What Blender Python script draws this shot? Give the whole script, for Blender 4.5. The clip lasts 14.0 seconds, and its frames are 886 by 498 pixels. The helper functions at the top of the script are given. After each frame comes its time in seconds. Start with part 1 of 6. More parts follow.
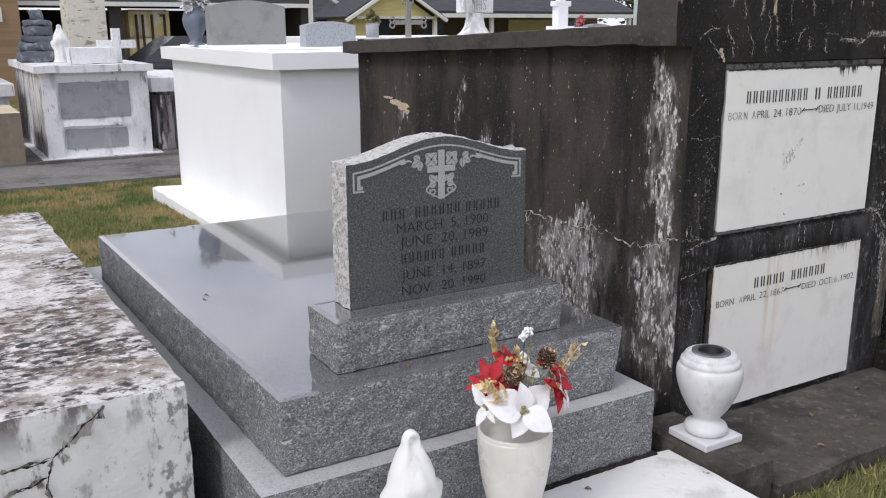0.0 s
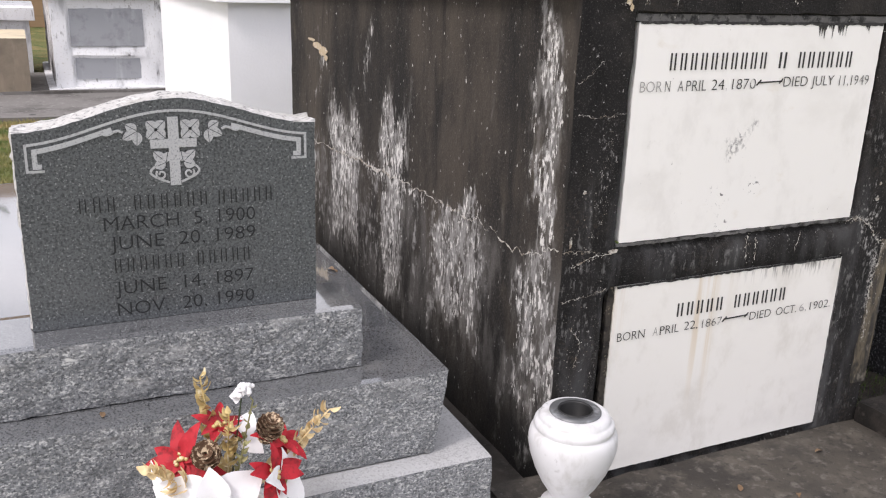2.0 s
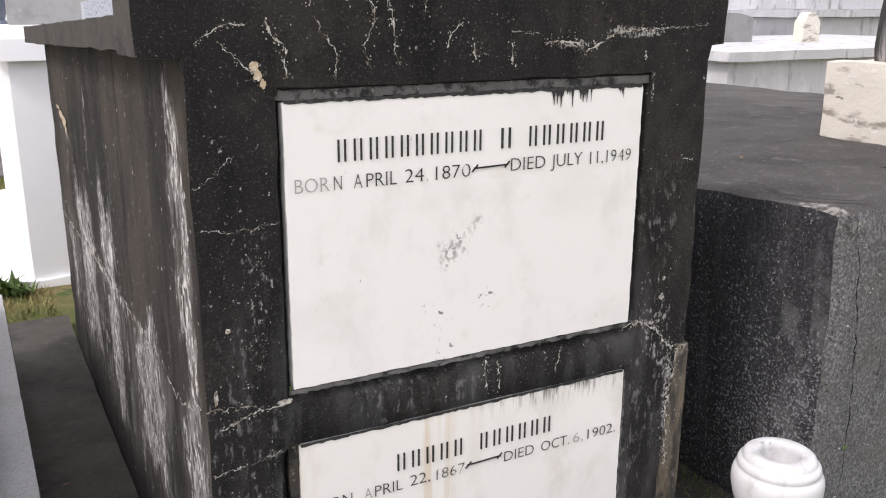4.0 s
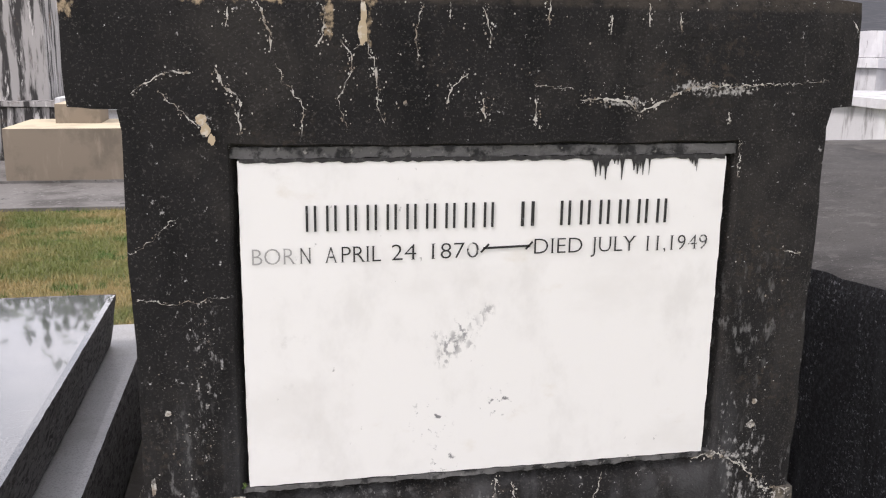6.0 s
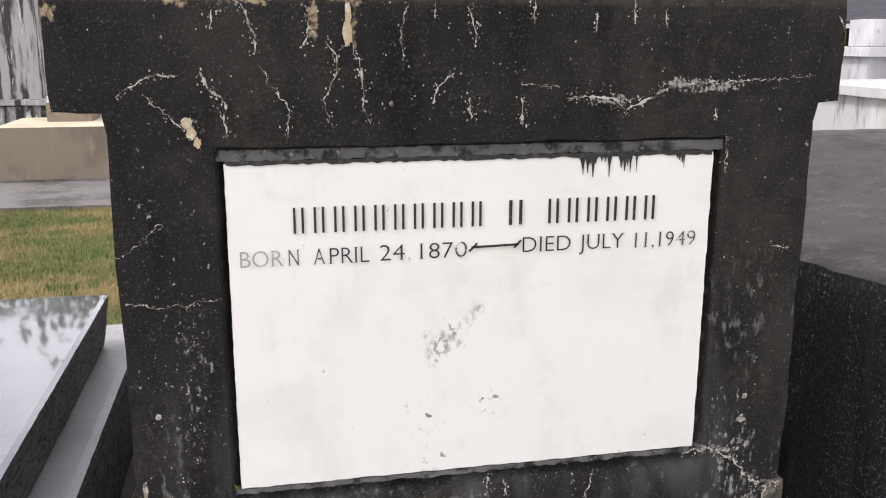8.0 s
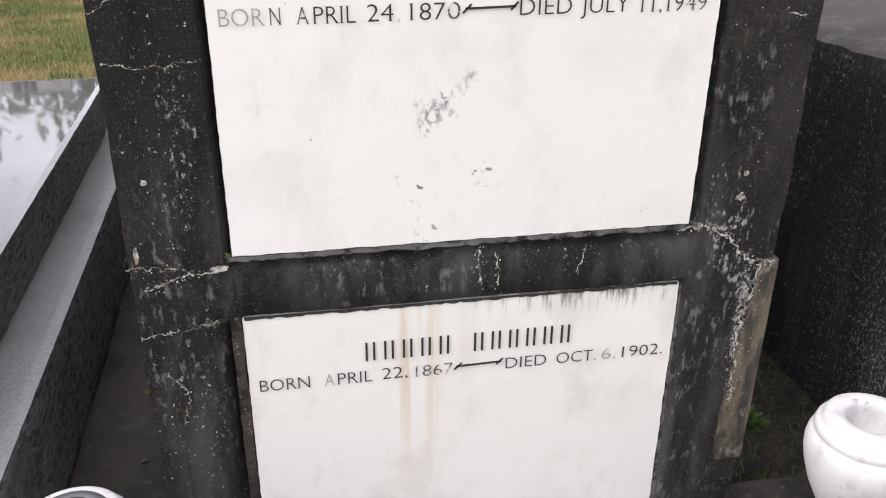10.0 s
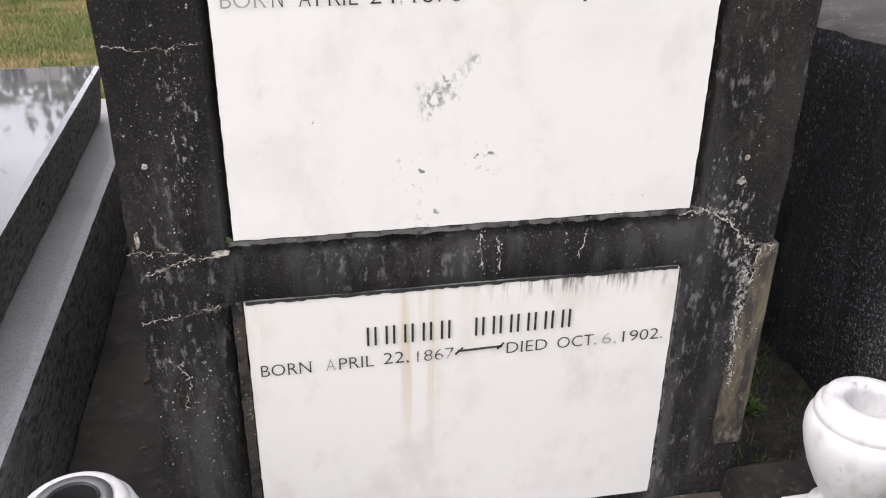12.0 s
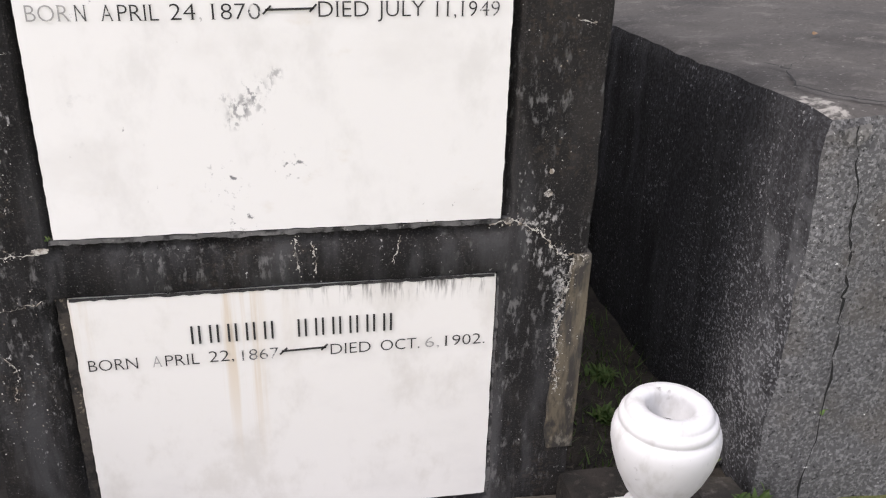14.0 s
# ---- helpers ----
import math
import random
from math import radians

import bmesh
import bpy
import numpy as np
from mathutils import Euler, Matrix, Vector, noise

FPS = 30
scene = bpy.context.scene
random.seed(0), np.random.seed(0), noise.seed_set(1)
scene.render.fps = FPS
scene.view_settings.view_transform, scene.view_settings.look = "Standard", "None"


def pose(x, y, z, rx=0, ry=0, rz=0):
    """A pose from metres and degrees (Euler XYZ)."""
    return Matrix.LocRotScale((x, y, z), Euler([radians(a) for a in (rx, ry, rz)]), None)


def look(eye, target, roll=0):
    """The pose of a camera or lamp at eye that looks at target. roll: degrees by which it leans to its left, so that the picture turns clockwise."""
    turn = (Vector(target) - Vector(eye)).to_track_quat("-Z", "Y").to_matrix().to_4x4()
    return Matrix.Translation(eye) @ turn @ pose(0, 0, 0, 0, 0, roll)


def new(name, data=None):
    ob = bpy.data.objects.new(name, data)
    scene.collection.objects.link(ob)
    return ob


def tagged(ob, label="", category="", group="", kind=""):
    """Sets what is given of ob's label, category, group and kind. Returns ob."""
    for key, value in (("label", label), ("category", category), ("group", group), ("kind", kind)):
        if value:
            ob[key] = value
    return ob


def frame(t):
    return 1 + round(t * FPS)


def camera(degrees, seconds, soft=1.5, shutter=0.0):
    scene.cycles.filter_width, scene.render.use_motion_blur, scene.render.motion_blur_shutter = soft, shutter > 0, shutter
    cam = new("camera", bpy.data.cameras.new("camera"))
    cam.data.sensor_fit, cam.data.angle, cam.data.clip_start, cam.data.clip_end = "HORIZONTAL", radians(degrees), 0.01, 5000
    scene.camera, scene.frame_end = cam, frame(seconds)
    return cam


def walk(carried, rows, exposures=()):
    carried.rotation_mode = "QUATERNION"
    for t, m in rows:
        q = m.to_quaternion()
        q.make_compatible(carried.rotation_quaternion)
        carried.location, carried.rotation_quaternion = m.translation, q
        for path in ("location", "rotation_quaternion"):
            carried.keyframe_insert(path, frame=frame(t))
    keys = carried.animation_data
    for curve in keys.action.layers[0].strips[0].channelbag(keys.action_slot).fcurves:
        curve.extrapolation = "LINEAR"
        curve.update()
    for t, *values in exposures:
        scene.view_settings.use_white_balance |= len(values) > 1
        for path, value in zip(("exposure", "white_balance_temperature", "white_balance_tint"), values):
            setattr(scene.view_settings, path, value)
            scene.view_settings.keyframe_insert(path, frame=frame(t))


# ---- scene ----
import collections

cam = camera(53.1, 14.0, soft=1.15)
PATH = [
    (0, (0.15, 0.082, 1.55), (1.139, 1.752, 1.067), -0.2),
    (0.5, (0.434, 0.208, 1.538), (1.384, 1.89, 1.019), -0.1),
    (1, (0.694, 0.273, 1.522), (1.517, 2.012, 0.973), 0.1),
    (1.5, (0.961, 0.29, 1.538), (1.756, 2.034, 0.965), 0.4),
    (2, (1.179, 0.403, 1.52), (1.993, 2.127, 0.915), 2.0),
    (2.5, (1.314, 0.498, 1.522), (1.947, 2.277, 0.863), 1.5),
    (3, (1.584, 0.52, 1.532), (2.196, 2.306, 0.872), 0.0),
    (3.5, (1.819, 0.585, 1.529), (2.676, 2.284, 0.913), 0.6),
    (4, (2.042, 0.666, 1.585), (2.96, 2.36, 1.049), 0.3),
    (4.2, (2.125, 0.671, 1.578), (2.988, 2.402, 1.07), -0.1),
    (6.3, (2.616, 0.798, 1.601), (2.988, 2.711, 1.152), 0.9),
    (6.5, (2.616, 0.796, 1.61), (2.995, 2.708, 1.161), 0.8),
    (7, (2.622, 0.797, 1.612), (3.006, 2.712, 1.179), 0.5),
    (7.5, (2.62, 0.795, 1.608), (3.01, 2.708, 1.177), 0.1),
    (8, (2.616, 0.791, 1.604), (3.009, 2.697, 1.14), 0.1),
    (8.5, (2.618, 0.801, 1.571), (2.992, 2.666, 0.952), 0.3),
    (9, (2.635, 0.814, 1.54), (2.99, 2.613, 0.74), 0.5),
    (11.5, (2.679, 0.807, 1.526), (2.987, 2.567, 0.628), 0.5),
    (12, (2.646, 0.812, 1.519), (2.993, 2.567, 0.624), 0.6),
    (12.5, (2.608, 0.815, 1.513), (3.018, 2.564, 0.635), 0.4),
    (13, (2.654, 0.772, 1.521), (3.094, 2.527, 0.667), 1.1),
    (13.5, (2.843, 0.646, 1.522), (3.192, 2.433, 0.694), 2.0),
    (14, (2.974, 0.648, 1.531), (3.326, 2.427, 0.688), 1.6),
]
EXPOSURES = [(0, -0.16, 6150, 14), (0.5, 0.0, 6200, 14), (1.0, 0.12, 6300, 15), (1.5, 0.29, 6380, 16), (3.0, 0.35, 6450, 17), (7.0, 0.44, 6420, 17), (14.0, 0.48, 6420, 17)]
walk(cam, [(t, look(eye, target, roll)) for t, eye, target, roll in PATH], EXPOSURES)

# ---- world, sun and exposure ----
SUN_EL, SUN_AZ = 48.0, 250.0      # degrees above the horizon, and clockwise from +y
world = bpy.data.worlds.new("world")
scene.world = world
world.use_nodes = True
wn, wl = world.node_tree.nodes, world.node_tree.links
sky = wn.new("ShaderNodeTexSky")
sky.sky_type, sky.sun_disc = "NISHITA", False
sky.sun_elevation, sky.sun_rotation = radians(SUN_EL), radians(SUN_AZ)
sky.air_density, sky.dust_density = 1.0, 3.0
wc = wn.new("ShaderNodeTexCoord")
wm = wn.new("ShaderNodeMapping")
wm.inputs["Scale"].default_value = (1.6, 1.6, 3.2)
wl.new(wc.outputs["Generated"], wm.inputs["Vector"])
cloud = wn.new("ShaderNodeTexNoise")
cloud.inputs["Scale"].default_value, cloud.inputs["Detail"].default_value = 1.7, 6
wl.new(wm.outputs["Vector"], cloud.inputs["Vector"])
cramp = wn.new("ShaderNodeValToRGB")
cramp.color_ramp.elements[0].position, cramp.color_ramp.elements[0].color = 0.36, (4.6, 4.9, 5.4, 1)
cramp.color_ramp.elements[1].position, cramp.color_ramp.elements[1].color = 0.66, (13.0, 12.7, 12.4, 1)
wl.new(cloud.outputs["Fac"], cramp.inputs["Fac"])
wmix = wn.new("ShaderNodeMixRGB")
wmix.inputs["Fac"].default_value = 0.8
wl.new(sky.outputs["Color"], wmix.inputs["Color1"])
wl.new(cramp.outputs["Color"], wmix.inputs["Color2"])
wl.new(wmix.outputs["Color"], wn["Background"].inputs["Color"])
wn["Background"].inputs["Strength"].default_value = 0.14

sun = new("sun", bpy.data.lights.new("sun", "SUN"))
sun.data.energy, sun.data.angle, sun.data.color = 1.7, radians(14), (1.0, 0.96, 0.9)
_az, _el = radians(SUN_AZ), radians(SUN_EL)
sun.matrix_world = look((0, 0, 30), (-30 * math.sin(_az) * math.cos(_el), -30 * math.cos(_az) * math.cos(_el), 30 - 30 * math.sin(_el)))


# ---- materials ----
def material(name, color, layers=(), rough=0.8, metal=0.0, bumps=(), spec=0.5, space="Object", rvar=0.0):
    """A node material: a base colour, then layers (colour, scale, low, high, extras) mixed in by noise, and bumps (scale, height in metres)."""
    m = bpy.data.materials.new(name)
    m.use_nodes = True
    nd, lk = m.node_tree.nodes, m.node_tree.links
    bsdf = nd["Principled BSDF"]
    bsdf.inputs["Roughness"].default_value, bsdf.inputs["Metallic"].default_value = rough, metal
    bsdf.inputs["Specular IOR Level"].default_value = spec
    if space == "Position":
        src = nd.new("ShaderNodeNewGeometry").outputs["Position"]
    else:
        src = nd.new("ShaderNodeTexCoord").outputs["Object"]
    sep = nd.new("ShaderNodeSeparateXYZ")
    lk.new(src, sep.inputs[0])

    def field(scale, kind="noise", detail=5.0, offset=0.0):
        mp = nd.new("ShaderNodeMapping")
        s = scale if isinstance(scale, tuple) else (scale,) * 3
        mp.inputs["Scale"].default_value = s
        mp.inputs["Location"].default_value = (offset, offset * 0.7, offset * 1.3)
        lk.new(src, mp.inputs["Vector"])
        if kind == "voronoi":
            t = nd.new("ShaderNodeTexVoronoi")
            t.inputs["Scale"].default_value = 1.0
            lk.new(mp.outputs[0], t.inputs["Vector"])
            return t.outputs["Distance"]
        t = nd.new("ShaderNodeTexNoise")
        t.inputs["Scale"].default_value, t.inputs["Detail"].default_value = 1.0, detail
        t.inputs["Roughness"].default_value = 0.62
        lk.new(mp.outputs[0], t.inputs["Vector"])
        return t.outputs["Fac"]

    def step(value, lo, hi):
        r = nd.new("ShaderNodeMapRange")
        r.interpolation_type = "SMOOTHSTEP"
        r.inputs["From Min"].default_value, r.inputs["From Max"].default_value = lo, hi
        lk.new(value, r.inputs["Value"])
        return r.outputs["Result"]

    def times(a, b):
        k = nd.new("ShaderNodeMath")
        k.operation = "MULTIPLY"
        lk.new(a, k.inputs[0])
        if isinstance(b, (int, float)):
            k.inputs[1].default_value = b
        else:
            lk.new(b, k.inputs[1])
        return k.outputs[0]

    wander = {}

    def warped(amount=1.0):
        """The place, shifted by slow noise, so that stains have ragged borders."""
        if amount not in wander:
            mp = nd.new("ShaderNodeMapping")
            mp.inputs["Scale"].default_value = (7, 7, 3.5)
            lk.new(src, mp.inputs["Vector"])
            t = nd.new("ShaderNodeTexNoise")
            t.inputs["Scale"].default_value, t.inputs["Detail"].default_value = 1.0, 4.0
            lk.new(mp.outputs[0], t.inputs["Vector"])
            sub = nd.new("ShaderNodeVectorMath")
            sub.operation = "MULTIPLY_ADD"
            lk.new(t.outputs["Color"], sub.inputs[0])
            sub.inputs[1].default_value, sub.inputs[2].default_value = [amount * v for v in (0.36, 0.36, 0.7)], [amount * v for v in (-0.18, -0.18, -0.35)]
            add = nd.new("ShaderNodeVectorMath")
            lk.new(src, add.inputs[0])
            lk.new(sub.outputs[0], add.inputs[1])
            sp = nd.new("ShaderNodeSeparateXYZ")
            lk.new(add.outputs[0], sp.inputs[0])
            wander[amount] = sp
        return wander[amount]

    def grown(fine, areas, k, amount):
        """Raises the noise inside the areas, so that its flecks close up towards their middles."""
        best = None
        for zones in areas:
            m = None
            for axis, zlo, zhi in zones:
                v = step(warped(amount).outputs["XYZ".index(axis)], zlo, zhi)
                m = times(m, v) if m else v
            if best:
                mx = nd.new("ShaderNodeMath")
                mx.operation = "MAXIMUM"
                lk.new(best, mx.inputs[0])
                lk.new(m, mx.inputs[1])
                m = mx.outputs[0]
            best = m
        ma = nd.new("ShaderNodeMath")
        ma.operation = "MULTIPLY_ADD"
        lk.new(best, ma.inputs[0])
        ma.inputs[1].default_value = k
        lk.new(fine, ma.inputs[2])
        sb = nd.new("ShaderNodeMath")
        sb.operation = "SUBTRACT"
        lk.new(ma.outputs[0], sb.inputs[0])
        sb.inputs[1].default_value = k
        return sb.outputs[0]

    base = nd.new("ShaderNodeRGB")
    base.outputs[0].default_value = (*color, 1)
    out = base.outputs[0]
    for i, (col, scale, lo, hi, extra) in enumerate(layers):
        fine = field(scale, extra.get("kind", "noise"), extra.get("detail", 5.0), 3.1 * i + 1.7)
        if "areas" in extra:
            fine = grown(fine, extra["areas"], extra.get("grow", 0.3), extra.get("wander", 1.0))
        mask = step(fine, lo, hi)
        if "gate" in extra:
            gs, glo, ghi = extra["gate"]
            mask = times(mask, step(field(gs, "noise", 4.0, 9.3 * i + 5.1), glo, ghi))
        for axis, zlo, zhi in extra.get("zones", ()):
            mask = times(mask, step(sep.outputs["XYZ".index(axis)], zlo, zhi))
        if "amount" in extra:
            mask = times(mask, extra["amount"])
        mx = nd.new("ShaderNodeMixRGB")
        lk.new(mask, mx.inputs["Fac"])
        lk.new(out, mx.inputs["Color1"])
        mx.inputs["Color2"].default_value = (*col, 1)
        out = mx.outputs[0]
    lk.new(out, bsdf.inputs["Base Color"])
    if rvar:
        rr = nd.new("ShaderNodeMapRange")
        lk.new(field(6.0, "noise", 4.0, 2.2), rr.inputs["Value"])
        rr.inputs["From Min"].default_value, rr.inputs["From Max"].default_value = 0.3, 0.7
        rr.inputs["To Min"].default_value, rr.inputs["To Max"].default_value = max(0.02, rough - rvar), min(1.0, rough + rvar)
        lk.new(rr.outputs["Result"], bsdf.inputs["Roughness"])
    prev = None
    for scale, height in bumps:
        bp = nd.new("ShaderNodeBump")
        bp.inputs["Strength"].default_value, bp.inputs["Distance"].default_value = 0.9, height
        lk.new(field(scale, "noise", 6.0, 4.4), bp.inputs["Height"])
        if prev:
            lk.new(prev, bp.inputs["Normal"])
        prev = bp.outputs["Normal"]
    if prev:
        lk.new(prev, bsdf.inputs["Normal"])
    return m


GRANITE = material("granite_rock_face", (0.190, 0.199, 0.209), [
    ((0.050, 0.054, 0.059), (150, 150, 175), 0.45, 0.61, {"amount": 0.9}),
    ((0.50, 0.505, 0.50), (135, 135, 190), 0.52, 0.64, {"amount": 0.85}), ((0.40, 0.40, 0.395), 240, 0.54, 0.66, {"amount": 0.6}), ((0.05, 0.054, 0.058), 270, 0.55, 0.66, {"amount": 0.6}), ((0.58, 0.58, 0.56), (26, 26, 95), 0.57, 0.66, {"amount": 0.75, "gate": ((8, 8, 20), 0.46, 0.60)}),
    ((0.10, 0.105, 0.11), (12, 12, 34), 0.48, 0.68, {"amount": 0.5}),
    ((0.40, 0.40, 0.395), (7, 7, 20), 0.54, 0.70, {"amount": 0.45})], rough=0.78, bumps=((42, 0.006), (120, 0.003)), space="Position")
HONED = material("granite_honed_ledge", (0.44, 0.443, 0.45), [
    ((0.28, 0.282, 0.286), 190, 0.48, 0.62, {"amount": 0.8}), ((0.56, 0.56, 0.56), 160, 0.58, 0.68, {"amount": 0.7}), ((0.28, 0.275, 0.265), 5.0, 0.48, 0.70, {"amount": 0.5})], rough=0.38, rvar=0.1, space="Position")
# Darker copy of the granite: the right flank's shade is put into its colour.
GRANITE_SHADED = material("granite_side_shaded", (0.145, 0.145, 0.148), [
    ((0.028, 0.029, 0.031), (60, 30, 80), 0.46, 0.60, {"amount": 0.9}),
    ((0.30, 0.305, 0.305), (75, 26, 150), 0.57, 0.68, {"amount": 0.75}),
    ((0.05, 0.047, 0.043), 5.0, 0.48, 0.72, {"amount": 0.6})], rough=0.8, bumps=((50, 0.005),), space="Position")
POLISHED = material("granite_polished", (0.135, 0.139, 0.145), [
    ((0.055, 0.057, 0.060), 230, 0.49, 0.60, {"amount": 0.9}),
    ((0.30, 0.305, 0.31), 260, 0.60, 0.68, {"amount": 0.85}),
    ((0.23, 0.23, 0.22), 3.0, 0.5, 0.75, {"amount": 0.35}),
    ((0.26, 0.255, 0.245), (9, 9, 9), 0.60, 0.72, {"amount": 0.3})], rough=0.06, spec=1.0, space="Position", rvar=0.03)
POLISHED.node_tree.nodes["Principled BSDF"].inputs["Coat Weight"].default_value = 0.95
POLISHED.node_tree.nodes["Principled BSDF"].inputs["Coat IOR"].default_value = 1.5
FACE = material("granite_polished_dark_face", (0.090, 0.098, 0.104), [
    ((0.035, 0.038, 0.042), 190, 0.46, 0.60, {}),
    ((0.34, 0.35, 0.355), 185, 0.57, 0.67, {"amount": 0.75}),
    ((0.14, 0.145, 0.15), 5.0, 0.5, 0.8, {"amount": 0.3})], rough=0.32, space="Position")
ETCH = material("etched_granite", (0.40, 0.41, 0.415), [((0.25, 0.255, 0.26), 260, 0.5, 0.64, {})], rough=0.85, bumps=((300, 0.001),), space="Position")
ETCH_DARK = material("cut_letter_granite", (0.014, 0.015, 0.017), [((0.06, 0.064, 0.068), 150, 0.60, 0.72, {})], rough=0.8, space="Position")
STONE_EDGE = material("granite_rock_pitch_light", (0.50, 0.49, 0.475), [
    ((0.22, 0.22, 0.215), 90, 0.5, 0.64, {}),
    ((0.68, 0.67, 0.65), 40, 0.55, 0.7, {}),
    ((0.30, 0.29, 0.25), 12, 0.55, 0.75, {"amount": 0.6})], rough=0.9, bumps=((45, 0.006), (160, 0.002)), space="Position")

def band(axis, a, b, soft):
    return ((axis, a - soft, a + soft), (axis, b + soft, b - soft))


BLACK_CONCRETE = material("blackened_concrete", (0.0120, 0.0112, 0.0112), [
    ((0.027, 0.0245, 0.0225), (6, 6, 5), 0.46, 0.68, {}),
    ((0.004, 0.0039, 0.004), (8, 8, 2.5), 0.50, 0.64, {"amount": 0.8}),
    ((0.090, 0.083, 0.077), (230, 230, 230), 0.55, 0.68, {"amount": 0.6}),
    ((0.052, 0.041, 0.031), (90, 90, 90), 0.50, 0.66, {"gate": ((5, 5, 5), 0.52, 0.66), "amount": 0.7}),
    ((0.050, 0.042, 0.034), (30, 30, 30), 0.30, 0.62, {"zones": (("Z", 1.652, 1.662),), "amount": 0.85}),
    ((0.062, 0.062, 0.064), (13, 13, 2.6), 0.44, 0.66, {"zones": (("Z", 1.15, 0.70),), "amount": 0.85}),
    ((0.16, 0.158, 0.155), (75, 75, 30), 0.54, 0.68, {"gate": ((7, 7, 2.5), 0.44, 0.60), "zones": (("Z", 1.30, 1.05),), "amount": 0.8}),
    ((0.30, 0.295, 0.29), (110, 110, 50), 0.48, 0.63, {"areas": (band("X", 2.452, 2.50, 0.05) + band("Z", 0.80, 1.18, 0.14), band("X", 2.47, 2.51, 0.05) + band("Z", 0.25, 0.60, 0.14), band("X", 3.46, 3.54, 0.05) + band("Z", 0.62, 0.86, 0.10)), "grow": 0.20}),
    ((0.36, 0.28, 0.185), (110, 110, 90), 0.36, 0.60, {"wander": 0.08, "areas": (band("X", 2.465, 2.525, 0.02) + band("Z", 1.651, 1.669, 0.007), band("X", 2.550, 2.650, 0.020) + band("Z", 1.651, 1.669, 0.007), band("X", 2.612, 2.634, 0.012) + band("Z", 1.651, 1.669, 0.007), band("X", 2.685, 2.785, 0.02) + band("Z", 1.651, 1.669, 0.007), band("X", 2.691, 2.709, 0.007) + band("Z", 1.590, 1.65, 0.01), band("X", 2.751, 2.771, 0.007) + band("Z", 1.585, 1.645, 0.01), band("X", 2.300, 2.330, 0.012) + band("Z", 1.622, 1.652, 0.012)), "grow": 0.34}),
    ((0.40, 0.39, 0.375), (140, 140, 120), 0.42, 0.58, {"wander": 0.15, "areas": (band("X", 3.165, 3.25, 0.025) + band("Z", 1.490, 1.508, 0.010), band("X", 3.29, 3.46, 0.03) + band("Z", 1.514, 1.534, 0.010), band("X", 2.498, 2.520, 0.014) + band("Z", 1.452, 1.482, 0.014), band("X", 3.44, 3.52, 0.02) + band("Z", 0.815, 0.835, 0.012), band("X", 3.520, 3.552, 0.016) + band("Z", 0.48, 0.77, 0.10)), "grow": 0.28}),
    ((0.50, 0.49, 0.48), (90, 90, 70), 0.645, 0.71, {"gate": ((8, 8, 4.0), 0.50, 0.62)}),
    ((0.55, 0.55, 0.54), (150, 150, 150), 0.67, 0.72, {"gate": (10.0, 0.44, 0.60)})], rough=0.92, spec=0.3, bumps=((45, 0.005), (230, 0.003)), space="Position")
LIME_GREY, LIME_PALE = (0.25, 0.243, 0.235), (0.62, 0.605, 0.58)
RUNS = (band("Y", 2.26, 2.43, 0.05) + band("Z", 0.72, 1.50, 0.12),
        band("Y", 2.20, 2.47, 0.07) + band("Z", 0.26, 0.80, 0.08),
        band("Y", 2.66, 3.05, 0.07) + band("Z", 0.36, 0.80, 0.07),
        band("Y", 3.28, 3.56, 0.07) + band("Z", 0.34, 1.10, 0.12),
        band("Y", 3.76, 4.20, 0.09) + band("Z", 0.32, 1.02, 0.14),
        band("Y", 4.34, 4.56, 0.07) + band("Z", 0.40, 0.80, 0.12),
        band("Y", 4.22, 4.34, 0.05) + band("Z", 0.95, 1.22, 0.10),
        band("Y", 3.66, 3.72, 0.04) + band("Z", 1.10, 1.45, 0.10))
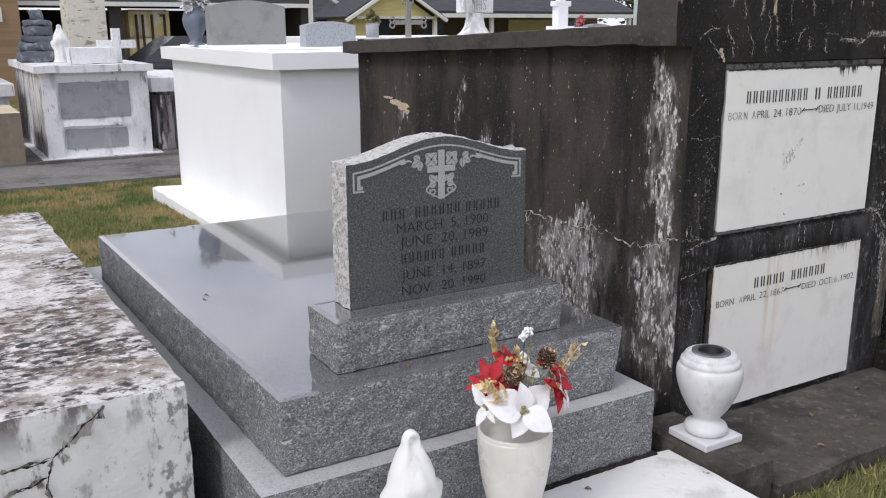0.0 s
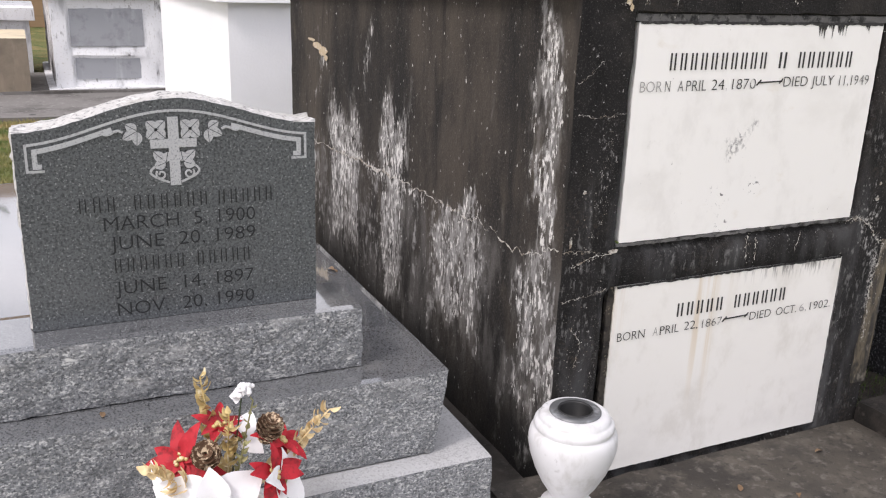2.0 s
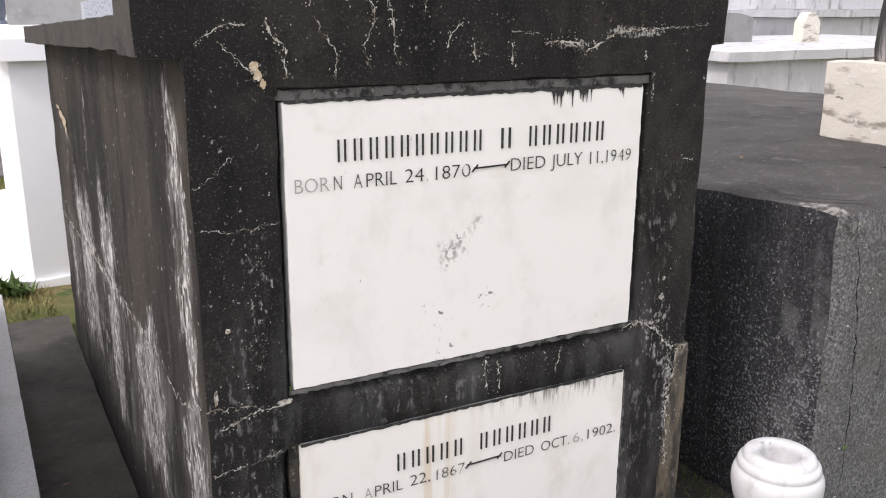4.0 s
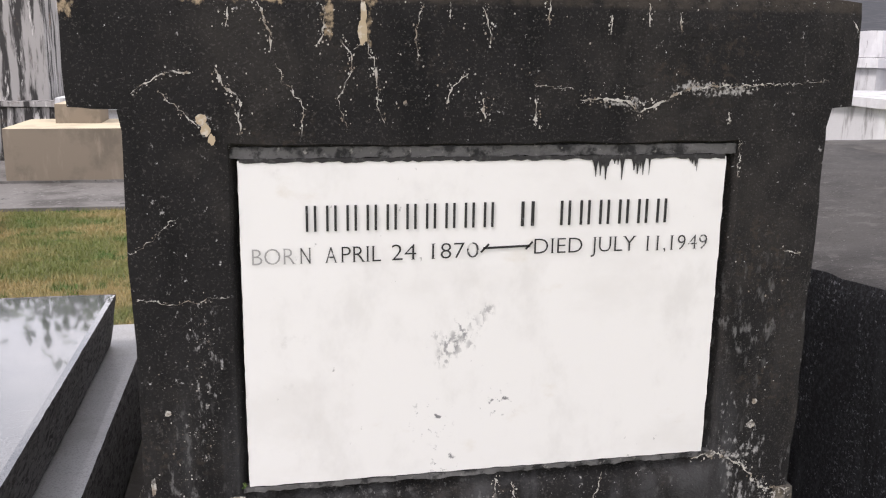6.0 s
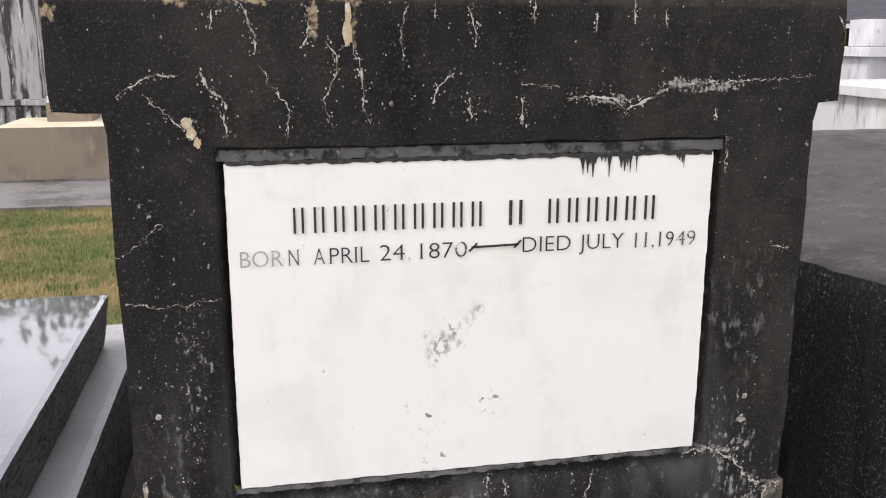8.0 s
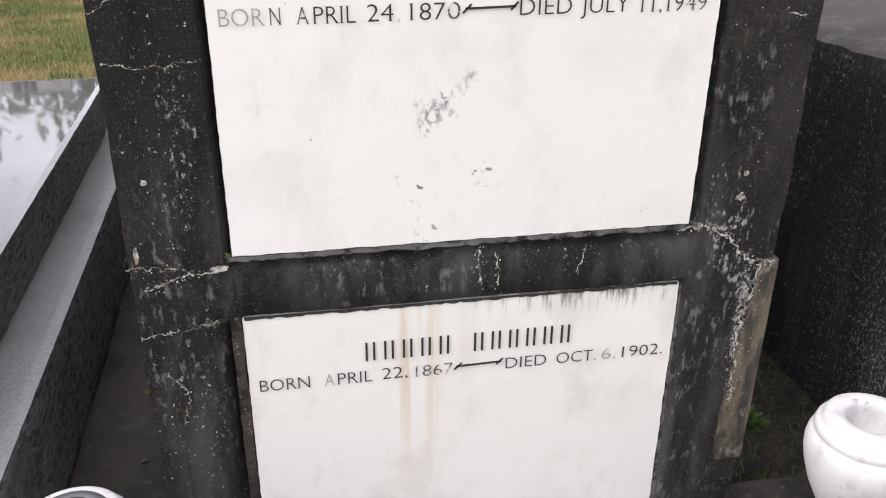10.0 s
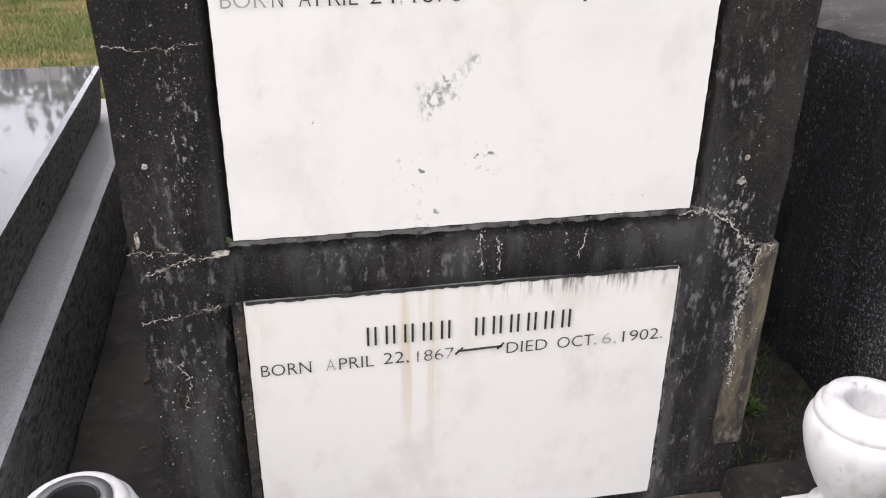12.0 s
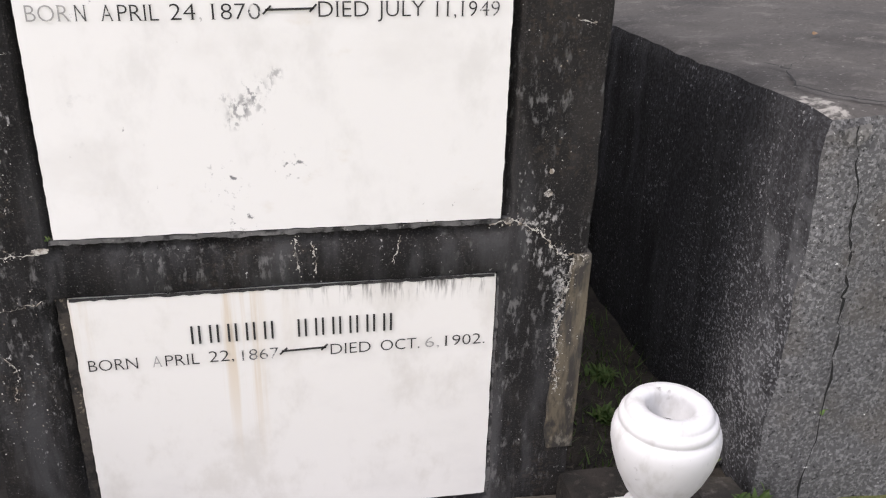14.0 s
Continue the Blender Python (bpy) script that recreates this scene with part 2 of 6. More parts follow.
BROWN_WALL = material("stained_brown_wall", (0.054, 0.045, 0.036), [
    ((0.016, 0.0142, 0.0128), (3.2, 3.2, 1.3), 0.40, 0.66, {}),
    ((0.075, 0.062, 0.047), (7, 6, 2.6), 0.55, 0.75, {"amount": 0.7}),
    ((0.080, 0.067, 0.053), (190, 170, 130), 0.52, 0.68, {"amount": 0.7}),
    ((0.009, 0.0086, 0.0082), (9, 8, 1.4), 0.53, 0.66, {"amount": 0.75}),
    ((0.008, 0.0077, 0.0074), (4, 4, 3), 0.22, 0.58, {"zones": (("Z", 0.72, 0.20),), "amount": 0.9}),
    ((0.115, 0.108, 0.101), (14, 11, 3.5), 0.42, 0.62, {"zones": (("Z", 0.84, 0.70), ("Z", 0.18, 0.42)), "amount": 0.6}),
    ((0.14, 0.132, 0.122), (24, 18, 7), 0.40, 0.64, {"areas": RUNS, "grow": 0.22, "detail": 7.0, "amount": 0.8}),
    (LIME_GREY, (58, 50, 19), 0.41, 0.60, {"areas": RUNS, "grow": 0.32, "detail": 8.0}),
    (LIME_PALE, (92, 82, 30), 0.515, 0.615, {"areas": RUNS, "grow": 0.30, "detail": 8.0}),
    (LIME_PALE, (60, 52, 24), 0.50, 0.60, {"areas": (band("Y", 2.32, 2.39, 0.04) + band("Z", 1.0, 1.46, 0.12), band("Y", 3.30, 3.42, 0.05) + band("Z", 0.55, 1.0, 0.1), band("Y", 3.85, 4.05, 0.05) + band("Z", 0.6, 0.9, 0.1)), "grow": 0.30}),
    (LIME_GREY, (50, 40, 22), 0.50, 0.64, {"gate": ((5, 6, 0.8), 0.44, 0.58), "zones": (("Z", 0.82, 0.72), ("Z", 0.24, 0.50), ("Y", 2.55, 2.75), ("Y", 4.7, 4.4))}),
    (LIME_PALE, (80, 60, 40), 0.46, 0.58, {"wander": 0.12, "areas": (band("Y", 3.1, 4.1, 0.2) + band("Z", 0.735, 0.775, 0.035), band("Y", 2.70, 2.95, 0.12) + band("Z", 0.755, 0.795, 0.03)), "grow": 0.18}),
    ((0.40, 0.39, 0.37), (70, 60, 40), 0.70, 0.75, {"gate": ((3.0, 3.5, 1.3), 0.56, 0.66)})],
    rough=0.9, spec=0.35, bumps=((35, 0.005), (160, 0.002)), space="Position")
BROWN_CAP = material("stained_cap_concrete", (0.055, 0.048, 0.041), [
    ((0.022, 0.0195, 0.018), (6, 6, 10), 0.45, 0.68, {}),
    ((0.10, 0.092, 0.078), 55, 0.55, 0.7, {"amount": 0.6})], rough=0.9, bumps=((60, 0.003),), space="Position")
# Dark pebbled tone; on the pebbled tomb's sides it carries their shade.
SPECKLED = material("pebbled_concrete_dark_shaded", (0.020, 0.0195, 0.022), [
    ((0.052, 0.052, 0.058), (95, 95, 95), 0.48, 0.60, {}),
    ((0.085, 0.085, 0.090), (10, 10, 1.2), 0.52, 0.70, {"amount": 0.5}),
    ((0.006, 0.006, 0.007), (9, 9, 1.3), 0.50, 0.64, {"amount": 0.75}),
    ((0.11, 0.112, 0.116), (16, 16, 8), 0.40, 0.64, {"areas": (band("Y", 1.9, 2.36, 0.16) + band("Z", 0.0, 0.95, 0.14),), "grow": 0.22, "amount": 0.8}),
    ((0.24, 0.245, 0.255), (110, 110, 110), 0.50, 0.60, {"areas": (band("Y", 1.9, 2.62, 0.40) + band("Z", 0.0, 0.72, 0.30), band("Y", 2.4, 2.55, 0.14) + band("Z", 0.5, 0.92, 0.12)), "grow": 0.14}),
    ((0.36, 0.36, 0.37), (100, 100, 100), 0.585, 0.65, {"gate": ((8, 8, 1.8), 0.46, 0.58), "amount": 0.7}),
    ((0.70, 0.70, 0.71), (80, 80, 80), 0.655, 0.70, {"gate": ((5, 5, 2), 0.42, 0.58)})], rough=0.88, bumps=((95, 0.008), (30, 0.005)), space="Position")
# Paler copy of the same concrete: light on the tomb's front, put into colour.
SPECKLED_LIT = material("pebbled_concrete_lit", (0.100, 0.100, 0.103), [
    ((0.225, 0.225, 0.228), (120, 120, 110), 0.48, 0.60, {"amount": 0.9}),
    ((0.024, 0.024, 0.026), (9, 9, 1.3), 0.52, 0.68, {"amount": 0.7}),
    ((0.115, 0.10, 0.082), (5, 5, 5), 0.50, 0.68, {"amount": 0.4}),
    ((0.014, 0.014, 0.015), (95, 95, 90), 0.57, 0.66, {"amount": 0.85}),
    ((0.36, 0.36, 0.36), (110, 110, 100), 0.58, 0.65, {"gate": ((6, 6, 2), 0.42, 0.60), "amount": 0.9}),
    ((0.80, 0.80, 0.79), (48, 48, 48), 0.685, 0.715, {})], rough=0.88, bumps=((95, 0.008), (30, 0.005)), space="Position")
DARK_TOP = material("weathered_grey_top", (0.070, 0.065, 0.061), [
    ((0.046, 0.043, 0.041), (2.4, 2.4, 2.4), 0.42, 0.68, {}),
    ((0.15, 0.142, 0.132), 11, 0.54, 0.72, {"amount": 0.5}),
    ((0.040, 0.037, 0.035), (60, 60, 60), 0.54, 0.66, {"amount": 0.6}),
    ((0.34, 0.325, 0.30), (40, 40, 26), 0.38, 0.58, {"wander": 0.22, "areas": (band("X", 3.9, 4.11, 0.03) + band("Y", 2.0, 2.34, 0.05),), "grow": 0.45, "amount": 0.8}),
    ((0.24, 0.235, 0.22), 90, 0.60, 0.70, {"amount": 0.6})], rough=0.9, spec=0.25, bumps=((70, 0.004), (18, 0.004)), space="Position")


def spot(x, z, r):
    return (("X", x - r, x - r * 0.2), ("X", x + r, x + r * 0.2), ("Z", z - r, z - r * 0.2), ("Z", z + r, z + r * 0.2))


VEIN = (0.17, 0.17, 0.175)
MARBLE = material("white_marble", (0.82, 0.81, 0.79), [
    ((0.72, 0.705, 0.68), (3.2, 3.2, 5.0), 0.48, 0.72, {"amount": 0.6}),
    ((0.64, 0.625, 0.60), (9, 9, 6), 0.49, 0.72, {"amount": 0.42}),
    ((0.62, 0.55, 0.44), (6, 6, 9), 0.60, 0.76, {"amount": 0.4}),
    ((0.50, 0.49, 0.47), (22, 22, 22), 0.60, 0.74, {"amount": 0.35, "gate": ((3, 3, 4), 0.48, 0.62)}),
    (VEIN, (85, 85, 60), 0.49, 0.60, {"zones": spot(2.898, 1.056, 0.022), "amount": 0.57}),
    (VEIN, (85, 85, 60), 0.49, 0.60, {"zones": spot(2.908, 1.078, 0.030), "amount": 0.80}),
    (VEIN, (85, 85, 60), 0.49, 0.60, {"zones": spot(2.924, 1.092, 0.024), "amount": 0.69}),
    (VEIN, (85, 85, 60), 0.49, 0.60, {"zones": spot(2.936, 1.108, 0.032), "amount": 0.80}),
    (VEIN, (85, 85, 60), 0.49, 0.60, {"zones": spot(2.956, 1.124, 0.023), "amount": 0.69}),
    (VEIN, (85, 85, 60), 0.49, 0.60, {"zones": spot(2.976, 1.142, 0.016), "amount": 0.57}),
    (VEIN, (85, 85, 60), 0.49, 0.60, {"zones": spot(2.884, 1.098, 0.014), "amount": 0.40}),
    (VEIN, (85, 85, 60), 0.49, 0.60, {"zones": spot(2.946, 1.080, 0.014), "amount": 0.46}),
    (VEIN, (75, 75, 75), 0.585, 0.66, {"zones": spot(3.00, 0.968, 0.04)}),
    (VEIN, (75, 75, 75), 0.585, 0.66, {"zones": spot(2.875, 0.94, 0.05)}),
    (VEIN, (75, 75, 75), 0.585, 0.66, {"zones": spot(2.90, 0.862, 0.04)}),
    ((0.34, 0.33, 0.32), (70, 70, 50), 0.68, 0.74, {"gate": ((4.2, 4.2, 4.2), 0.50, 0.60)})], rough=0.42, rvar=0.08, space="Position")
MARBLE_STAINED = material("rust_streaked_marble", (0.80, 0.785, 0.755), [
    ((0.70, 0.685, 0.66), (3.2, 3.2, 5.0), 0.48, 0.72, {"amount": 0.6}),
    ((0.62, 0.595, 0.55), (9, 9, 6), 0.49, 0.72, {"amount": 0.55}),
    ((0.62, 0.50, 0.34), (22, 22, 0.6), 0.50, 0.62, {"amount": 0.6, "zones": (("X", 2.82, 2.86), ("X", 2.94, 2.90), ("Z", 0.25, 0.6))}),
    ((0.62, 0.53, 0.40), (15, 15, 1.2), 0.52, 0.68, {"amount": 0.5, "zones": (("X", 3.1, 2.75), ("Z", 0.45, 0.70))}),
    ((0.10, 0.095, 0.09), (60, 60, 7), 0.48, 0.62, {"zones": (("Z", 0.655, 0.712), ("X", 2.9, 3.2)), "amount": 0.9})], rough=0.45, rvar=0.08, space="Position")
SOOT = material("black_soot_stain", (0.025, 0.024, 0.024), [((0.07, 0.07, 0.068), 90, 0.5, 0.7, {})], rough=0.9, space="Position")
MORTAR = material("crumbled_grey_mortar", (0.125, 0.122, 0.120), [
    ((0.022, 0.022, 0.022), 40, 0.45, 0.62, {}), ((0.32, 0.305, 0.28), 70, 0.6, 0.72, {})], rough=0.95, bumps=((120, 0.003),), space="Position")
DARK_MORTAR = material("brown_crumbled_mortar", (0.042, 0.036, 0.030), [((0.012, 0.011, 0.010), 35, 0.45, 0.62, {}), ((0.17, 0.145, 0.11), 80, 0.58, 0.70, {})], rough=0.95, bumps=((120, 0.003),), space="Position")
LIME = material("lime_crack_white", (0.52, 0.50, 0.46), [((0.24, 0.20, 0.155), 40, 0.45, 0.62, {}), ((0.035, 0.033, 0.031), 55, 0.53, 0.62, {"amount": 0.85})], rough=0.95, bumps=((150, 0.002),), space="Position")
PATCH = material("brown_patch_plaster", (0.125, 0.105, 0.072), [((0.038, 0.034, 0.030), (30, 30, 6), 0.42, 0.60, {}), ((0.032, 0.029, 0.026), (40, 40, 18), 0.40, 0.60, {"areas": (band("X", 3.50, 3.555, 0.012) + band("Z", 0.1, 0.8, 0.05), band("X", 3.4, 3.7, 0.05) + band("Z", 0.1, 0.36, 0.06)), "grow": 0.25, "wander": 0.25}), ((0.24, 0.22, 0.18), (50, 50, 22), 0.54, 0.70, {"amount": 0.7}), ((0.05, 0.046, 0.04), (90, 90, 60), 0.56, 0.66, {"amount": 0.7})], rough=0.9, bumps=((60, 0.003),), space="Position")
PALE_BREAK = material("pale_broken_concrete", (0.21, 0.205, 0.20), [((0.07, 0.068, 0.066), 50, 0.46, 0.62, {}), ((0.42, 0.41, 0.39), 80, 0.56, 0.68, {})], rough=0.95, bumps=((70, 0.006),), space="Position")
LIME_TAN = material("tan_bare_plaster", (0.46, 0.37, 0.25), [((0.62, 0.58, 0.50), 50, 0.5, 0.68, {})], rough=0.95, bumps=((120, 0.002),), space="Position")
CRACK = material("dark_crack", (0.012, 0.012, 0.012), rough=1.0)
INK = material("black_filled_letters", (0.018, 0.018, 0.018), [((0.10, 0.10, 0.10), 120, 0.58, 0.7, {})], rough=0.7, space="Position")
INK_WORN = material("worn_letters", (0.05, 0.05, 0.05), [((0.62, 0.61, 0.59), 85, 0.50, 0.60, {})], rough=0.7, space="Position")
INK_FADED = material("faded_letters", (0.33, 0.325, 0.315), [((0.6, 0.59, 0.57), 45, 0.5, 0.68, {})], rough=0.7, space="Position")

WHITE_PAINT = material("fresh_white_paint", (0.85, 0.855, 0.87), [((0.82, 0.825, 0.84), 1.4, 0.45, 0.7, {}), ((0.76, 0.76, 0.76), 30, 0.62, 0.75, {"amount": 0.3})], rough=0.55, bumps=((60, 0.0015),), space="Position")
FRESH_WHITE = material("bright_white_paint", (0.93, 0.935, 0.95), [((0.89, 0.895, 0.91), 1.4, 0.45, 0.7, {}), ((0.80, 0.80, 0.80), 30, 0.64, 0.75, {"amount": 0.3})], rough=0.55, bumps=((60, 0.0015),), space="Position")
DULL_WHITE = material("dull_whitewash", (0.52, 0.515, 0.53), [
    ((0.62, 0.62, 0.63), (3, 3, 2), 0.48, 0.66, {}),
    ((0.22, 0.215, 0.215), (9, 9, 2.0), 0.56, 0.70, {"amount": 0.8}),
    ((0.07, 0.066, 0.064), (20, 20, 5), 0.62, 0.70, {"amount": 0.8, "gate": ((3, 3, 2), 0.45, 0.60)})], rough=0.85, bumps=((40, 0.004),), space="Position")
OLD_WHITE = material("weathered_whitewash", (0.74, 0.745, 0.76), [
    ((0.44, 0.445, 0.46), (6, 6, 1.6), 0.50, 0.68, {}),
    ((0.06, 0.056, 0.052), (16, 16, 3.2), 0.575, 0.66, {"amount": 0.9, "gate": ((3, 3, 2), 0.42, 0.58)}),
    ((0.55, 0.54, 0.52), 40, 0.55, 0.72, {})], rough=0.85, bumps=((40, 0.004),), space="Position")
PANEL_GREY = material("grey_panel_paint", (0.33, 0.34, 0.36), [
    ((0.50, 0.51, 0.53), (6, 6, 0.8), 0.52, 0.70, {"amount": 0.7}), ((0.26, 0.265, 0.28), 9, 0.5, 0.7, {})], rough=0.7, space="Position")
PEELING = material("peeling_whitewash", (0.68, 0.64, 0.56), [
    ((0.30, 0.27, 0.225), (4, 4, 14), 0.54, 0.66, {}),
    ((0.07, 0.065, 0.06), (7, 7, 24), 0.62, 0.70, {}),
    ((0.80, 0.78, 0.74), 20, 0.58, 0.7, {})], rough=0.9, bumps=((30, 0.006),), space="Position")
STREAKED = material("black_streaked_plaster", (0.36, 0.345, 0.335), [
    ((0.04, 0.038, 0.037), (9, 9, 1.0), 0.46, 0.58, {}),
    ((0.66, 0.64, 0.62), (14, 14, 2.5), 0.58, 0.68, {}),
    ((0.16, 0.12, 0.10), (5, 5, 3), 0.6, 0.7, {})], rough=0.9, bumps=((40, 0.004),), space="Position")
STREAKED_PALE = material("streaked_whitewash", (0.62, 0.61, 0.61), [
    ((0.30, 0.285, 0.27), (6, 6, 1.4), 0.46, 0.62, {}),
    ((0.05, 0.043, 0.038), (11, 11, 1.6), 0.52, 0.62, {"amount": 0.9})], rough=0.88, bumps=((40, 0.004),), space="Position")
SLAB_TOP = material("lichened_white_slab", (0.64, 0.625, 0.61), [
    ((0.34, 0.30, 0.265), (6, 7, 4), 0.45, 0.60, {}),
    ((0.14, 0.105, 0.085), (20, 24, 14), 0.40, 0.58, {"areas": (band("Y", 2.45, 3.30, 0.20) + band("X", -0.75, 0.62, 0.15), band("X", 0.46, 0.66, 0.08) + band("Y", 2.4, 3.7, 0.3)), "grow": 0.20}),
    ((0.42, 0.41, 0.40), (30, 40, 20), 0.52, 0.64, {"amount": 0.8}),
    ((0.035, 0.031, 0.029), (24, 36, 14), 0.46, 0.58, {"gate": ((2.4, 4.6, 3.0), 0.40, 0.53), "areas": (band("Y", 2.2, 3.15, 0.25) + band("X", -0.9, 0.75, 0.10), band("X", 0.50, 0.75, 0.06) + band("Y", 2.2, 5.2, 0.2)), "grow": 0.12}),
    ((0.72, 0.71, 0.695), (26, 38, 18), 0.57, 0.66, {}),
    ((0.04, 0.036, 0.033), (60, 75, 60), 0.59, 0.68, {})], rough=0.92, bumps=((40, 0.007), (150, 0.003)), space="Position")
SLAB_DIRTY = material("sooty_slab_side", (0.34, 0.32, 0.30), [
    ((0.10, 0.088, 0.076), (7, 7, 3), 0.42, 0.62, {}),
    ((0.035, 0.031, 0.028), (18, 18, 7), 0.50, 0.62, {}),
    ((0.58, 0.57, 0.55), (26, 26, 16), 0.58, 0.68, {})], rough=0.92, bumps=((40, 0.005),), space="Position")
SLAB_SIDE = material("worn_whitewash_side", (0.70, 0.70, 0.70), [
    ((0.42, 0.41, 0.40), (6, 6, 3), 0.54, 0.70, {"amount": 0.8}),
    ((0.13, 0.12, 0.11), (22, 22, 10), 0.57, 0.68, {"gate": ((3, 3, 3), 0.44, 0.60)}),
    ((0.09, 0.082, 0.074), (16, 16, 6), 0.44, 0.60, {"zones": (("Z", 0.50, 0.635),), "amount": 0.9}),
    ((0.17, 0.165, 0.155), (44, 44, 30), 0.46, 0.60, {"areas": (band("X", 0.58, 0.80, 0.06) + band("Z", -0.2, 0.8, 0.1),), "grow": 0.16, "amount": 0.8})], rough=0.88, bumps=((40, 0.004),), space="Position")
BEIGE = material("beige_concrete", (0.235, 0.193, 0.145), [
    ((0.165, 0.137, 0.104), 2.6, 0.46, 0.68, {}), ((0.30, 0.25, 0.19), (8, 8, 2), 0.54, 0.70, {"amount": 0.6})], rough=0.85, bumps=((60, 0.002),), space="Position")
BEIGE_TOP = material("light_beige_concrete", (0.62, 0.53, 0.38), [((0.48, 0.41, 0.30), 4.0, 0.45, 0.7, {})], rough=0.85, space="Position")
PATH_CONC = material("grey_path_concrete", (0.175, 0.165, 0.155), [
    ((0.085, 0.078, 0.072), 1.6, 0.44, 0.66, {}), ((0.32, 0.31, 0.30), 18, 0.54, 0.72, {"amount": 0.6}), ((0.06, 0.058, 0.055), (7, 7, 7), 0.62, 0.72, {})],
    rough=0.9, bumps=((50, 0.003),), space="Position")
WET_CONC = material("dark_damp_concrete", (0.058, 0.050, 0.042), [
    ((0.022, 0.019, 0.0165), 3.2, 0.44, 0.66, {}), ((0.105, 0.097, 0.085), 26, 0.54, 0.72, {"amount": 0.6}), ((0.20, 0.195, 0.18), 75, 0.64, 0.74, {"amount": 0.5})],
    rough=0.75, bumps=((40, 0.004), (150, 0.0015)), space="Position", rvar=0.12)
MUDDY = material("muddy_dark_concrete", (0.026, 0.022, 0.019), [((0.010, 0.009, 0.008), 6, 0.44, 0.62, {}), ((0.06, 0.053, 0.045), 40, 0.55, 0.70, {"amount": 0.7})], rough=0.9, spec=0.3, bumps=((40, 0.005), (140, 0.002)), space="Position")
APRON = material("brown_apron_concrete", (0.060, 0.052, 0.042), [
    ((0.030, 0.026, 0.022), 4.0, 0.42, 0.62, {}), ((0.12, 0.105, 0.085), 9.0, 0.52, 0.70, {"amount": 0.6}), ((0.024, 0.021, 0.018), 45, 0.54, 0.66, {"amount": 0.7}), ((0.17, 0.155, 0.135), 30, 0.54, 0.72, {"amount": 0.6}), ((0.33, 0.32, 0.30), 80, 0.66, 0.75, {"amount": 0.6})],
    rough=0.8, bumps=((40, 0.004), (150, 0.0015)), space="Position", rvar=0.1)
WHITE_PAVE = material("whitewashed_paving", (0.74, 0.735, 0.725), [
    ((0.50, 0.49, 0.47), 7, 0.52, 0.70, {"amount": 0.7}), ((0.13, 0.12, 0.11), (24, 24, 24), 0.63, 0.71, {"gate": (3.0, 0.45, 0.62)})], rough=0.85, bumps=((40, 0.004),), space="Position")
SOIL = material("damp_soil", (0.040, 0.033, 0.025), [((0.018, 0.015, 0.012), 9, 0.45, 0.62, {}), ((0.10, 0.085, 0.065), 55, 0.56, 0.7, {})], rough=0.95, bumps=((30, 0.015), (120, 0.004)), space="Position")
LAWN = material("mown_lawn", (0.135, 0.150, 0.042), [
    ((0.29, 0.225, 0.095), 1.5, 0.42, 0.64, {}), ((0.075, 0.13, 0.026), 3.5, 0.52, 0.64, {}),
    ((0.34, 0.285, 0.15), 60, 0.55, 0.7, {"amount": 0.6}), ((0.040, 0.052, 0.017), 110, 0.54, 0.66, {"amount": 0.7})], rough=0.95, bumps=((60, 0.02), (200, 0.01)), space="Position")
BLADE = material("grass_blades", (0.16, 0.185, 0.050), [
    ((0.37, 0.29, 0.13), 1.5, 0.40, 0.60, {}), ((0.075, 0.14, 0.026), 3.5, 0.52, 0.62, {}), ((0.42, 0.35, 0.19), 90, 0.55, 0.66, {"amount": 0.6})], rough=0.8, space="Position")
WEED = material("green_weed_leaf", (0.065, 0.12, 0.025), [((0.11, 0.15, 0.04), 60, 0.45, 0.65, {})], rough=0.7, space="Position")
DRY_LEAF = material("dry_brown_leaf", (0.16, 0.10, 0.055), [((0.30, 0.23, 0.15), 60, 0.5, 0.7, {})], rough=0.85)

CERAMIC = material("cream_glazed_pot", (0.66, 0.64, 0.585), [((0.58, 0.56, 0.51), (9, 9, 3), 0.45, 0.7, {})], rough=0.30, rvar=0.06)
STATUE = material("white_plaster", (0.78, 0.775, 0.76), [((0.62, 0.61, 0.59), 22, 0.55, 0.72, {"amount": 0.6})], rough=0.75, bumps=((90, 0.0015),))
VASE_MARBLE = material("vase_white_marble", (0.64, 0.64, 0.65), [
    ((0.60, 0.60, 0.61), (9, 9, 14), 0.52, 0.70, {"amount": 0.7}), ((0.40, 0.39, 0.37), (14, 14, 7), 0.50, 0.70, {"amount": 0.6}), ((0.13, 0.12, 0.11), (34, 34, 20), 0.57, 0.67, {"gate": (7.0, 0.53, 0.62)})], rough=0.42, rvar=0.08)
BLACK_CUP = material("black_rubber_cup", (0.012, 0.012, 0.012), rough=0.5)
STEEL = material("grey_metal_collar", (0.16, 0.165, 0.17), [((0.34, 0.35, 0.36), 30, 0.5, 0.7, {})], rough=0.45, metal=0.5)
RED = material("red_fabric_petal", (0.42, 0.009, 0.020), [((0.20, 0.004, 0.009), 45, 0.46, 0.64, {}), ((0.54, 0.02, 0.035), 25, 0.56, 0.72, {})], rough=0.7)
WHITE_PETAL = material("white_fabric_petal", (0.80, 0.79, 0.80), [((0.70, 0.70, 0.70), 40, 0.5, 0.7, {})], rough=0.8)
GOLD = material("gilded_berries", (0.55, 0.42, 0.18), [((0.75, 0.68, 0.50), 80, 0.5, 0.7, {})], rough=0.45, metal=0.3)
CREAM = material("cream_gilt_leaf", (0.70, 0.56, 0.32), [((0.52, 0.33, 0.14), 60, 0.48, 0.66, {})], rough=0.5)
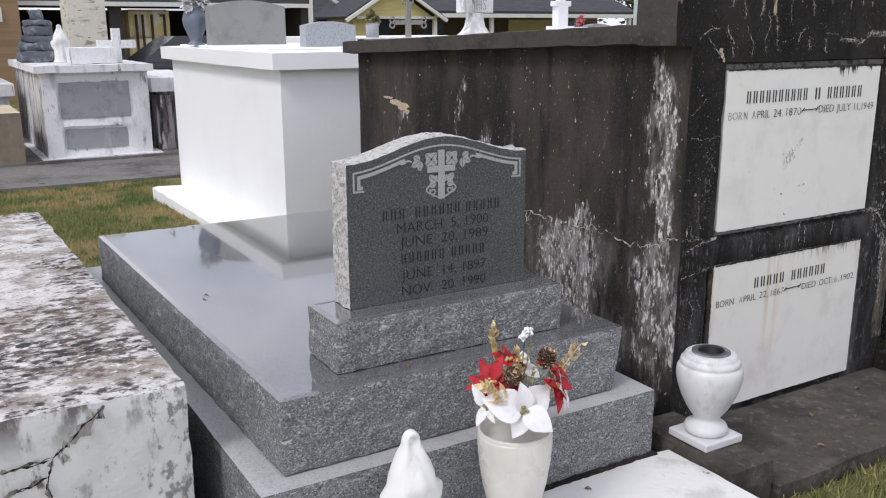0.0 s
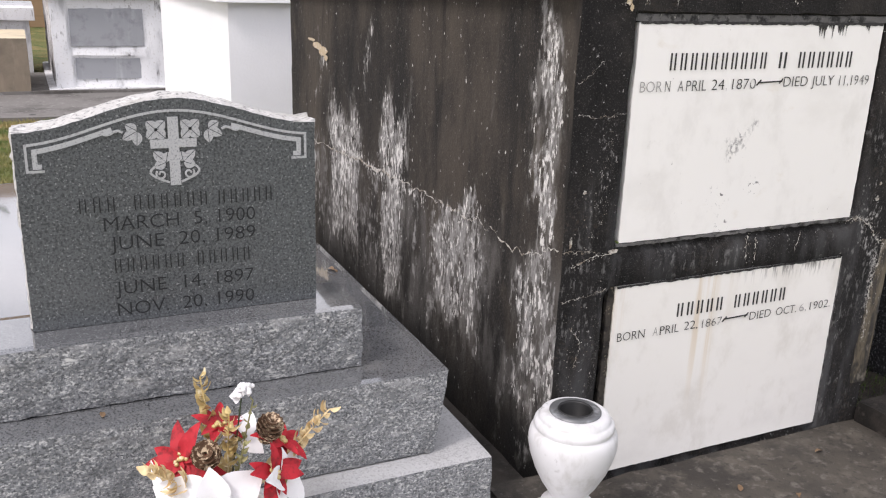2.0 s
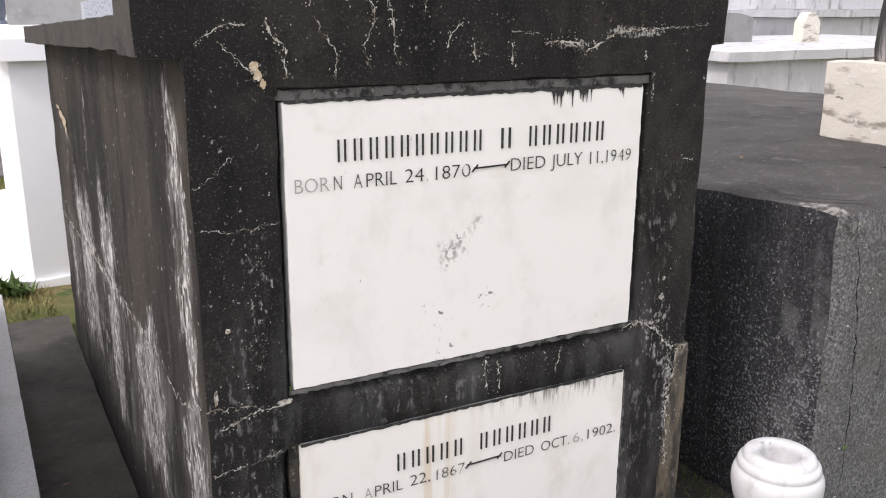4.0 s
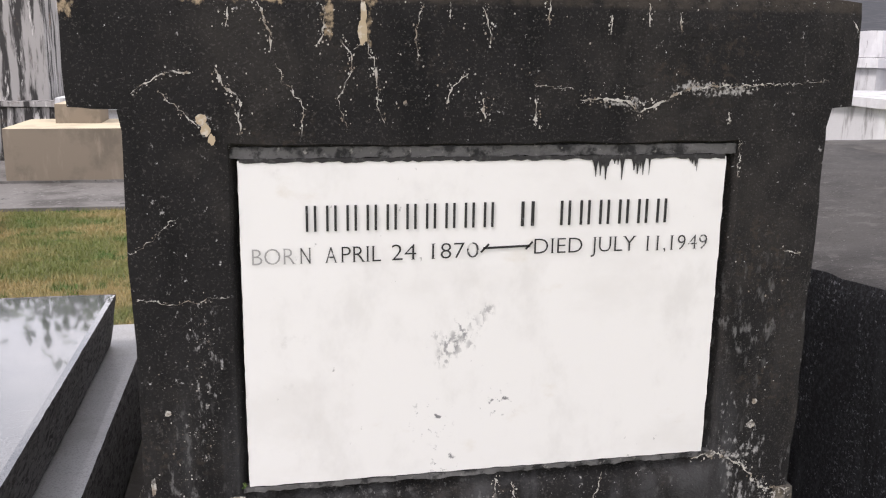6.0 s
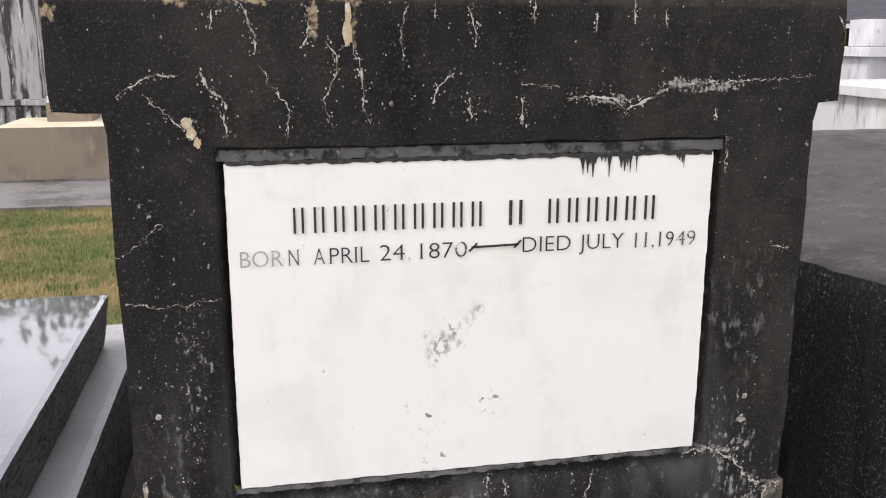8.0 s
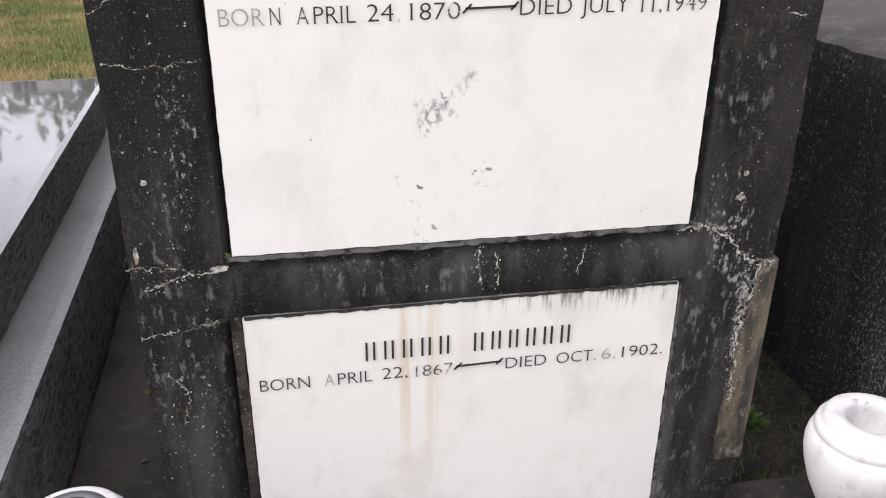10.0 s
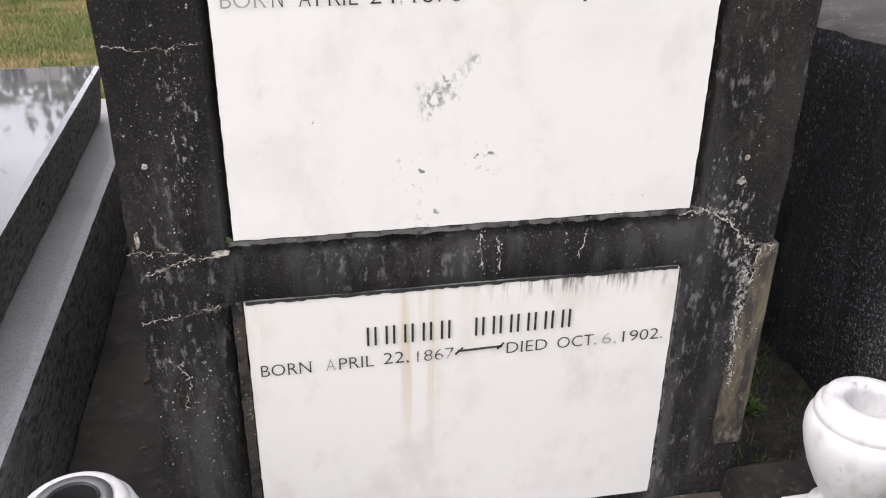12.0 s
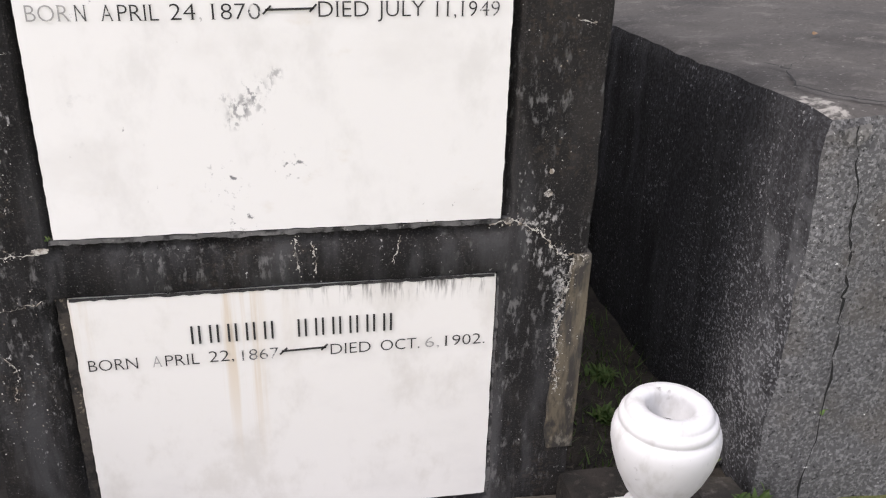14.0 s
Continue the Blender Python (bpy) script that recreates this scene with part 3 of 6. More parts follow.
TWIG = material("pale_green_sprig", (0.24, 0.23, 0.10), [((0.36, 0.32, 0.16), 60, 0.5, 0.7, {})], rough=0.8)
CONE = material("brown_pine_scale", (0.085, 0.042, 0.020), [((0.58, 0.45, 0.31), 90, 0.49, 0.60, {})], rough=0.8)
STEM = material("dark_green_stem", (0.03, 0.045, 0.018), rough=0.8)

BLUE_STONE = material("blue_grey_stone", (0.11, 0.123, 0.145), [((0.26, 0.28, 0.32), 14, 0.5, 0.7, {}), ((0.09, 0.10, 0.125), 9, 0.56, 0.7, {})], rough=0.75, bumps=((14, 0.02),), space="Position")
GREY_STONE = material("matt_grey_headstone", (0.27, 0.27, 0.265), [((0.20, 0.20, 0.195), 5, 0.45, 0.7, {}), ((0.42, 0.41, 0.40), 30, 0.62, 0.72, {"zones": (("Z", 1.62, 1.44),)})], rough=0.8, space="Position")
LIGHT_STONE = material("pale_grey_headstone", (0.36, 0.38, 0.41), [((0.22, 0.24, 0.26), 90, 0.5, 0.64, {})], rough=0.7, space="Position")
VASE_BLUE = material("slate_blue_vase", (0.15, 0.175, 0.225), [((0.20, 0.23, 0.28), 12, 0.5, 0.7, {})], rough=0.45)
IRON = material("grey_painted_iron", (0.26, 0.25, 0.235), [((0.16, 0.15, 0.14), 40, 0.5, 0.7, {})], rough=0.6)
HOUSE_YELLOW = material("pale_yellow_siding", (0.66, 0.56, 0.27), [((0.58, 0.49, 0.23), (1, 1, 9), 0.45, 0.65, {})], rough=0.8, space="Position")
HOUSE_BROWN = material("brown_brick_shade", (0.13, 0.085, 0.055), [((0.09, 0.06, 0.04), 7, 0.45, 0.65, {})], rough=0.9, space="Position")
ROOF = material("grey_asphalt_shingles", (0.048, 0.050, 0.057), [((0.085, 0.085, 0.092), (1.2, 14, 14), 0.5, 0.66, {})], rough=0.95, space="Position")
TRIM = material("white_house_trim", (0.72, 0.71, 0.68), [((0.6, 0.59, 0.57), 2.0, 0.5, 0.7, {})], rough=0.7, space="Position")
GLASS_DARK = material("dark_window_glass", (0.02, 0.024, 0.028), rough=0.12, spec=0.6)
TAN_WALL = material("tan_brown_siding", (0.30, 0.20, 0.115), [((0.24, 0.16, 0.09), (0.6, 0.6, 7), 0.45, 0.65, {})], rough=0.85, space="Position")
SHED_DARK = material("shed_interior_dark", (0.045, 0.040, 0.038), [((0.05, 0.045, 0.04), 2.0, 0.5, 0.7, {})], rough=0.9, space="Position")
MACHINE_YELLOW = material("faded_yellow_machine", (0.72, 0.58, 0.28), [((0.85, 0.80, 0.66), (5, 5, 1.5), 0.44, 0.60, {}), ((0.12, 0.09, 0.05), 6, 0.6, 0.7, {})], rough=0.6, space="Position")
CAR_DARK = material("dark_car_paint", (0.012, 0.016, 0.022), rough=0.25, spec=0.6)
TEAL = material("teal_trim_paint", (0.035, 0.16, 0.14), rough=0.6)
PALE_BLUE = material("pale_blue_siding", (0.50, 0.58, 0.60), [((0.42, 0.50, 0.53), (0.8, 0.8, 9), 0.45, 0.65, {})], rough=0.8, space="Position")
BARK = material("tree_bark", (0.085, 0.065, 0.048), [((0.04, 0.032, 0.025), (9, 9, 2), 0.45, 0.65, {})], rough=0.95, space="Position")
LEAF = material("tree_leaf", (0.045, 0.075, 0.024), [((0.085, 0.12, 0.04), 1.2, 0.48, 0.66, {})], rough=0.7, space="Position")
PINK = material("pink_fabric_petal", (0.62, 0.20, 0.22), [((0.45, 0.10, 0.12), 40, 0.5, 0.7, {})], rough=0.8)
BLUE_RIBBON = material("blue_ribbon", (0.14, 0.17, 0.42), rough=0.6)


# ---- builders ----
ORIGIN = {}


def thing(name, label, category, base=(0, 0, 0), group="", kind=""):
    ob = new(name)
    ob.location = base
    ob.empty_display_size = 0.1
    ORIGIN[ob.name] = Vector(base)
    return tagged(ob, label, category, group, kind)


def part(name, shape, mats, parent=None, label="", soft=True):
    """One mesh object, under a thing or a part. The shape is given in the world's metres: a bmesh, or (verts, faces[, material numbers])."""
    me = bpy.data.meshes.new(name)
    org = ORIGIN[parent.name] if parent else Vector((0, 0, 0))
    if isinstance(shape, bmesh.types.BMesh):
        bmesh.ops.translate(shape, verts=shape.verts, vec=-org)
        bmesh.ops.recalc_face_normals(shape, faces=shape.faces)
        shape.to_mesh(me)
        shape.free()
    else:
        verts = [(v[0] - org.x, v[1] - org.y, v[2] - org.z) for v in shape[0]]
        me.from_pydata(verts, [], shape[1])
        if len(shape) > 2:
            me.polygons.foreach_set("material_index", shape[2])
            if soft:
                me.polygons.foreach_set("use_smooth", [True] * len(me.polygons))
                me.set_sharp_from_angle(angle=radians(50))
    for m in (mats if isinstance(mats, (list, tuple)) else [mats]):
        me.materials.append(m)
    ob = new(name, me)
    if parent:
        ob.parent = parent
        ORIGIN[ob.name] = org
    else:
        ORIGIN[ob.name] = Vector((0, 0, 0))
    if label:
        tagged(ob, label)
    return ob


def smooth(ob):
    ob.data.polygons.foreach_set("use_smooth", [True] * len(ob.data.polygons))
    return ob


def structure(name, shape, mats, label, category):
    return tagged(part(name, shape, mats), label, category, kind="structure")


def lines(a, b, res, extra=()):
    n = max(1, round((b - a) / res))
    xs = [a + (b - a) * i / n for i in range(n + 1)]
    for e in extra:
        xs = [x for x in xs if abs(x - e) > 0.3 * res or x in (a, b)] + [e]
    return sorted(set(round(x, 5) for x in xs))


def slab(lo, hi, res=0.05, rnd=0.008, amp=0.003, freq=14.0, seed=0.0, flat_top=False, top_mat=0, front_mat=0, side_mat=0, left_mat=None, square=None, front_cuts=(), cut_depth=0.02, shape_fn=None):
    """A block with worn, rounded and slightly uneven faces. front_cuts: rectangles (x0, x1, z0, z1) sunk into the face towards -y."""
    ex, ez = [], []
    for x0, x1, z0, z1 in front_cuts:
        ex += [x0, x0 + 0.002, x1 - 0.002, x1]
        ez += [z0, z0 + 0.002, z1 - 0.002, z1]
    X, Y, Z = lines(lo[0], hi[0], res, ex), lines(lo[1], hi[1], res), lines(lo[2], hi[2], res, ez)
    index, verts, faces, mats = {}, [], [], []

    def vert(p):
        k = (round(p[0], 4), round(p[1], 4), round(p[2], 4))
        if k not in index:
            index[k] = len(verts)
            verts.append(p)
        return index[k]

    def sheet(A, B, place, m, flip):
        for i in range(len(A) - 1):
            for j in range(len(B) - 1):
                q = [vert(place(A[i], B[j])), vert(place(A[i + 1], B[j])), vert(place(A[i + 1], B[j + 1])), vert(place(A[i], B[j + 1]))]
                faces.append(q[::-1] if flip else q)
                mats.append(m)

    sheet(X, Z, lambda a, b: (a, lo[1], b), front_mat, False)
    sheet(X, Z, lambda a, b: (a, hi[1], b), side_mat, True)
    sheet(Y, Z, lambda a, b: (lo[0], a, b), side_mat if left_mat is None else left_mat, True)
    sheet(Y, Z, lambda a, b: (hi[0], a, b), side_mat, False)
    sheet(X, Y, lambda a, b: (a, b, hi[2]), top_mat, False)
    sheet(X, Y, lambda a, b: (a, b, lo[2]), side_mat, True)
    out = []
    for p in verts:
        q = Vector([min(max(p[i], lo[i] + rnd), hi[i] - rnd) for i in range(3)])
        d = Vector(p) - q
        if d.length > 1e-6 and rnd > 0:
            d = d.normalized() * min(d.length, rnd)
        v = q + d
        if square and square(p):
            v = Vector(p)
        if abs(p[1] - lo[1]) < 1e-5:
            for x0, x1, z0, z1 in front_cuts:
                if x0 + 0.001 < p[0] < x1 - 0.001 and z0 + 0.001 < p[2] < z1 - 0.001:
                    v.y += cut_depth
        n = noise.noise_vector(v * freq + Vector((seed, seed * 2, 0))) * amp + noise.noise_vector(v * freq * 3.1 + Vector((seed, 7, seed))) * amp * 0.45
        if flat_top and p[2] > hi[2] - 1e-5:
            n.z = 0.0
            inner = min(p[0] - lo[0], hi[0] - p[0], p[1] - lo[1], hi[1] - p[1])
            n *= 0.0 if inner > 0.001 else 0.35
        v = v + n
        if shape_fn:
            v = Vector(shape_fn(v))
        out.append(tuple(v))
    return out, faces, mats


def box_bm(lo, hi, bevel=0.0, bm=None, seg=2):
    bm = bm or bmesh.new()
    c = [(a + b) / 2 for a, b in zip(lo, hi)]
    g = bmesh.ops.create_cube(bm, size=1.0, matrix=Matrix.Translation(c) @ Matrix.Diagonal((hi[0] - lo[0], hi[1] - lo[1], hi[2] - lo[2], 1)))
    if bevel:
        es = list({e for v in g["verts"] for e in v.link_edges})
        bmesh.ops.bevel(bm, geom=es, offset=bevel, segments=seg, affect="EDGES", profile=0.5)
    return bm


def lathe(profile, center, seg=40):
    """A turned shape about the upright axis at center: profile rows of (radius, height)."""
    verts, faces = [], []
    for r, z in profile:
        for k in range(seg):
            a = 2 * math.pi * k / seg
            verts.append((center[0] + r * math.cos(a), center[1] + r * math.sin(a), center[2] + z))
    n = len(profile)
    for i in range(n - 1):
        for k in range(seg):
            k2 = (k + 1) % seg
            faces.append((i * seg + k, i * seg + k2, (i + 1) * seg + k2, (i + 1) * seg + k))
    return verts, faces


def ribbon(points, width, y, thick=0.002, taper=False):
    """A flat raised band along points (x, z) on an upright plane at y that faces -y."""
    verts, faces = [], []
    n = len(points)
    for i, (x, z) in enumerate(points):
        a, b = points[max(0, i - 1)], points[min(n - 1, i + 1)]
        u = Vector((x - a[0], z - a[1])).normalized() if i else Vector((b[0] - x, b[1] - z)).normalized()
        v = Vector((b[0] - x, b[1] - z)).normalized() if i < n - 1 else u
        d = (u + v).normalized()
        w = width / 2 * ((1 - abs(2 * i / (n - 1) - 1)) ** 0.5 + 0.15 if taper else 1.0) / max(0.4, d.dot(u))
        nx, nz = -d.y * w, d.x * w
        verts += [(x + nx, y - thick, z + nz), (x - nx, y - thick, z - nz), (x - nx, y + 0.003, z - nz), (x + nx, y + 0.003, z + nz)]
        if i:
            k = 4 * i
            for s in range(4):
                faces.append((k - 4 + s, k - 4 + (s + 1) % 4, k + (s + 1) % 4, k + s))
    faces += [(3, 2, 1, 0), (4 * n - 4, 4 * n - 3, 4 * n - 2, 4 * n - 1)]
    return verts, faces


def joined(shapes):
    V, F, N = [], [], []
    for s in shapes:
        o = len(V)
        V += list(s[0])
        F += [tuple(i + o for i in f) for f in s[1]]
        N += list(s[2]) if len(s) > 2 else [0] * len(s[1])
    return V, F, N


def lettering(text, x0, x1, z0, z1, y, thick=0.0015):
    """Letters of the built-in font that fill x0..x1 and z0..z1 on an upright plane facing -y."""
    cu = bpy.data.curves.new("letters", "FONT")
    cu.body, cu.size, cu.resolution_u, cu.offset = text, 1.0, 3, -0.012
    ob = bpy.data.objects.new("letters", cu)
    scene.collection.objects.link(ob)
    dg = bpy.context.evaluated_depsgraph_get()
    me = bpy.data.meshes.new_from_object(ob.evaluated_get(dg))
    co = [tuple(v.co) for v in me.vertices]
    fs = [tuple(p.vertices) for p in me.polygons]
    bpy.data.objects.remove(ob)
    bpy.data.curves.remove(cu)
    bpy.data.meshes.remove(me)
    ax, bx = min(c[0] for c in co), max(c[0] for c in co)
    caps = 0.72
    verts = [(x0 + (c[0] - ax) / (bx - ax) * (x1 - x0), y - thick, z0 + c[1] / caps * (z1 - z0)) for c in co]
    return verts, fs


def serifs(co, fs):
    """Adds thin feet to the flat ends of upright strokes, as on Roman capitals."""
    count = collections.Counter(tuple(sorted((f[i], f[i - 1]))) for f in fs for i in range(len(f)))
    heights = collections.Counter(round(co[i][1], 3) for e, n in count.items() if n == 1 and abs(co[e[0]][1] - co[e[1]][1]) < 1e-4 for i in e)
    if not heights:
        return co, fs
    low, top = min(heights), max(heights)
    for (i, j), n in list(count.items()):
        a, b = sorted((co[i][0], co[j][0]))
        z = co[i][1]
        if n == 1 and abs(z - co[j][1]) < 1e-4 and 0.03 < b - a < 0.16 and (abs(z - low) < 0.02 or abs(z - top) < 0.02):
            up = 0.028 if z < 0.3 else -0.028
            k = len(co)
            co += [(a - 0.055, z, 0.0003), (b + 0.055, z, 0.0003), (b, z + up, 0.0003), (a, z + up, 0.0003)]
            fs.append((k, k + 1, k + 2, k + 3))
    return co, fs


def glyphs(text):
    cu = bpy.data.curves.new("letters", "FONT")
    cu.body, cu.size, cu.resolution_u, cu.offset = text, 1.0, 3, -0.012
    ob = bpy.data.objects.new("letters", cu)
    scene.collection.objects.link(ob)
    me = bpy.data.meshes.new_from_object(ob.evaluated_get(bpy.context.evaluated_depsgraph_get()))
    co, fs = [tuple(v.co) for v in me.vertices], [tuple(p.vertices) for p in me.polygons]
    bpy.data.objects.remove(ob)
    bpy.data.curves.remove(cu)
    bpy.data.meshes.remove(me)
    return serifs(co, fs)


def inscription(text, x0, x1, z0, z1, y, mat, parent, label):
    """A line of writing that fills x0..x1, each word a part of its own."""
    full = glyphs(text)[0]
    ax, bx = min(c[0] for c in full), max(c[0] for c in full)
    k, at = (x1 - x0) / (bx - ax), 0
    for word in text.split():
        at = text.index(word, at) + len(word)
        co, fs = glyphs(word)
        end = max(c[0] for c in glyphs(text[:at])[0]) - max(c[0] for c in co)
        verts = [(x0 + (c[0] + end - ax) * k, y - 0.0015 - c[2], z0 + c[1] / 0.72 * (z1 - z0)) for c in co]
        part("word", (verts, fs), mat, parent, label)


def jagged(a, b, steps, jitter, seed, width, y, axis="y"):
    """A wandering crack line from a to b, (x, z) on the plane y, or (y, z) on the plane x."""
    r = random.Random(seed)
    pts = []
    for i in range(steps + 1):
        t = i / steps
        k = jitter * (1 if 0 < i < steps else 0.2)
        k = min(k, 0.055 * math.hypot(b[0] - a[0], b[1] - a[1]))
        slow = noise.noise_vector(Vector((seed * 1.37, i * 0.33, seed * 0.71)))
        pts.append((a[0] + (b[0] - a[0]) * t + k * (slow.x * 1.9 + r.uniform(-0.3, 0.3)), a[1] + (b[1] - a[1]) * t + k * (slow.z * 1.9 + r.uniform(-0.3, 0.3))))
    verts, faces = [], []
    n = len(pts)
    for i, (u, z) in enumerate(pts):
        p, q = pts[max(0, i - 1)], pts[min(n - 1, i + 1)]
        du, dz = q[0] - p[0], q[1] - p[1]
        L = math.hypot(du, dz) or 1.0
        w = width * r.choice((0.12, 0.2, 0.3, 0.45, 0.8)) * (0.3 if i in (0, n - 1) else 1.0) / 2
        nu, nz = -dz / L * w, du / L * w
        for s in (1, -1):
            uu, zz = u + s * nu, z + s * nz
            verts.append((uu, y - 0.0035, zz) if axis == "y" else (y - 0.0035, uu, zz))
        if i:
            k = 2 * i
            faces.append((k - 2, k - 1, k + 1, k))
    return verts, faces


def blob(center, rx, rz, y, seed, axis="y", n=28):
    r = random.Random(seed)
    verts = []
    for k in range(n):
        a = 2 * math.pi * k / n
        f = 0.85 + 0.3 * noise.noise(Vector((math.cos(a) * 1.6, math.sin(a) * 1.6, seed * 3.7))) + r.uniform(-0.07, 0.07)
        u, z = center[0] + rx * f * math.cos(a), center[1] + rz * f * math.sin(a)
        verts.append((u, y - 0.003, z) if axis == "y" else (y - 0.003, u, z))
    return verts, [tuple(range(n))]


# ---- ground and paving ----
def ground_level(x, y):
    t = max(0.0, min(1.0, (9.3 - y) / 3.3))
    return 0.085 * t * t * (3 - 2 * t) + 0.015 * noise.noise(Vector((x * 0.7, y * 0.7, 0))) - 0.014


def ground_sheet():
    xs = [-400, -60, -20] + [-8 + 0.5 * i for i in range(41)] + [20, 60, 400]
    ys = [-60, -20, -6] + [-3 + 0.5 * i for i in range(41)] + [24, 40, 80, 600]
    verts = [(x, y, ground_level(x, y)) for y in ys for x in xs]
    w = len(xs)
    faces = [(j * w + i, j * w + i + 1, (j + 1) * w + i + 1, (j + 1) * w + i) for j in range(len(ys) - 1) for i in range(w - 1)]
    return verts, faces


structure("ground", ground_sheet(), LAWN, "patchy mown lawn with yellowed and green grass", "lawn")
structure("path", slab((-14, 9.75, -0.06), (14, 11.35, 0.022), 0.25, 0.01, 0.006, 3.0, 2.0), PATH_CONC, "grey weathered concrete path across the lawn", "path")
structure("path_edge", slab((-14, 11.35, -0.06), (14, 13.2, 0.05), 0.25, 0.01, 0.008, 3.0, 5.0), PATH_CONC, "pale cracked concrete strip in front of the tombs", "paving")
structure("pavement_gap", slab((2.102, 1.76, -0.06), (2.378, 5.10, 0.118), 0.06, 0.01, 0.004, 9.0, 3.0), WET_CONC, "dark damp concrete strip between two tombs", "paving")
structure("pavement_white", slab((0.80, 0.75, -0.06), (2.168, 2.022, 0.198), 0.05, 0.012, 0.005, 9.0, 4.0), WHITE_PAVE, "whitewashed rough concrete paving before the granite grave", "paving")
structure("apron", slab((2.37, 1.735, -0.06), (4.03, 2.229, 0.130), 0.05, 0.014, 0.006, 7.0, 8.0), APRON, "brown damp concrete apron before the dark tomb", "paving")
structure("dirt_joint", slab((0.80, 2.004, 0.180), (2.10, 2.0275, 0.203), 0.018, 0.005, 0.007, 40, 31.0), MUDDY, "dark dirt in the joint before the granite grave", "dirt")
structure("soil_gap", slab((0.60, 1.2, -0.05), (0.80, 5.04, 0.085), 0.08, 0.004, 0.006, 9.0, 9.0), SOIL, "dark damp soil in the gap between graves", "soil")
structure("soil_strip", slab((3.606, 2.24, -0.05), (4.045, 5.3, 0.085), 0.08, 0.004, 0.010, 9.0, 11.0), SOIL, "dark soil strip with weeds beside the tomb", "soil")


def tufts(name, region, count, seed, height, label, mat=None):
    r = random.Random(seed)
    verts, faces = [], []
    for _ in range(count):
        x, y = r.uniform(region[0], region[1]), r.uniform(region[2], region[3])
        h, a, w = height * r.uniform(0.5, 1.4), r.uniform(0, 2 * math.pi), r.uniform(0.0022, 0.005)
        lean, b = r.uniform(0.1, 0.9) * h, r.uniform(0, 2 * math.pi)
        z = ground_level(x, y) - 0.004
        k = len(verts)
        verts += [(x - w * math.cos(a), y - w * math.sin(a), z), (x + w * math.cos(a), y + w * math.sin(a), z),
                  (x + lean * math.cos(b), y + lean * math.sin(b), z + h)]
        faces.append((k, k + 1, k + 2))
    return tagged(part(name, (verts, faces), mat or BLADE), label, "grass", kind="stuff")


tufts("grass", (-0.6, 2.35, 4.55, 9.75), 60000, 1, 0.035, "short patchy lawn grass, half green and half straw")
tufts("grass", (2.3, 4.6, 0.9, 1.74), 9000, 2, 0.035, "short lawn grass at the edge of the apron")
tufts("grass", (-2.4, -0.6, 6.0, 9.75), 12000, 3, 0.035, "short patchy lawn grass beside a low dark grave")
tufts("weeds", (3.66, 4.02, 2.30, 3.1), 900, 4, 0.05, "low green weeds growing in the damp strip", WEED)


# ---- polished granite grave with a headstone ----
grave = thing("granite_grave", "grey granite ledger grave with rough sides and a polished top", "grave", (1.36, 3.2, 0.0))


def splay(v):
    """The grave widens a little towards its far end."""
    v = Vector(v)
    k = max(0.0, min(1.0, (v.x - 0.787) / 1.31))
    v.x += (v.y - 2.09) * (-0.024 * (1 - k) + 0.005 * k)
    return v


def undercut(v):
    """The ledger's shaded flank leans in towards its foot."""
    w = splay(v)
    w.x -= 0.16 * max(0.0, 0.631 - w.z) * max(0.0, min(1.0, (v[0] - 1.95) / 0.05))
    return w


# Right and back sides take the granite with shade in its colour.
part("base_course", slab((0.772, 2.028, 0.06), (2.098, 4.59, 0.418), 0.03, 0.008, 0.0035, 26, 1.0, True, 1, 0, 2, left_mat=0), [GRANITE, HONED, GRANITE_SHADED], grave, "grey granite base with a smooth ledge", soft=False)
part("ledger", slab((0.856, 2.091, 0.421), (2.006, 4.31, 0.631), 0.02, 0.007, 0.004, 26, 2.0, True, 1, 0, 2, left_mat=0, shape_fn=undercut), [GRANITE, POLISHED, GRANITE_SHADED], grave, "thick granite ledger with a mirror-polished top", soft=False)

stone = thing("headstone", "dark grey polished granite headstone with an arched top and etched cross", "headstone", (1.44, 2.30, 0.631))
part("plinth", slab((1.056, 2.178, 0.632), (1.823, 2.385, 0.779), 0.022, 0.007, 0.005, 30, 3.0, True, 1), [GRANITE, POLISHED], stone, "rock-faced granite plinth with a polished top", soft=False)

SX0, SX1, SY0, SY1, SZ0 = 1.140, 1.738, 2.268, 2.372, 0.780


def arch(x):
    u = (2 * x - SX0 - SX1) / (SX1 - SX0)
    return 1.189 + 0.030 * (1 + math.cos(math.pi * max(-1.0, min(1.0, u))))


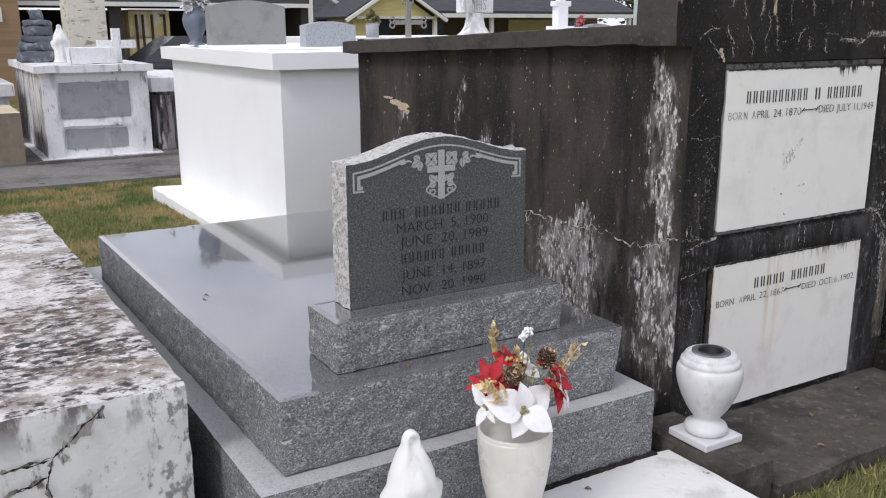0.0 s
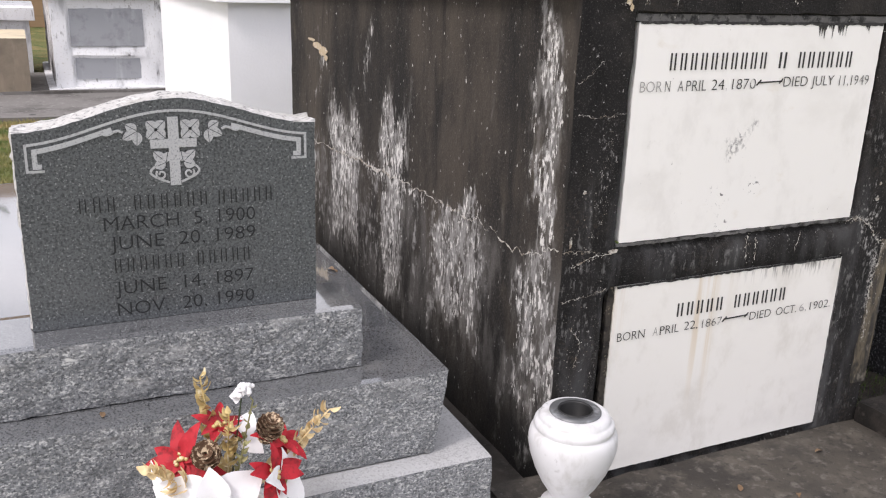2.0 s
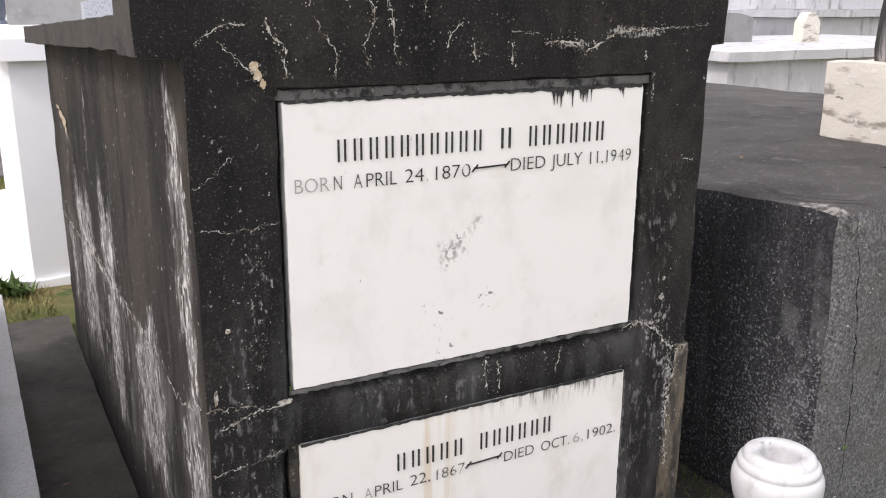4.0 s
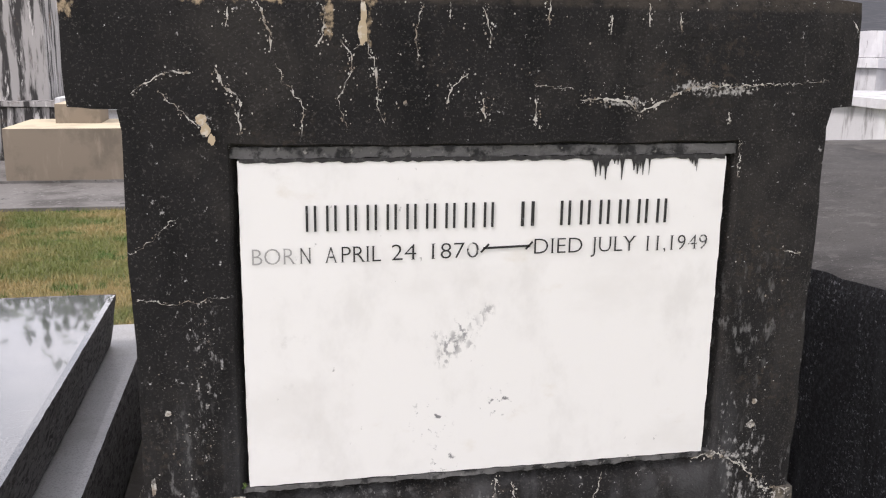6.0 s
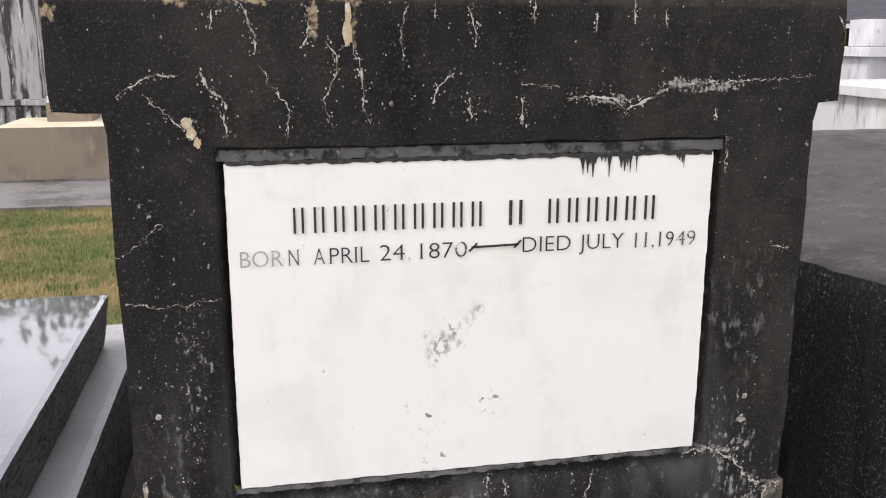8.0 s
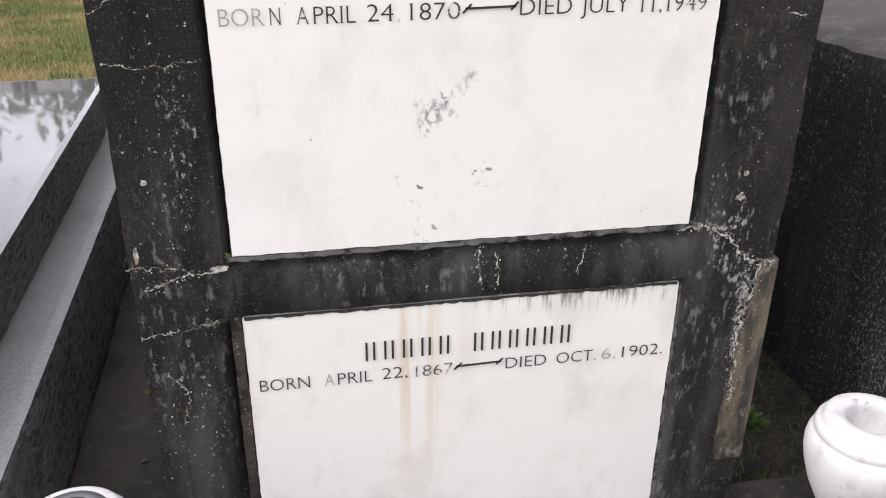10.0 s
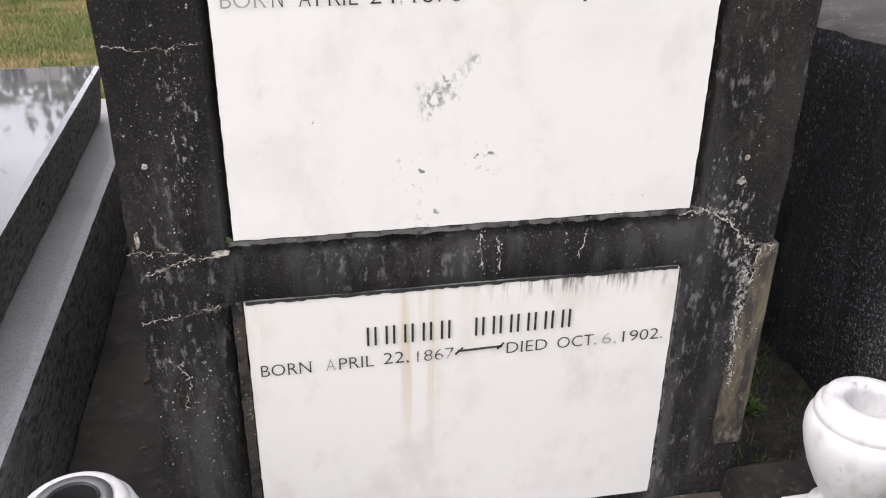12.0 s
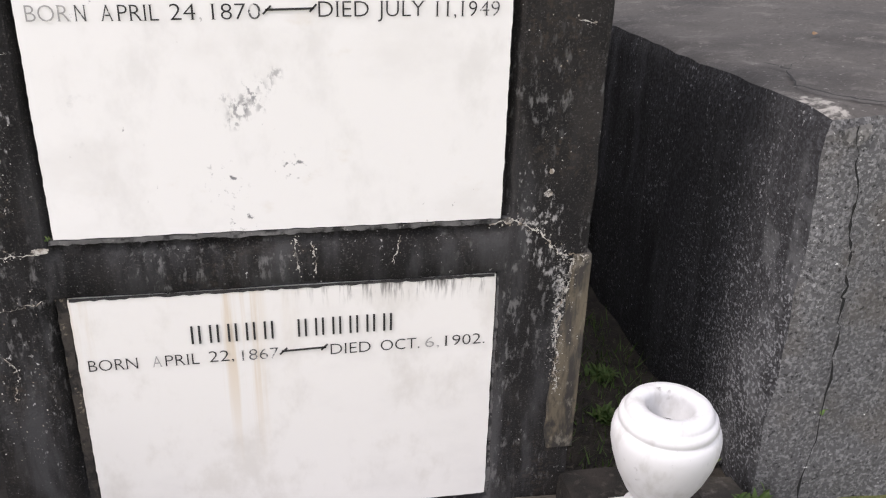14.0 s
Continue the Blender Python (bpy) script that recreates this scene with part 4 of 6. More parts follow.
def headstone_mesh():
    nx, nz, ny = 44, 26, 8
    xs = [SX0 + (SX1 - SX0) * i / nx for i in range(nx + 1)]
    verts, faces, mats, index = [], [], [], {}

    def vert(i, j, k):
        if (i, j, k) not in index:
            x = xs[i]
            z = SZ0 + (arch(x) - SZ0) * j / nz
            y = SY0 + (SY1 - SY0) * k / ny
            v = Vector((x, y, z))
            rough = i in (0, nx) or j == nz
            if rough:
                edge = 0.25 if k in (0, ny) else 1.0
                n = noise.noise_vector(v * 34) * 0.008 + noise.noise_vector(v * 110) * 0.003
                out = Vector((-1.0 if i == 0 else 1.0 if i == nx else 0.0, 0, 1.0 if j == nz else 0.0))
                v = v + out * (abs(n.x) * 1.3 * edge) + Vector((0, n.y * 0.25 * (k not in (0, ny)), n.z * 0.4 * edge))
            index[(i, j, k)] = len(verts)
            verts.append(tuple(v))
        return index[(i, j, k)]

    def quad(q, m):
        faces.append(q)
        mats.append(m)

    for i in range(nx):
        for j in range(nz):
            quad((vert(i, j, 0), vert(i + 1, j, 0), vert(i + 1, j + 1, 0), vert(i, j + 1, 0)), 0)
            quad((vert(i, j + 1, ny), vert(i + 1, j + 1, ny), vert(i + 1, j, ny), vert(i, j, ny)), 0)
        for k in range(ny):
            quad((vert(i, nz, k), vert(i + 1, nz, k), vert(i + 1, nz, k + 1), vert(i, nz, k + 1)), 1)
    for j in range(nz):
        for k in range(ny):
            quad((vert(0, j, k + 1), vert(0, j, k), vert(0, j + 1, k), vert(0, j + 1, k + 1)), 1)
            quad((vert(nx, j, k), vert(nx, j, k + 1), vert(nx, j + 1, k + 1), vert(nx, j + 1, k)), 1)
    return verts, faces, mats


tablet = part("tablet", headstone_mesh(), [FACE, STONE_EDGE], stone, "dark polished face with pale rock-pitched edges", soft=False)
FY = SY0 - 0.0005
MID = (SX0 + SX1) / 2


def border(inset_x, drop, w):
    """One etched line that follows the arch and turns down and inwards at both ends."""
    a, b = SX0 + inset_x, SX1 - inset_x
    z_end = arch(a) - drop
    key = 0.052 if inset_x < 0.03 else 0.030
    left = [(SX0 + 0.052 if inset_x < 0.03 else a + 0.012, z_end - key), (a, z_end - key), (a, z_end)]
    mid = [(a + (b - a) * i / 40, arch(a + (b - a) * i / 40) - drop) for i in range(1, 40)]
    right = [(SX0 + SX1 - x, z) for x, z in reversed(left)]
    if inset_x < 0.03:
        return (ribbon(left + mid + right, w, FY, 0.0012),)
    return ribbon(left + mid[:11], w, FY), ribbon(mid[-11:] + right, w, FY)


for inset, drop, wide in ((0.021, 0.024, 0.0050), (0.036, 0.038, 0.0095)):
    for half in border(inset, drop, wide):
        part("border", half, ETCH, tablet, "etched border line")


def leaf_shape(cx, cz, ang, length, width, lift=0.0):
    """A pointed etched leaf, split along its midrib."""
    ca, sa = math.cos(ang), math.sin(ang)
    verts, faces = [], []
    for side in (-1, 1):
        ring = [(0.12 * length, side * 0.0007)] + [((0.06 + 0.94 * t / 8) * length, side * (0.0007 + width * math.sin(math.pi * (t / 8) ** 0.85) ** 0.8 * 0.5)) for t in range(9)]
        k = len(verts)
        verts += [(cx + x * ca - z * sa, FY - 0.0022 - lift, cz + x * sa + z * ca) for x, z in ring]
        faces.append(tuple(range(k, k + len(ring))))
    return verts, faces


def floral(s):
    """The etched blossom, trefoil leaves and curls on one side of the cross."""
    out = []
    away = 0 if s > 0 else math.pi
    for k in range(4):
        out.append(leaf_shape(MID + s * 0.034, 1.187, math.pi * (k / 2 + 0.25), 0.025, 0.021, 0.0002 * k))
    for k, (turn, size) in enumerate(((-1.5, 0.030), (-0.5, 0.033), (0.55, 0.026))):
        out.append(leaf_shape(MID + s * 0.070, 1.186, s * turn + away, size, 0.019, 0.0002 * k))
    for k, (turn, size) in enumerate(((0.75, 0.034), (-0.35, 0.026), (1.75, 0.022))):
        out.append(leaf_shape(MID + s * 0.017, 1.119, s * turn + away, size, 0.020, 0.0002 * k))
    out.append(ribbon([(MID + s * (0.012 + 0.037 * math.sin(t)), 1.076 + 0.015 * t) for t in [i * 0.28 for i in range(10)]], 0.0045, FY, 0.0012))
    out.append(ribbon([(MID + s * (0.028 + (0.004 + 0.0010 * t) * math.cos(t)), 1.094 + (0.004 + 0.0010 * t) * math.sin(t)) for t in [i * 0.5 for i in range(15)]], 0.0035, FY, 0.0028))
    out.append(ribbon([(MID + s * (0.098 + 0.008 * i), 1.184 + 0.004 * math.sin(i * 1.25)) for i in range(6)], 0.0045, FY, 0.0034))
    return out


part("cross", joined([ribbon([(MID, 1.212), (MID, 1.070)], 0.021, FY, 0.003), ribbon([(MID - 0.046, 1.158), (MID - 0.0105, 1.158)], 0.018, FY, 0.003),
                      ribbon([(MID + 0.0105, 1.158), (MID + 0.046, 1.158)], 0.018, FY, 0.003)]), ETCH, tablet, "pale etched Latin cross")
for side in (-1, 1):
    for shape in floral(side):
        part("leaf", shape, ETCH, tablet, "etched leaf or curl")
    part("blossom_heart", blob((MID + side * 0.034, 1.187), 0.004, 0.004, FY - 0.0002, 11), ETCH_DARK, tablet, "dark heart of an etched blossom")


def bars(words, z0, z1, y, mat, parent, weight=0.115):
    """Names as plain upright bars, two to a letter's width: rows of (start, end, letters)."""
    for a, b, n in words:
        pitch = (b - a) / n
        w = pitch * weight / 2
        for i in range(2 * n):
            c = a + (i // 2 + (0.30 if i % 2 == 0 else 0.70)) * pitch
            part("bar", box_bm((c - w, y - 0.0016, z0), (c + w, y + 0.002, z1)), mat, parent, "plain worn bar")


bars([(1.241, 1.322, 3), (1.347, 1.507, 6), (1.519, 1.646, 5)], 1.023, 1.053, FY, ETCH_DARK, tablet, 0.085)
bars([(1.300, 1.452, 6), (1.469, 1.593, 5)], 0.891, 0.921, FY, ETCH_DARK, tablet, 0.085)
for text, a, b, z in (("MARCH  5, 1900", 1.289, 1.602, 0.982), ("JUNE  20, 1989", 1.301, 1.601, 0.940), ("JUNE  14, 1897", 1.304, 1.595, 0.842), ("NOV.  20, 1990", 1.303, 1.594, 0.794)):
    inscription(text, a, b, z, z + 0.031, FY, ETCH_DARK, tablet, "dark cut date line")

# ---- blackened vault tomb with two marble tablets ----
tomb = thing("vault_tomb", "soot-blackened plastered vault tomb with two white marble tablets", "tomb", (2.99, 3.5, 0.0))
FRONT = 2.232
CUT_A, CUT_B = (2.541, 3.429, 0.827, 1.434), (2.540, 3.416, 0.132, 0.726)


part("body", slab((2.380, FRONT, 0.0), (3.600, 4.80, 1.490), 0.035, 0.012, 0.004, 11, 4.0, square=lambda p: p[2] > 1.485, front_mat=1, top_mat=2, side_mat=0, front_cuts=(CUT_A, CUT_B), cut_depth=0.03), [BROWN_WALL, BLACK_CONCRETE, BROWN_CAP], tomb, "brown stained walls with lime streaks")


def roof_slope(v):
    v = Vector(v)
    v.z -= 0.085 * (v.y - 2.5) / 2.5
    return v


part("roof_slab", slab((2.308, 2.42, 1.490), (3.645, 4.86, 1.560), 0.05, 0.012, 0.004, 11, 5.0, shape_fn=roof_slope), BROWN_CAP, tomb, "brown overhanging roof slab")
part("parapet", slab((2.303, FRONT, 1.488), (3.647, 2.43, 1.682), 0.035, 0.012, 0.004, 11, 4.0, square=lambda p: p[2] < 1.495 and 2.39 < p[0] < 3.59, front_mat=0, top_mat=1, side_mat=1), [BLACK_CONCRETE, BROWN_CAP], tomb, "black front parapet with rounded corners")
part("pedestal", slab((2.74, 2.50, 1.54), (3.15, 2.85, 1.73), 0.04, 0.01, 0.003, 12, 7.0), BLACK_CONCRETE, tomb, "dark pedestal on the roof")

TA = FRONT + 0.004


def flat_face(v):
    v = Vector(v)
    v.y = max(v.y, TA) if v.y < TA + 0.003 else v.y
    if abs(v.y - TA) < 0.0028:
        v.y = TA
    return v


tab_a = part("marble_tablet", slab((2.556, TA, 0.839), (3.406, TA + 0.03, 1.408), 0.012, 0.003, 0.0014, 60, 8.0, shape_fn=flat_face), MARBLE, tomb, "white veined marble tablet with dark letters")
tab_b = part("marble_tablet", slab((2.562, TA, 0.144), (3.403, TA + 0.03, 0.715), 0.012, 0.003, 0.0014, 60, 9.0, shape_fn=flat_face), MARBLE_STAINED, tomb, "white marble tablet with rust and soot streaks")
part("mortar", slab((2.543, FRONT + 0.006, 1.410), (3.427, FRONT + 0.028, 1.430), 0.010, 0.004, 0.003, 80, 10.0), MORTAR, tomb, "crumbled grey mortar bead")
part("mortar", slab((2.545, FRONT + 0.004, 0.8275), (3.425, FRONT + 0.024, 0.8385), 0.009, 0.003, 0.0035, 90, 11.0), MORTAR, tomb, "crumbled mortar under the upper tablet")
part("mortar", slab((3.404, FRONT + 0.005, 0.140), (3.4155, FRONT + 0.024, 0.722), 0.010, 0.003, 0.0030, 70, 12.0), MORTAR, tomb, "crumbled mortar beside the lower tablet")
part("mortar", slab((2.5405, FRONT + 0.006, 0.140), (2.561, FRONT + 0.024, 0.722), 0.010, 0.003, 0.0030, 70, 13.0), DARK_MORTAR, tomb, "dark mortar beside the lower tablet")
LY = TA - 0.0006
bars([(2.655, 2.989, 10), (3.019, 3.064, 1), (3.092, 3.306, 6)], 1.290, 1.333, LY, INK, tab_a)
for text, a, b, z, ink in (("BOR", 2.575, 2.646, 1.236, INK_FADED), ("N", 2.652, 2.671, 1.236, INK_WORN), ("A", 2.693, 2.714, 1.236, INK_WORN), ("PRIL", 2.719, 2.787, 1.236, INK), ("24", 2.805, 2.847, 1.237, INK), (",", 2.853, 2.857, 1.237, INK_FADED), ("187", 2.872, 2.931, 1.237, INK), ("0", 2.935, 2.956, 1.237, INK_WORN),
                            ("DIED", 3.055, 3.143, 1.240, INK), ("JULY", 3.159, 3.244, 1.240, INK), ("11,19", 3.262, 3.338, 1.239, INK), ("49", 3.343, 3.380, 1.239, INK_WORN)):
    inscription(text, a, b, z, z + 0.029, LY, ink, tab_a, "dark letters" if ink is INK else "faded letters")
part("dash", joined([ribbon([(2.964, 1.253), (3.048, 1.255)], 0.0035, LY, 0.0015), ribbon([(2.960, 1.246), (2.974, 1.260)], 0.003, LY, 0.0015), ribbon([(3.040, 1.249), (3.052, 1.262)], 0.003, LY, 0.0015)]), INK, tab_a)
bars([(2.774, 2.952, 5), (2.984, 3.193, 6)], 0.600, 0.640, LY, INK, tab_b)
for text, a, b, z, ink in (("BORN", 2.582, 2.677, 0.553, INK), ("A", 2.702, 2.722, 0.553, INK_FADED), ("PRIL", 2.726, 2.794, 0.553, INK), ("22,", 2.813, 2.862, 0.555, INK), ("1867", 2.876, 2.951, 0.553, INK_WORN),
                            ("DIED", 3.057, 3.140, 0.552, INK), ("OCT.", 3.161, 3.243, 0.552, INK), ("6,", 3.255, 3.285, 0.552, INK_FADED), ("1902.", 3.296, 3.384, 0.552, INK)):
    inscription(text, a, b, z, z + 0.027, LY, ink, tab_b, "dark letters" if ink is INK else "faded letters")
part("dash", joined([ribbon([(2.958, 0.568), (3.048, 0.570)], 0.0035, LY, 0.0015), ribbon([(2.954, 0.561), (2.969, 0.575)], 0.003, LY, 0.0015), ribbon([(3.038, 0.564), (3.051, 0.577)], 0.003, LY, 0.0015)]), INK, tab_b)

# thin crumbled dark edge along the tablets' tops
rs = random.Random(21)


def edge_line(x0, x1, z):
    verts, faces, n = [], [], 90
    for k in range(n + 1):
        x = x0 + (x1 - x0) * k / n
        verts += [(x, LY - 0.0006, z + 0.004), (x, LY - 0.0006, z - rs.uniform(0.001, 0.0045))]
        if k:
            faces.append((2 * k - 2, 2 * k - 1, 2 * k + 1, 2 * k))
    return verts, faces




def drips(x0, x1, z, n, longest, seed):
    """Black runs that hang from a tablet's upper edge, broad above and thin below."""
    r, out = random.Random(seed), []
    for _ in range(n):
        x, h, w = r.uniform(x0, x1), longest * r.random() ** 2.2 + 0.003, r.uniform(0.0015, 0.005)
        y = LY - 0.0008 - 0.0004 * r.random()
        out.append(([(x - w * 1.4, y, z + 0.002), (x - w * 0.5, y, z - h * 0.45), (x - w * 0.16, y, z - h), (x + w * 0.16, y, z - h), (x + w * 0.5, y, z - h * 0.45), (x + w * 1.4, y, z + 0.002)], [(0, 1, 2, 3, 4, 5)]))
    return joined(out)[:2]


part("soot_run", drips(3.155, 3.260, 1.405, 26, 0.038, 1), SOOT, tab_a, "black soot runs")
part("soot_run", drips(3.325, 3.350, 1.405, 5, 0.024, 2), SOOT, tab_a, "black soot runs")
part("soot_edge", edge_line(2.560, 3.402, 1.407), SOOT, tab_a, "thin black soot line")
part("soot_edge", edge_line(2.566, 3.398, 0.713), SOOT, tab_b, "thin black soot line")

# cracks, chips and lime runs
FC = FRONT - 0.003
WHITE_CRACKS = (
    ((2.403, 1.514), (2.421, 1.529), (2.463, 1.548), (2.494, 1.545), 0.007), ((2.443, 1.518), (2.480, 1.483), (2.500, 1.463), 0.005), ((2.530, 1.553), (2.540, 1.526), (2.562, 1.512), (2.565, 1.450), 0.011),
    ((2.553, 1.645), (2.548, 1.616), 0.008), ((2.595, 1.654), (2.614, 1.603), (2.613, 1.579), 0.009), ((2.698, 1.650), (2.696, 1.607), (2.683, 1.587), 0.010), ((2.756, 1.593), (2.744, 1.584), 0.004),
    ((2.767, 1.593), (2.784, 1.514), (2.779, 1.496), (2.792, 1.469), 0.009), ((2.723, 1.600), (2.740, 1.577), (2.739, 1.550), 0.010), ((2.739, 1.550), (2.717, 1.506), (2.731, 1.461), 0.006), ((2.621, 1.560), (2.663, 1.491), (2.655, 1.440), 0.004),
    ((2.855, 1.656), (2.842, 1.616), (2.846, 1.568), 0.006), ((2.898, 1.661), (2.899, 1.634), 0.006), ((2.930, 1.549), (2.904, 1.527), (2.893, 1.499), 0.010), ((2.952, 1.652), (2.967, 1.612), (2.965, 1.594), 0.010),
    ((2.956, 1.508), (2.959, 1.473), 0.016), ((3.064, 1.680), (3.063, 1.626), 0.007), ((3.045, 1.507), (3.049, 1.464), 0.014), ((3.172, 1.645), (3.172, 1.613), 0.007), ((3.236, 1.664), (3.240, 1.627), 0.008), ((3.293, 1.650), (3.298, 1.618), 0.005),
    ((3.123, 1.506), (3.163, 1.508), (3.203, 1.505), (3.230, 1.485), 0.014), ((3.230, 1.485), (3.276, 1.504), (3.326, 1.529), 0.012), ((3.326, 1.529), (3.395, 1.529), (3.460, 1.531), 0.009), ((3.460, 1.531), (3.586, 1.540), 0.004),
    ((3.041, 1.530), (3.112, 1.523), 0.004), ((3.398, 1.486), (3.400, 1.463), 0.008), ((3.424, 1.438), (3.426, 1.367), 0.004), ((3.620, 1.643), (3.632, 1.628), 0.008), ((2.384, 1.262), (2.461, 1.318), 0.003), ((2.392, 1.187), (2.461, 1.178), (2.537, 1.188), 0.004),
    ((3.527, 1.233), (3.565, 1.228), 0.010), ((2.379, 0.834), (2.491, 0.826), 0.007), ((2.404, 0.791), (2.466, 0.814), (2.533, 0.816), 0.009), ((2.383, 0.695), (2.453, 0.706), (2.528, 0.717), 0.004), ((2.417, 0.620), (2.453, 0.579), (2.443, 0.496), 0.005),
    ((3.378, 0.831), (3.422, 0.840), (3.484, 0.812), 0.013), ((3.484, 0.812), (3.528, 0.758), (3.595, 0.749), 0.015), ((3.560, 0.745), (3.558, 0.689), (3.539, 0.625), 0.018), ((3.539, 0.625), (3.540, 0.545), (3.549, 0.416), 0.013),
    ((2.992, 0.824), (3.000, 0.747), 0.012), ((3.029, 0.816), (3.033, 0.744), 0.009), ((3.200, 0.818), (3.186, 0.755), 0.005))
for i, (*way, w) in enumerate(WHITE_CRACKS):
    legs = [jagged(a, b, max(5, int(math.hypot(b[0] - a[0], b[1] - a[1]) * 260)), 0.005, 100 + 7 * i + n, w * 0.6, FC) for n, (a, b) in enumerate(zip(way, way[1:]))]
    part("lime_crack", joined(legs)[:2], LIME, tomb, "white lime-filled crack")


def grit(seed):
    """Fine crumbs of lime along the cracks and down both pilasters."""
    r, verts, faces = random.Random(seed), [], []

    def speck(x, z, size):
        if not 2.385 < x < 3.598 or not 0.2 < z < 1.67 or (2.545 < x < 3.42 and (0.832 < z < 1.43 or z < 0.72)):
            return
        k, n = len(verts), r.choice((4, 5, 6))
        y, a0 = FC - 0.0042 - 0.0006 * r.random(), r.uniform(0, 6.28)
        for m in range(n):
            d = size * r.uniform(0.5, 1.1)
            verts.append((x + d * math.cos(a0 + 6.283 * m / n), y, z + d * r.uniform(0.9, 1.5) * math.sin(a0 + 6.283 * m / n)))
        faces.append(tuple(range(k, k + n)))

    for *way, w in WHITE_CRACKS:
        for a, b in zip(way, way[1:]):
            for _ in range(int(math.hypot(b[0] - a[0], b[1] - a[1]) * 42000 * w)):
                t, spread = r.random(), w * 0.55
                speck(a[0] + (b[0] - a[0]) * t + r.gauss(0, spread), a[1] + (b[1] - a[1]) * t + r.gauss(0, spread), r.uniform(0.0005, 0.0021))
    for cx, spread, z0, z1, n in ((2.490, 0.012, 0.90, 1.20, 150), (2.445, 0.020, 0.78, 1.06, 110), (2.43, 0.02, 0.35, 0.72, 170), (2.495, 0.014, 0.45, 0.75, 90), (3.50, 0.03, 0.86, 1.25, 60), (3.555, 0.016, 0.46, 0.75, 150), (2.75, 0.18, 1.45, 1.66, 260), (3.2, 0.22, 1.45, 1.66, 90)):
        for _ in range(n):
            speck(r.gauss(cx, spread), r.uniform(z0, z1), 0.0004 + 0.0017 * r.random() ** 4)
    return verts, faces


tagged(part("lime_grit", grit(8), LIME, tomb, "scattered white lime crumbs"), kind="stuff")
for k, (c, rx, rz) in enumerate((((2.759, 1.640), 0.0055, 0.022), ((2.7575, 1.612), 0.0085, 0.022), ((2.505, 1.474), 0.009, 0.010), ((2.511, 1.459), 0.009, 0.012), ((2.520, 1.443), 0.007, 0.010))):
    part("bare_plaster", blob(c, rx, rz, FC - 0.0014 - 0.0005 * k, 640 + k, "y", 36), LIME_TAN, tomb, "bare tan plaster run")
for i, (c, rx, rz, m) in enumerate([((2.503, 1.476), 0.006, 0.008, LIME),
                                 ((3.497, 0.893), 0.010, 0.010, LIME), ((3.50, 0.94), 0.006, 0.006, LIME), ((2.40, 0.86), 0.005, 0.018, LIME), ((2.43, 0.99), 0.006, 0.006, LIME), ((2.826, 1.500), 0.004, 0.005, LIME),
                                 ((2.535, 0.824), 0.018, 0.007, LIME), ((3.418, 0.838), 0.012, 0.008, LIME)] ):
    part("chip", blob(c, rx, rz, FC - 0.001, 300 + i), m, tomb, "pale chipped patch")


def ragged(v):
    """The patch's inner border wanders and spreads towards its foot."""
    v = Vector(v)
    k = max(0.0, min(1.0, (3.604 - v.x) / 0.05))
    v.x += k * (-0.018 + 0.030 * max(0.0, (v.z - 0.45) / 0.3) + 0.010 * noise.noise(Vector((3, 0, v.z * 17))))
    return v


part("pilaster_patch", slab((3.553, FRONT - 0.004, 0.26), (3.604, FRONT + 0.05, 0.752), 0.017, 0.003, 0.0012, 20, 12.0, shape_fn=ragged), PATCH, tomb, "grey-brown patched corner plaster")
WX = 2.380 - 0.003
for i, (a, b, w) in enumerate([((2.24, 0.838), (2.42, 0.770), 0.007), ((2.42, 0.770), (2.66, 0.790), 0.008), ((2.66, 0.790), (2.91, 0.786), 0.010), ((2.91, 0.786), (3.33, 0.777), 0.012), ((3.33, 0.777), (3.90, 0.750), 0.020), ((3.90, 0.750), (4.20, 0.738), 0.018), ((4.20, 0.738), (4.79, 0.712), 0.010)]):
    part("lime_crack", jagged(a, b, 26, 0.010, 200 + i, w, WX, "x"), LIME, tomb, "white lime-filled crack")
for k, (c, rx, rz) in enumerate((((4.25, 1.153), 0.075, 0.024), ((4.33, 1.168), 0.075, 0.016), ((4.41, 1.188), 0.060, 0.008), ((4.20, 1.128), 0.030, 0.016))):
    part("chip", blob(c, rx, rz, WX - 0.0006 * k, 401 + k, "x", 40), LIME_TAN, tomb, "bare tan plaster patch")


# ---- weathered white slab grave beside the granite one ----
wslab = thing("slab_grave", "whitewashed slab grave, its top blotched with black lichen", "grave", (-0.2, 3.8, 0.0))


def askew(v):
    """The slab stands slightly turned against its neighbour."""
    return Vector((v[0] - 0.014 * (v[1] - 2.318), v[1], v[2]))


part("slab", slab((-1.20, 2.318, 0.0), (0.684, 5.04, 0.637), 0.03, 0.014, 0.006, 12, 13.0, top_mat=1, side_mat=2, left_mat=0, shape_fn=askew), [SLAB_SIDE, SLAB_TOP, SLAB_DIRTY], wslab, "crusted white top over whitewashed sides")
for i, (a, b, w) in enumerate((((0.470, 0.630), (0.380, 0.551), 0.060), ((0.380, 0.551), (0.340, 0.520), 0.034), ((0.340, 0.520), (0.221, 0.509), 0.022), ((0.221, 0.509), (0.080, 0.475), 0.018), ((0.340, 0.520), (0.322, 0.457), 0.020), ((0.322, 0.457), (0.319, 0.330), 0.018), ((0.322, 0.470), (0.210, 0.440), 0.014))):
    part("stain", jagged(a, b, 9, 0.010, 560 + i, w, 2.3085), SLAB_DIRTY, wslab, "dirty brown stain along a crack")
    part("crack", jagged(a, b, 10, 0.010, 500 + i, 0.009, 2.3065), CRACK, wslab, "dark branching crack")

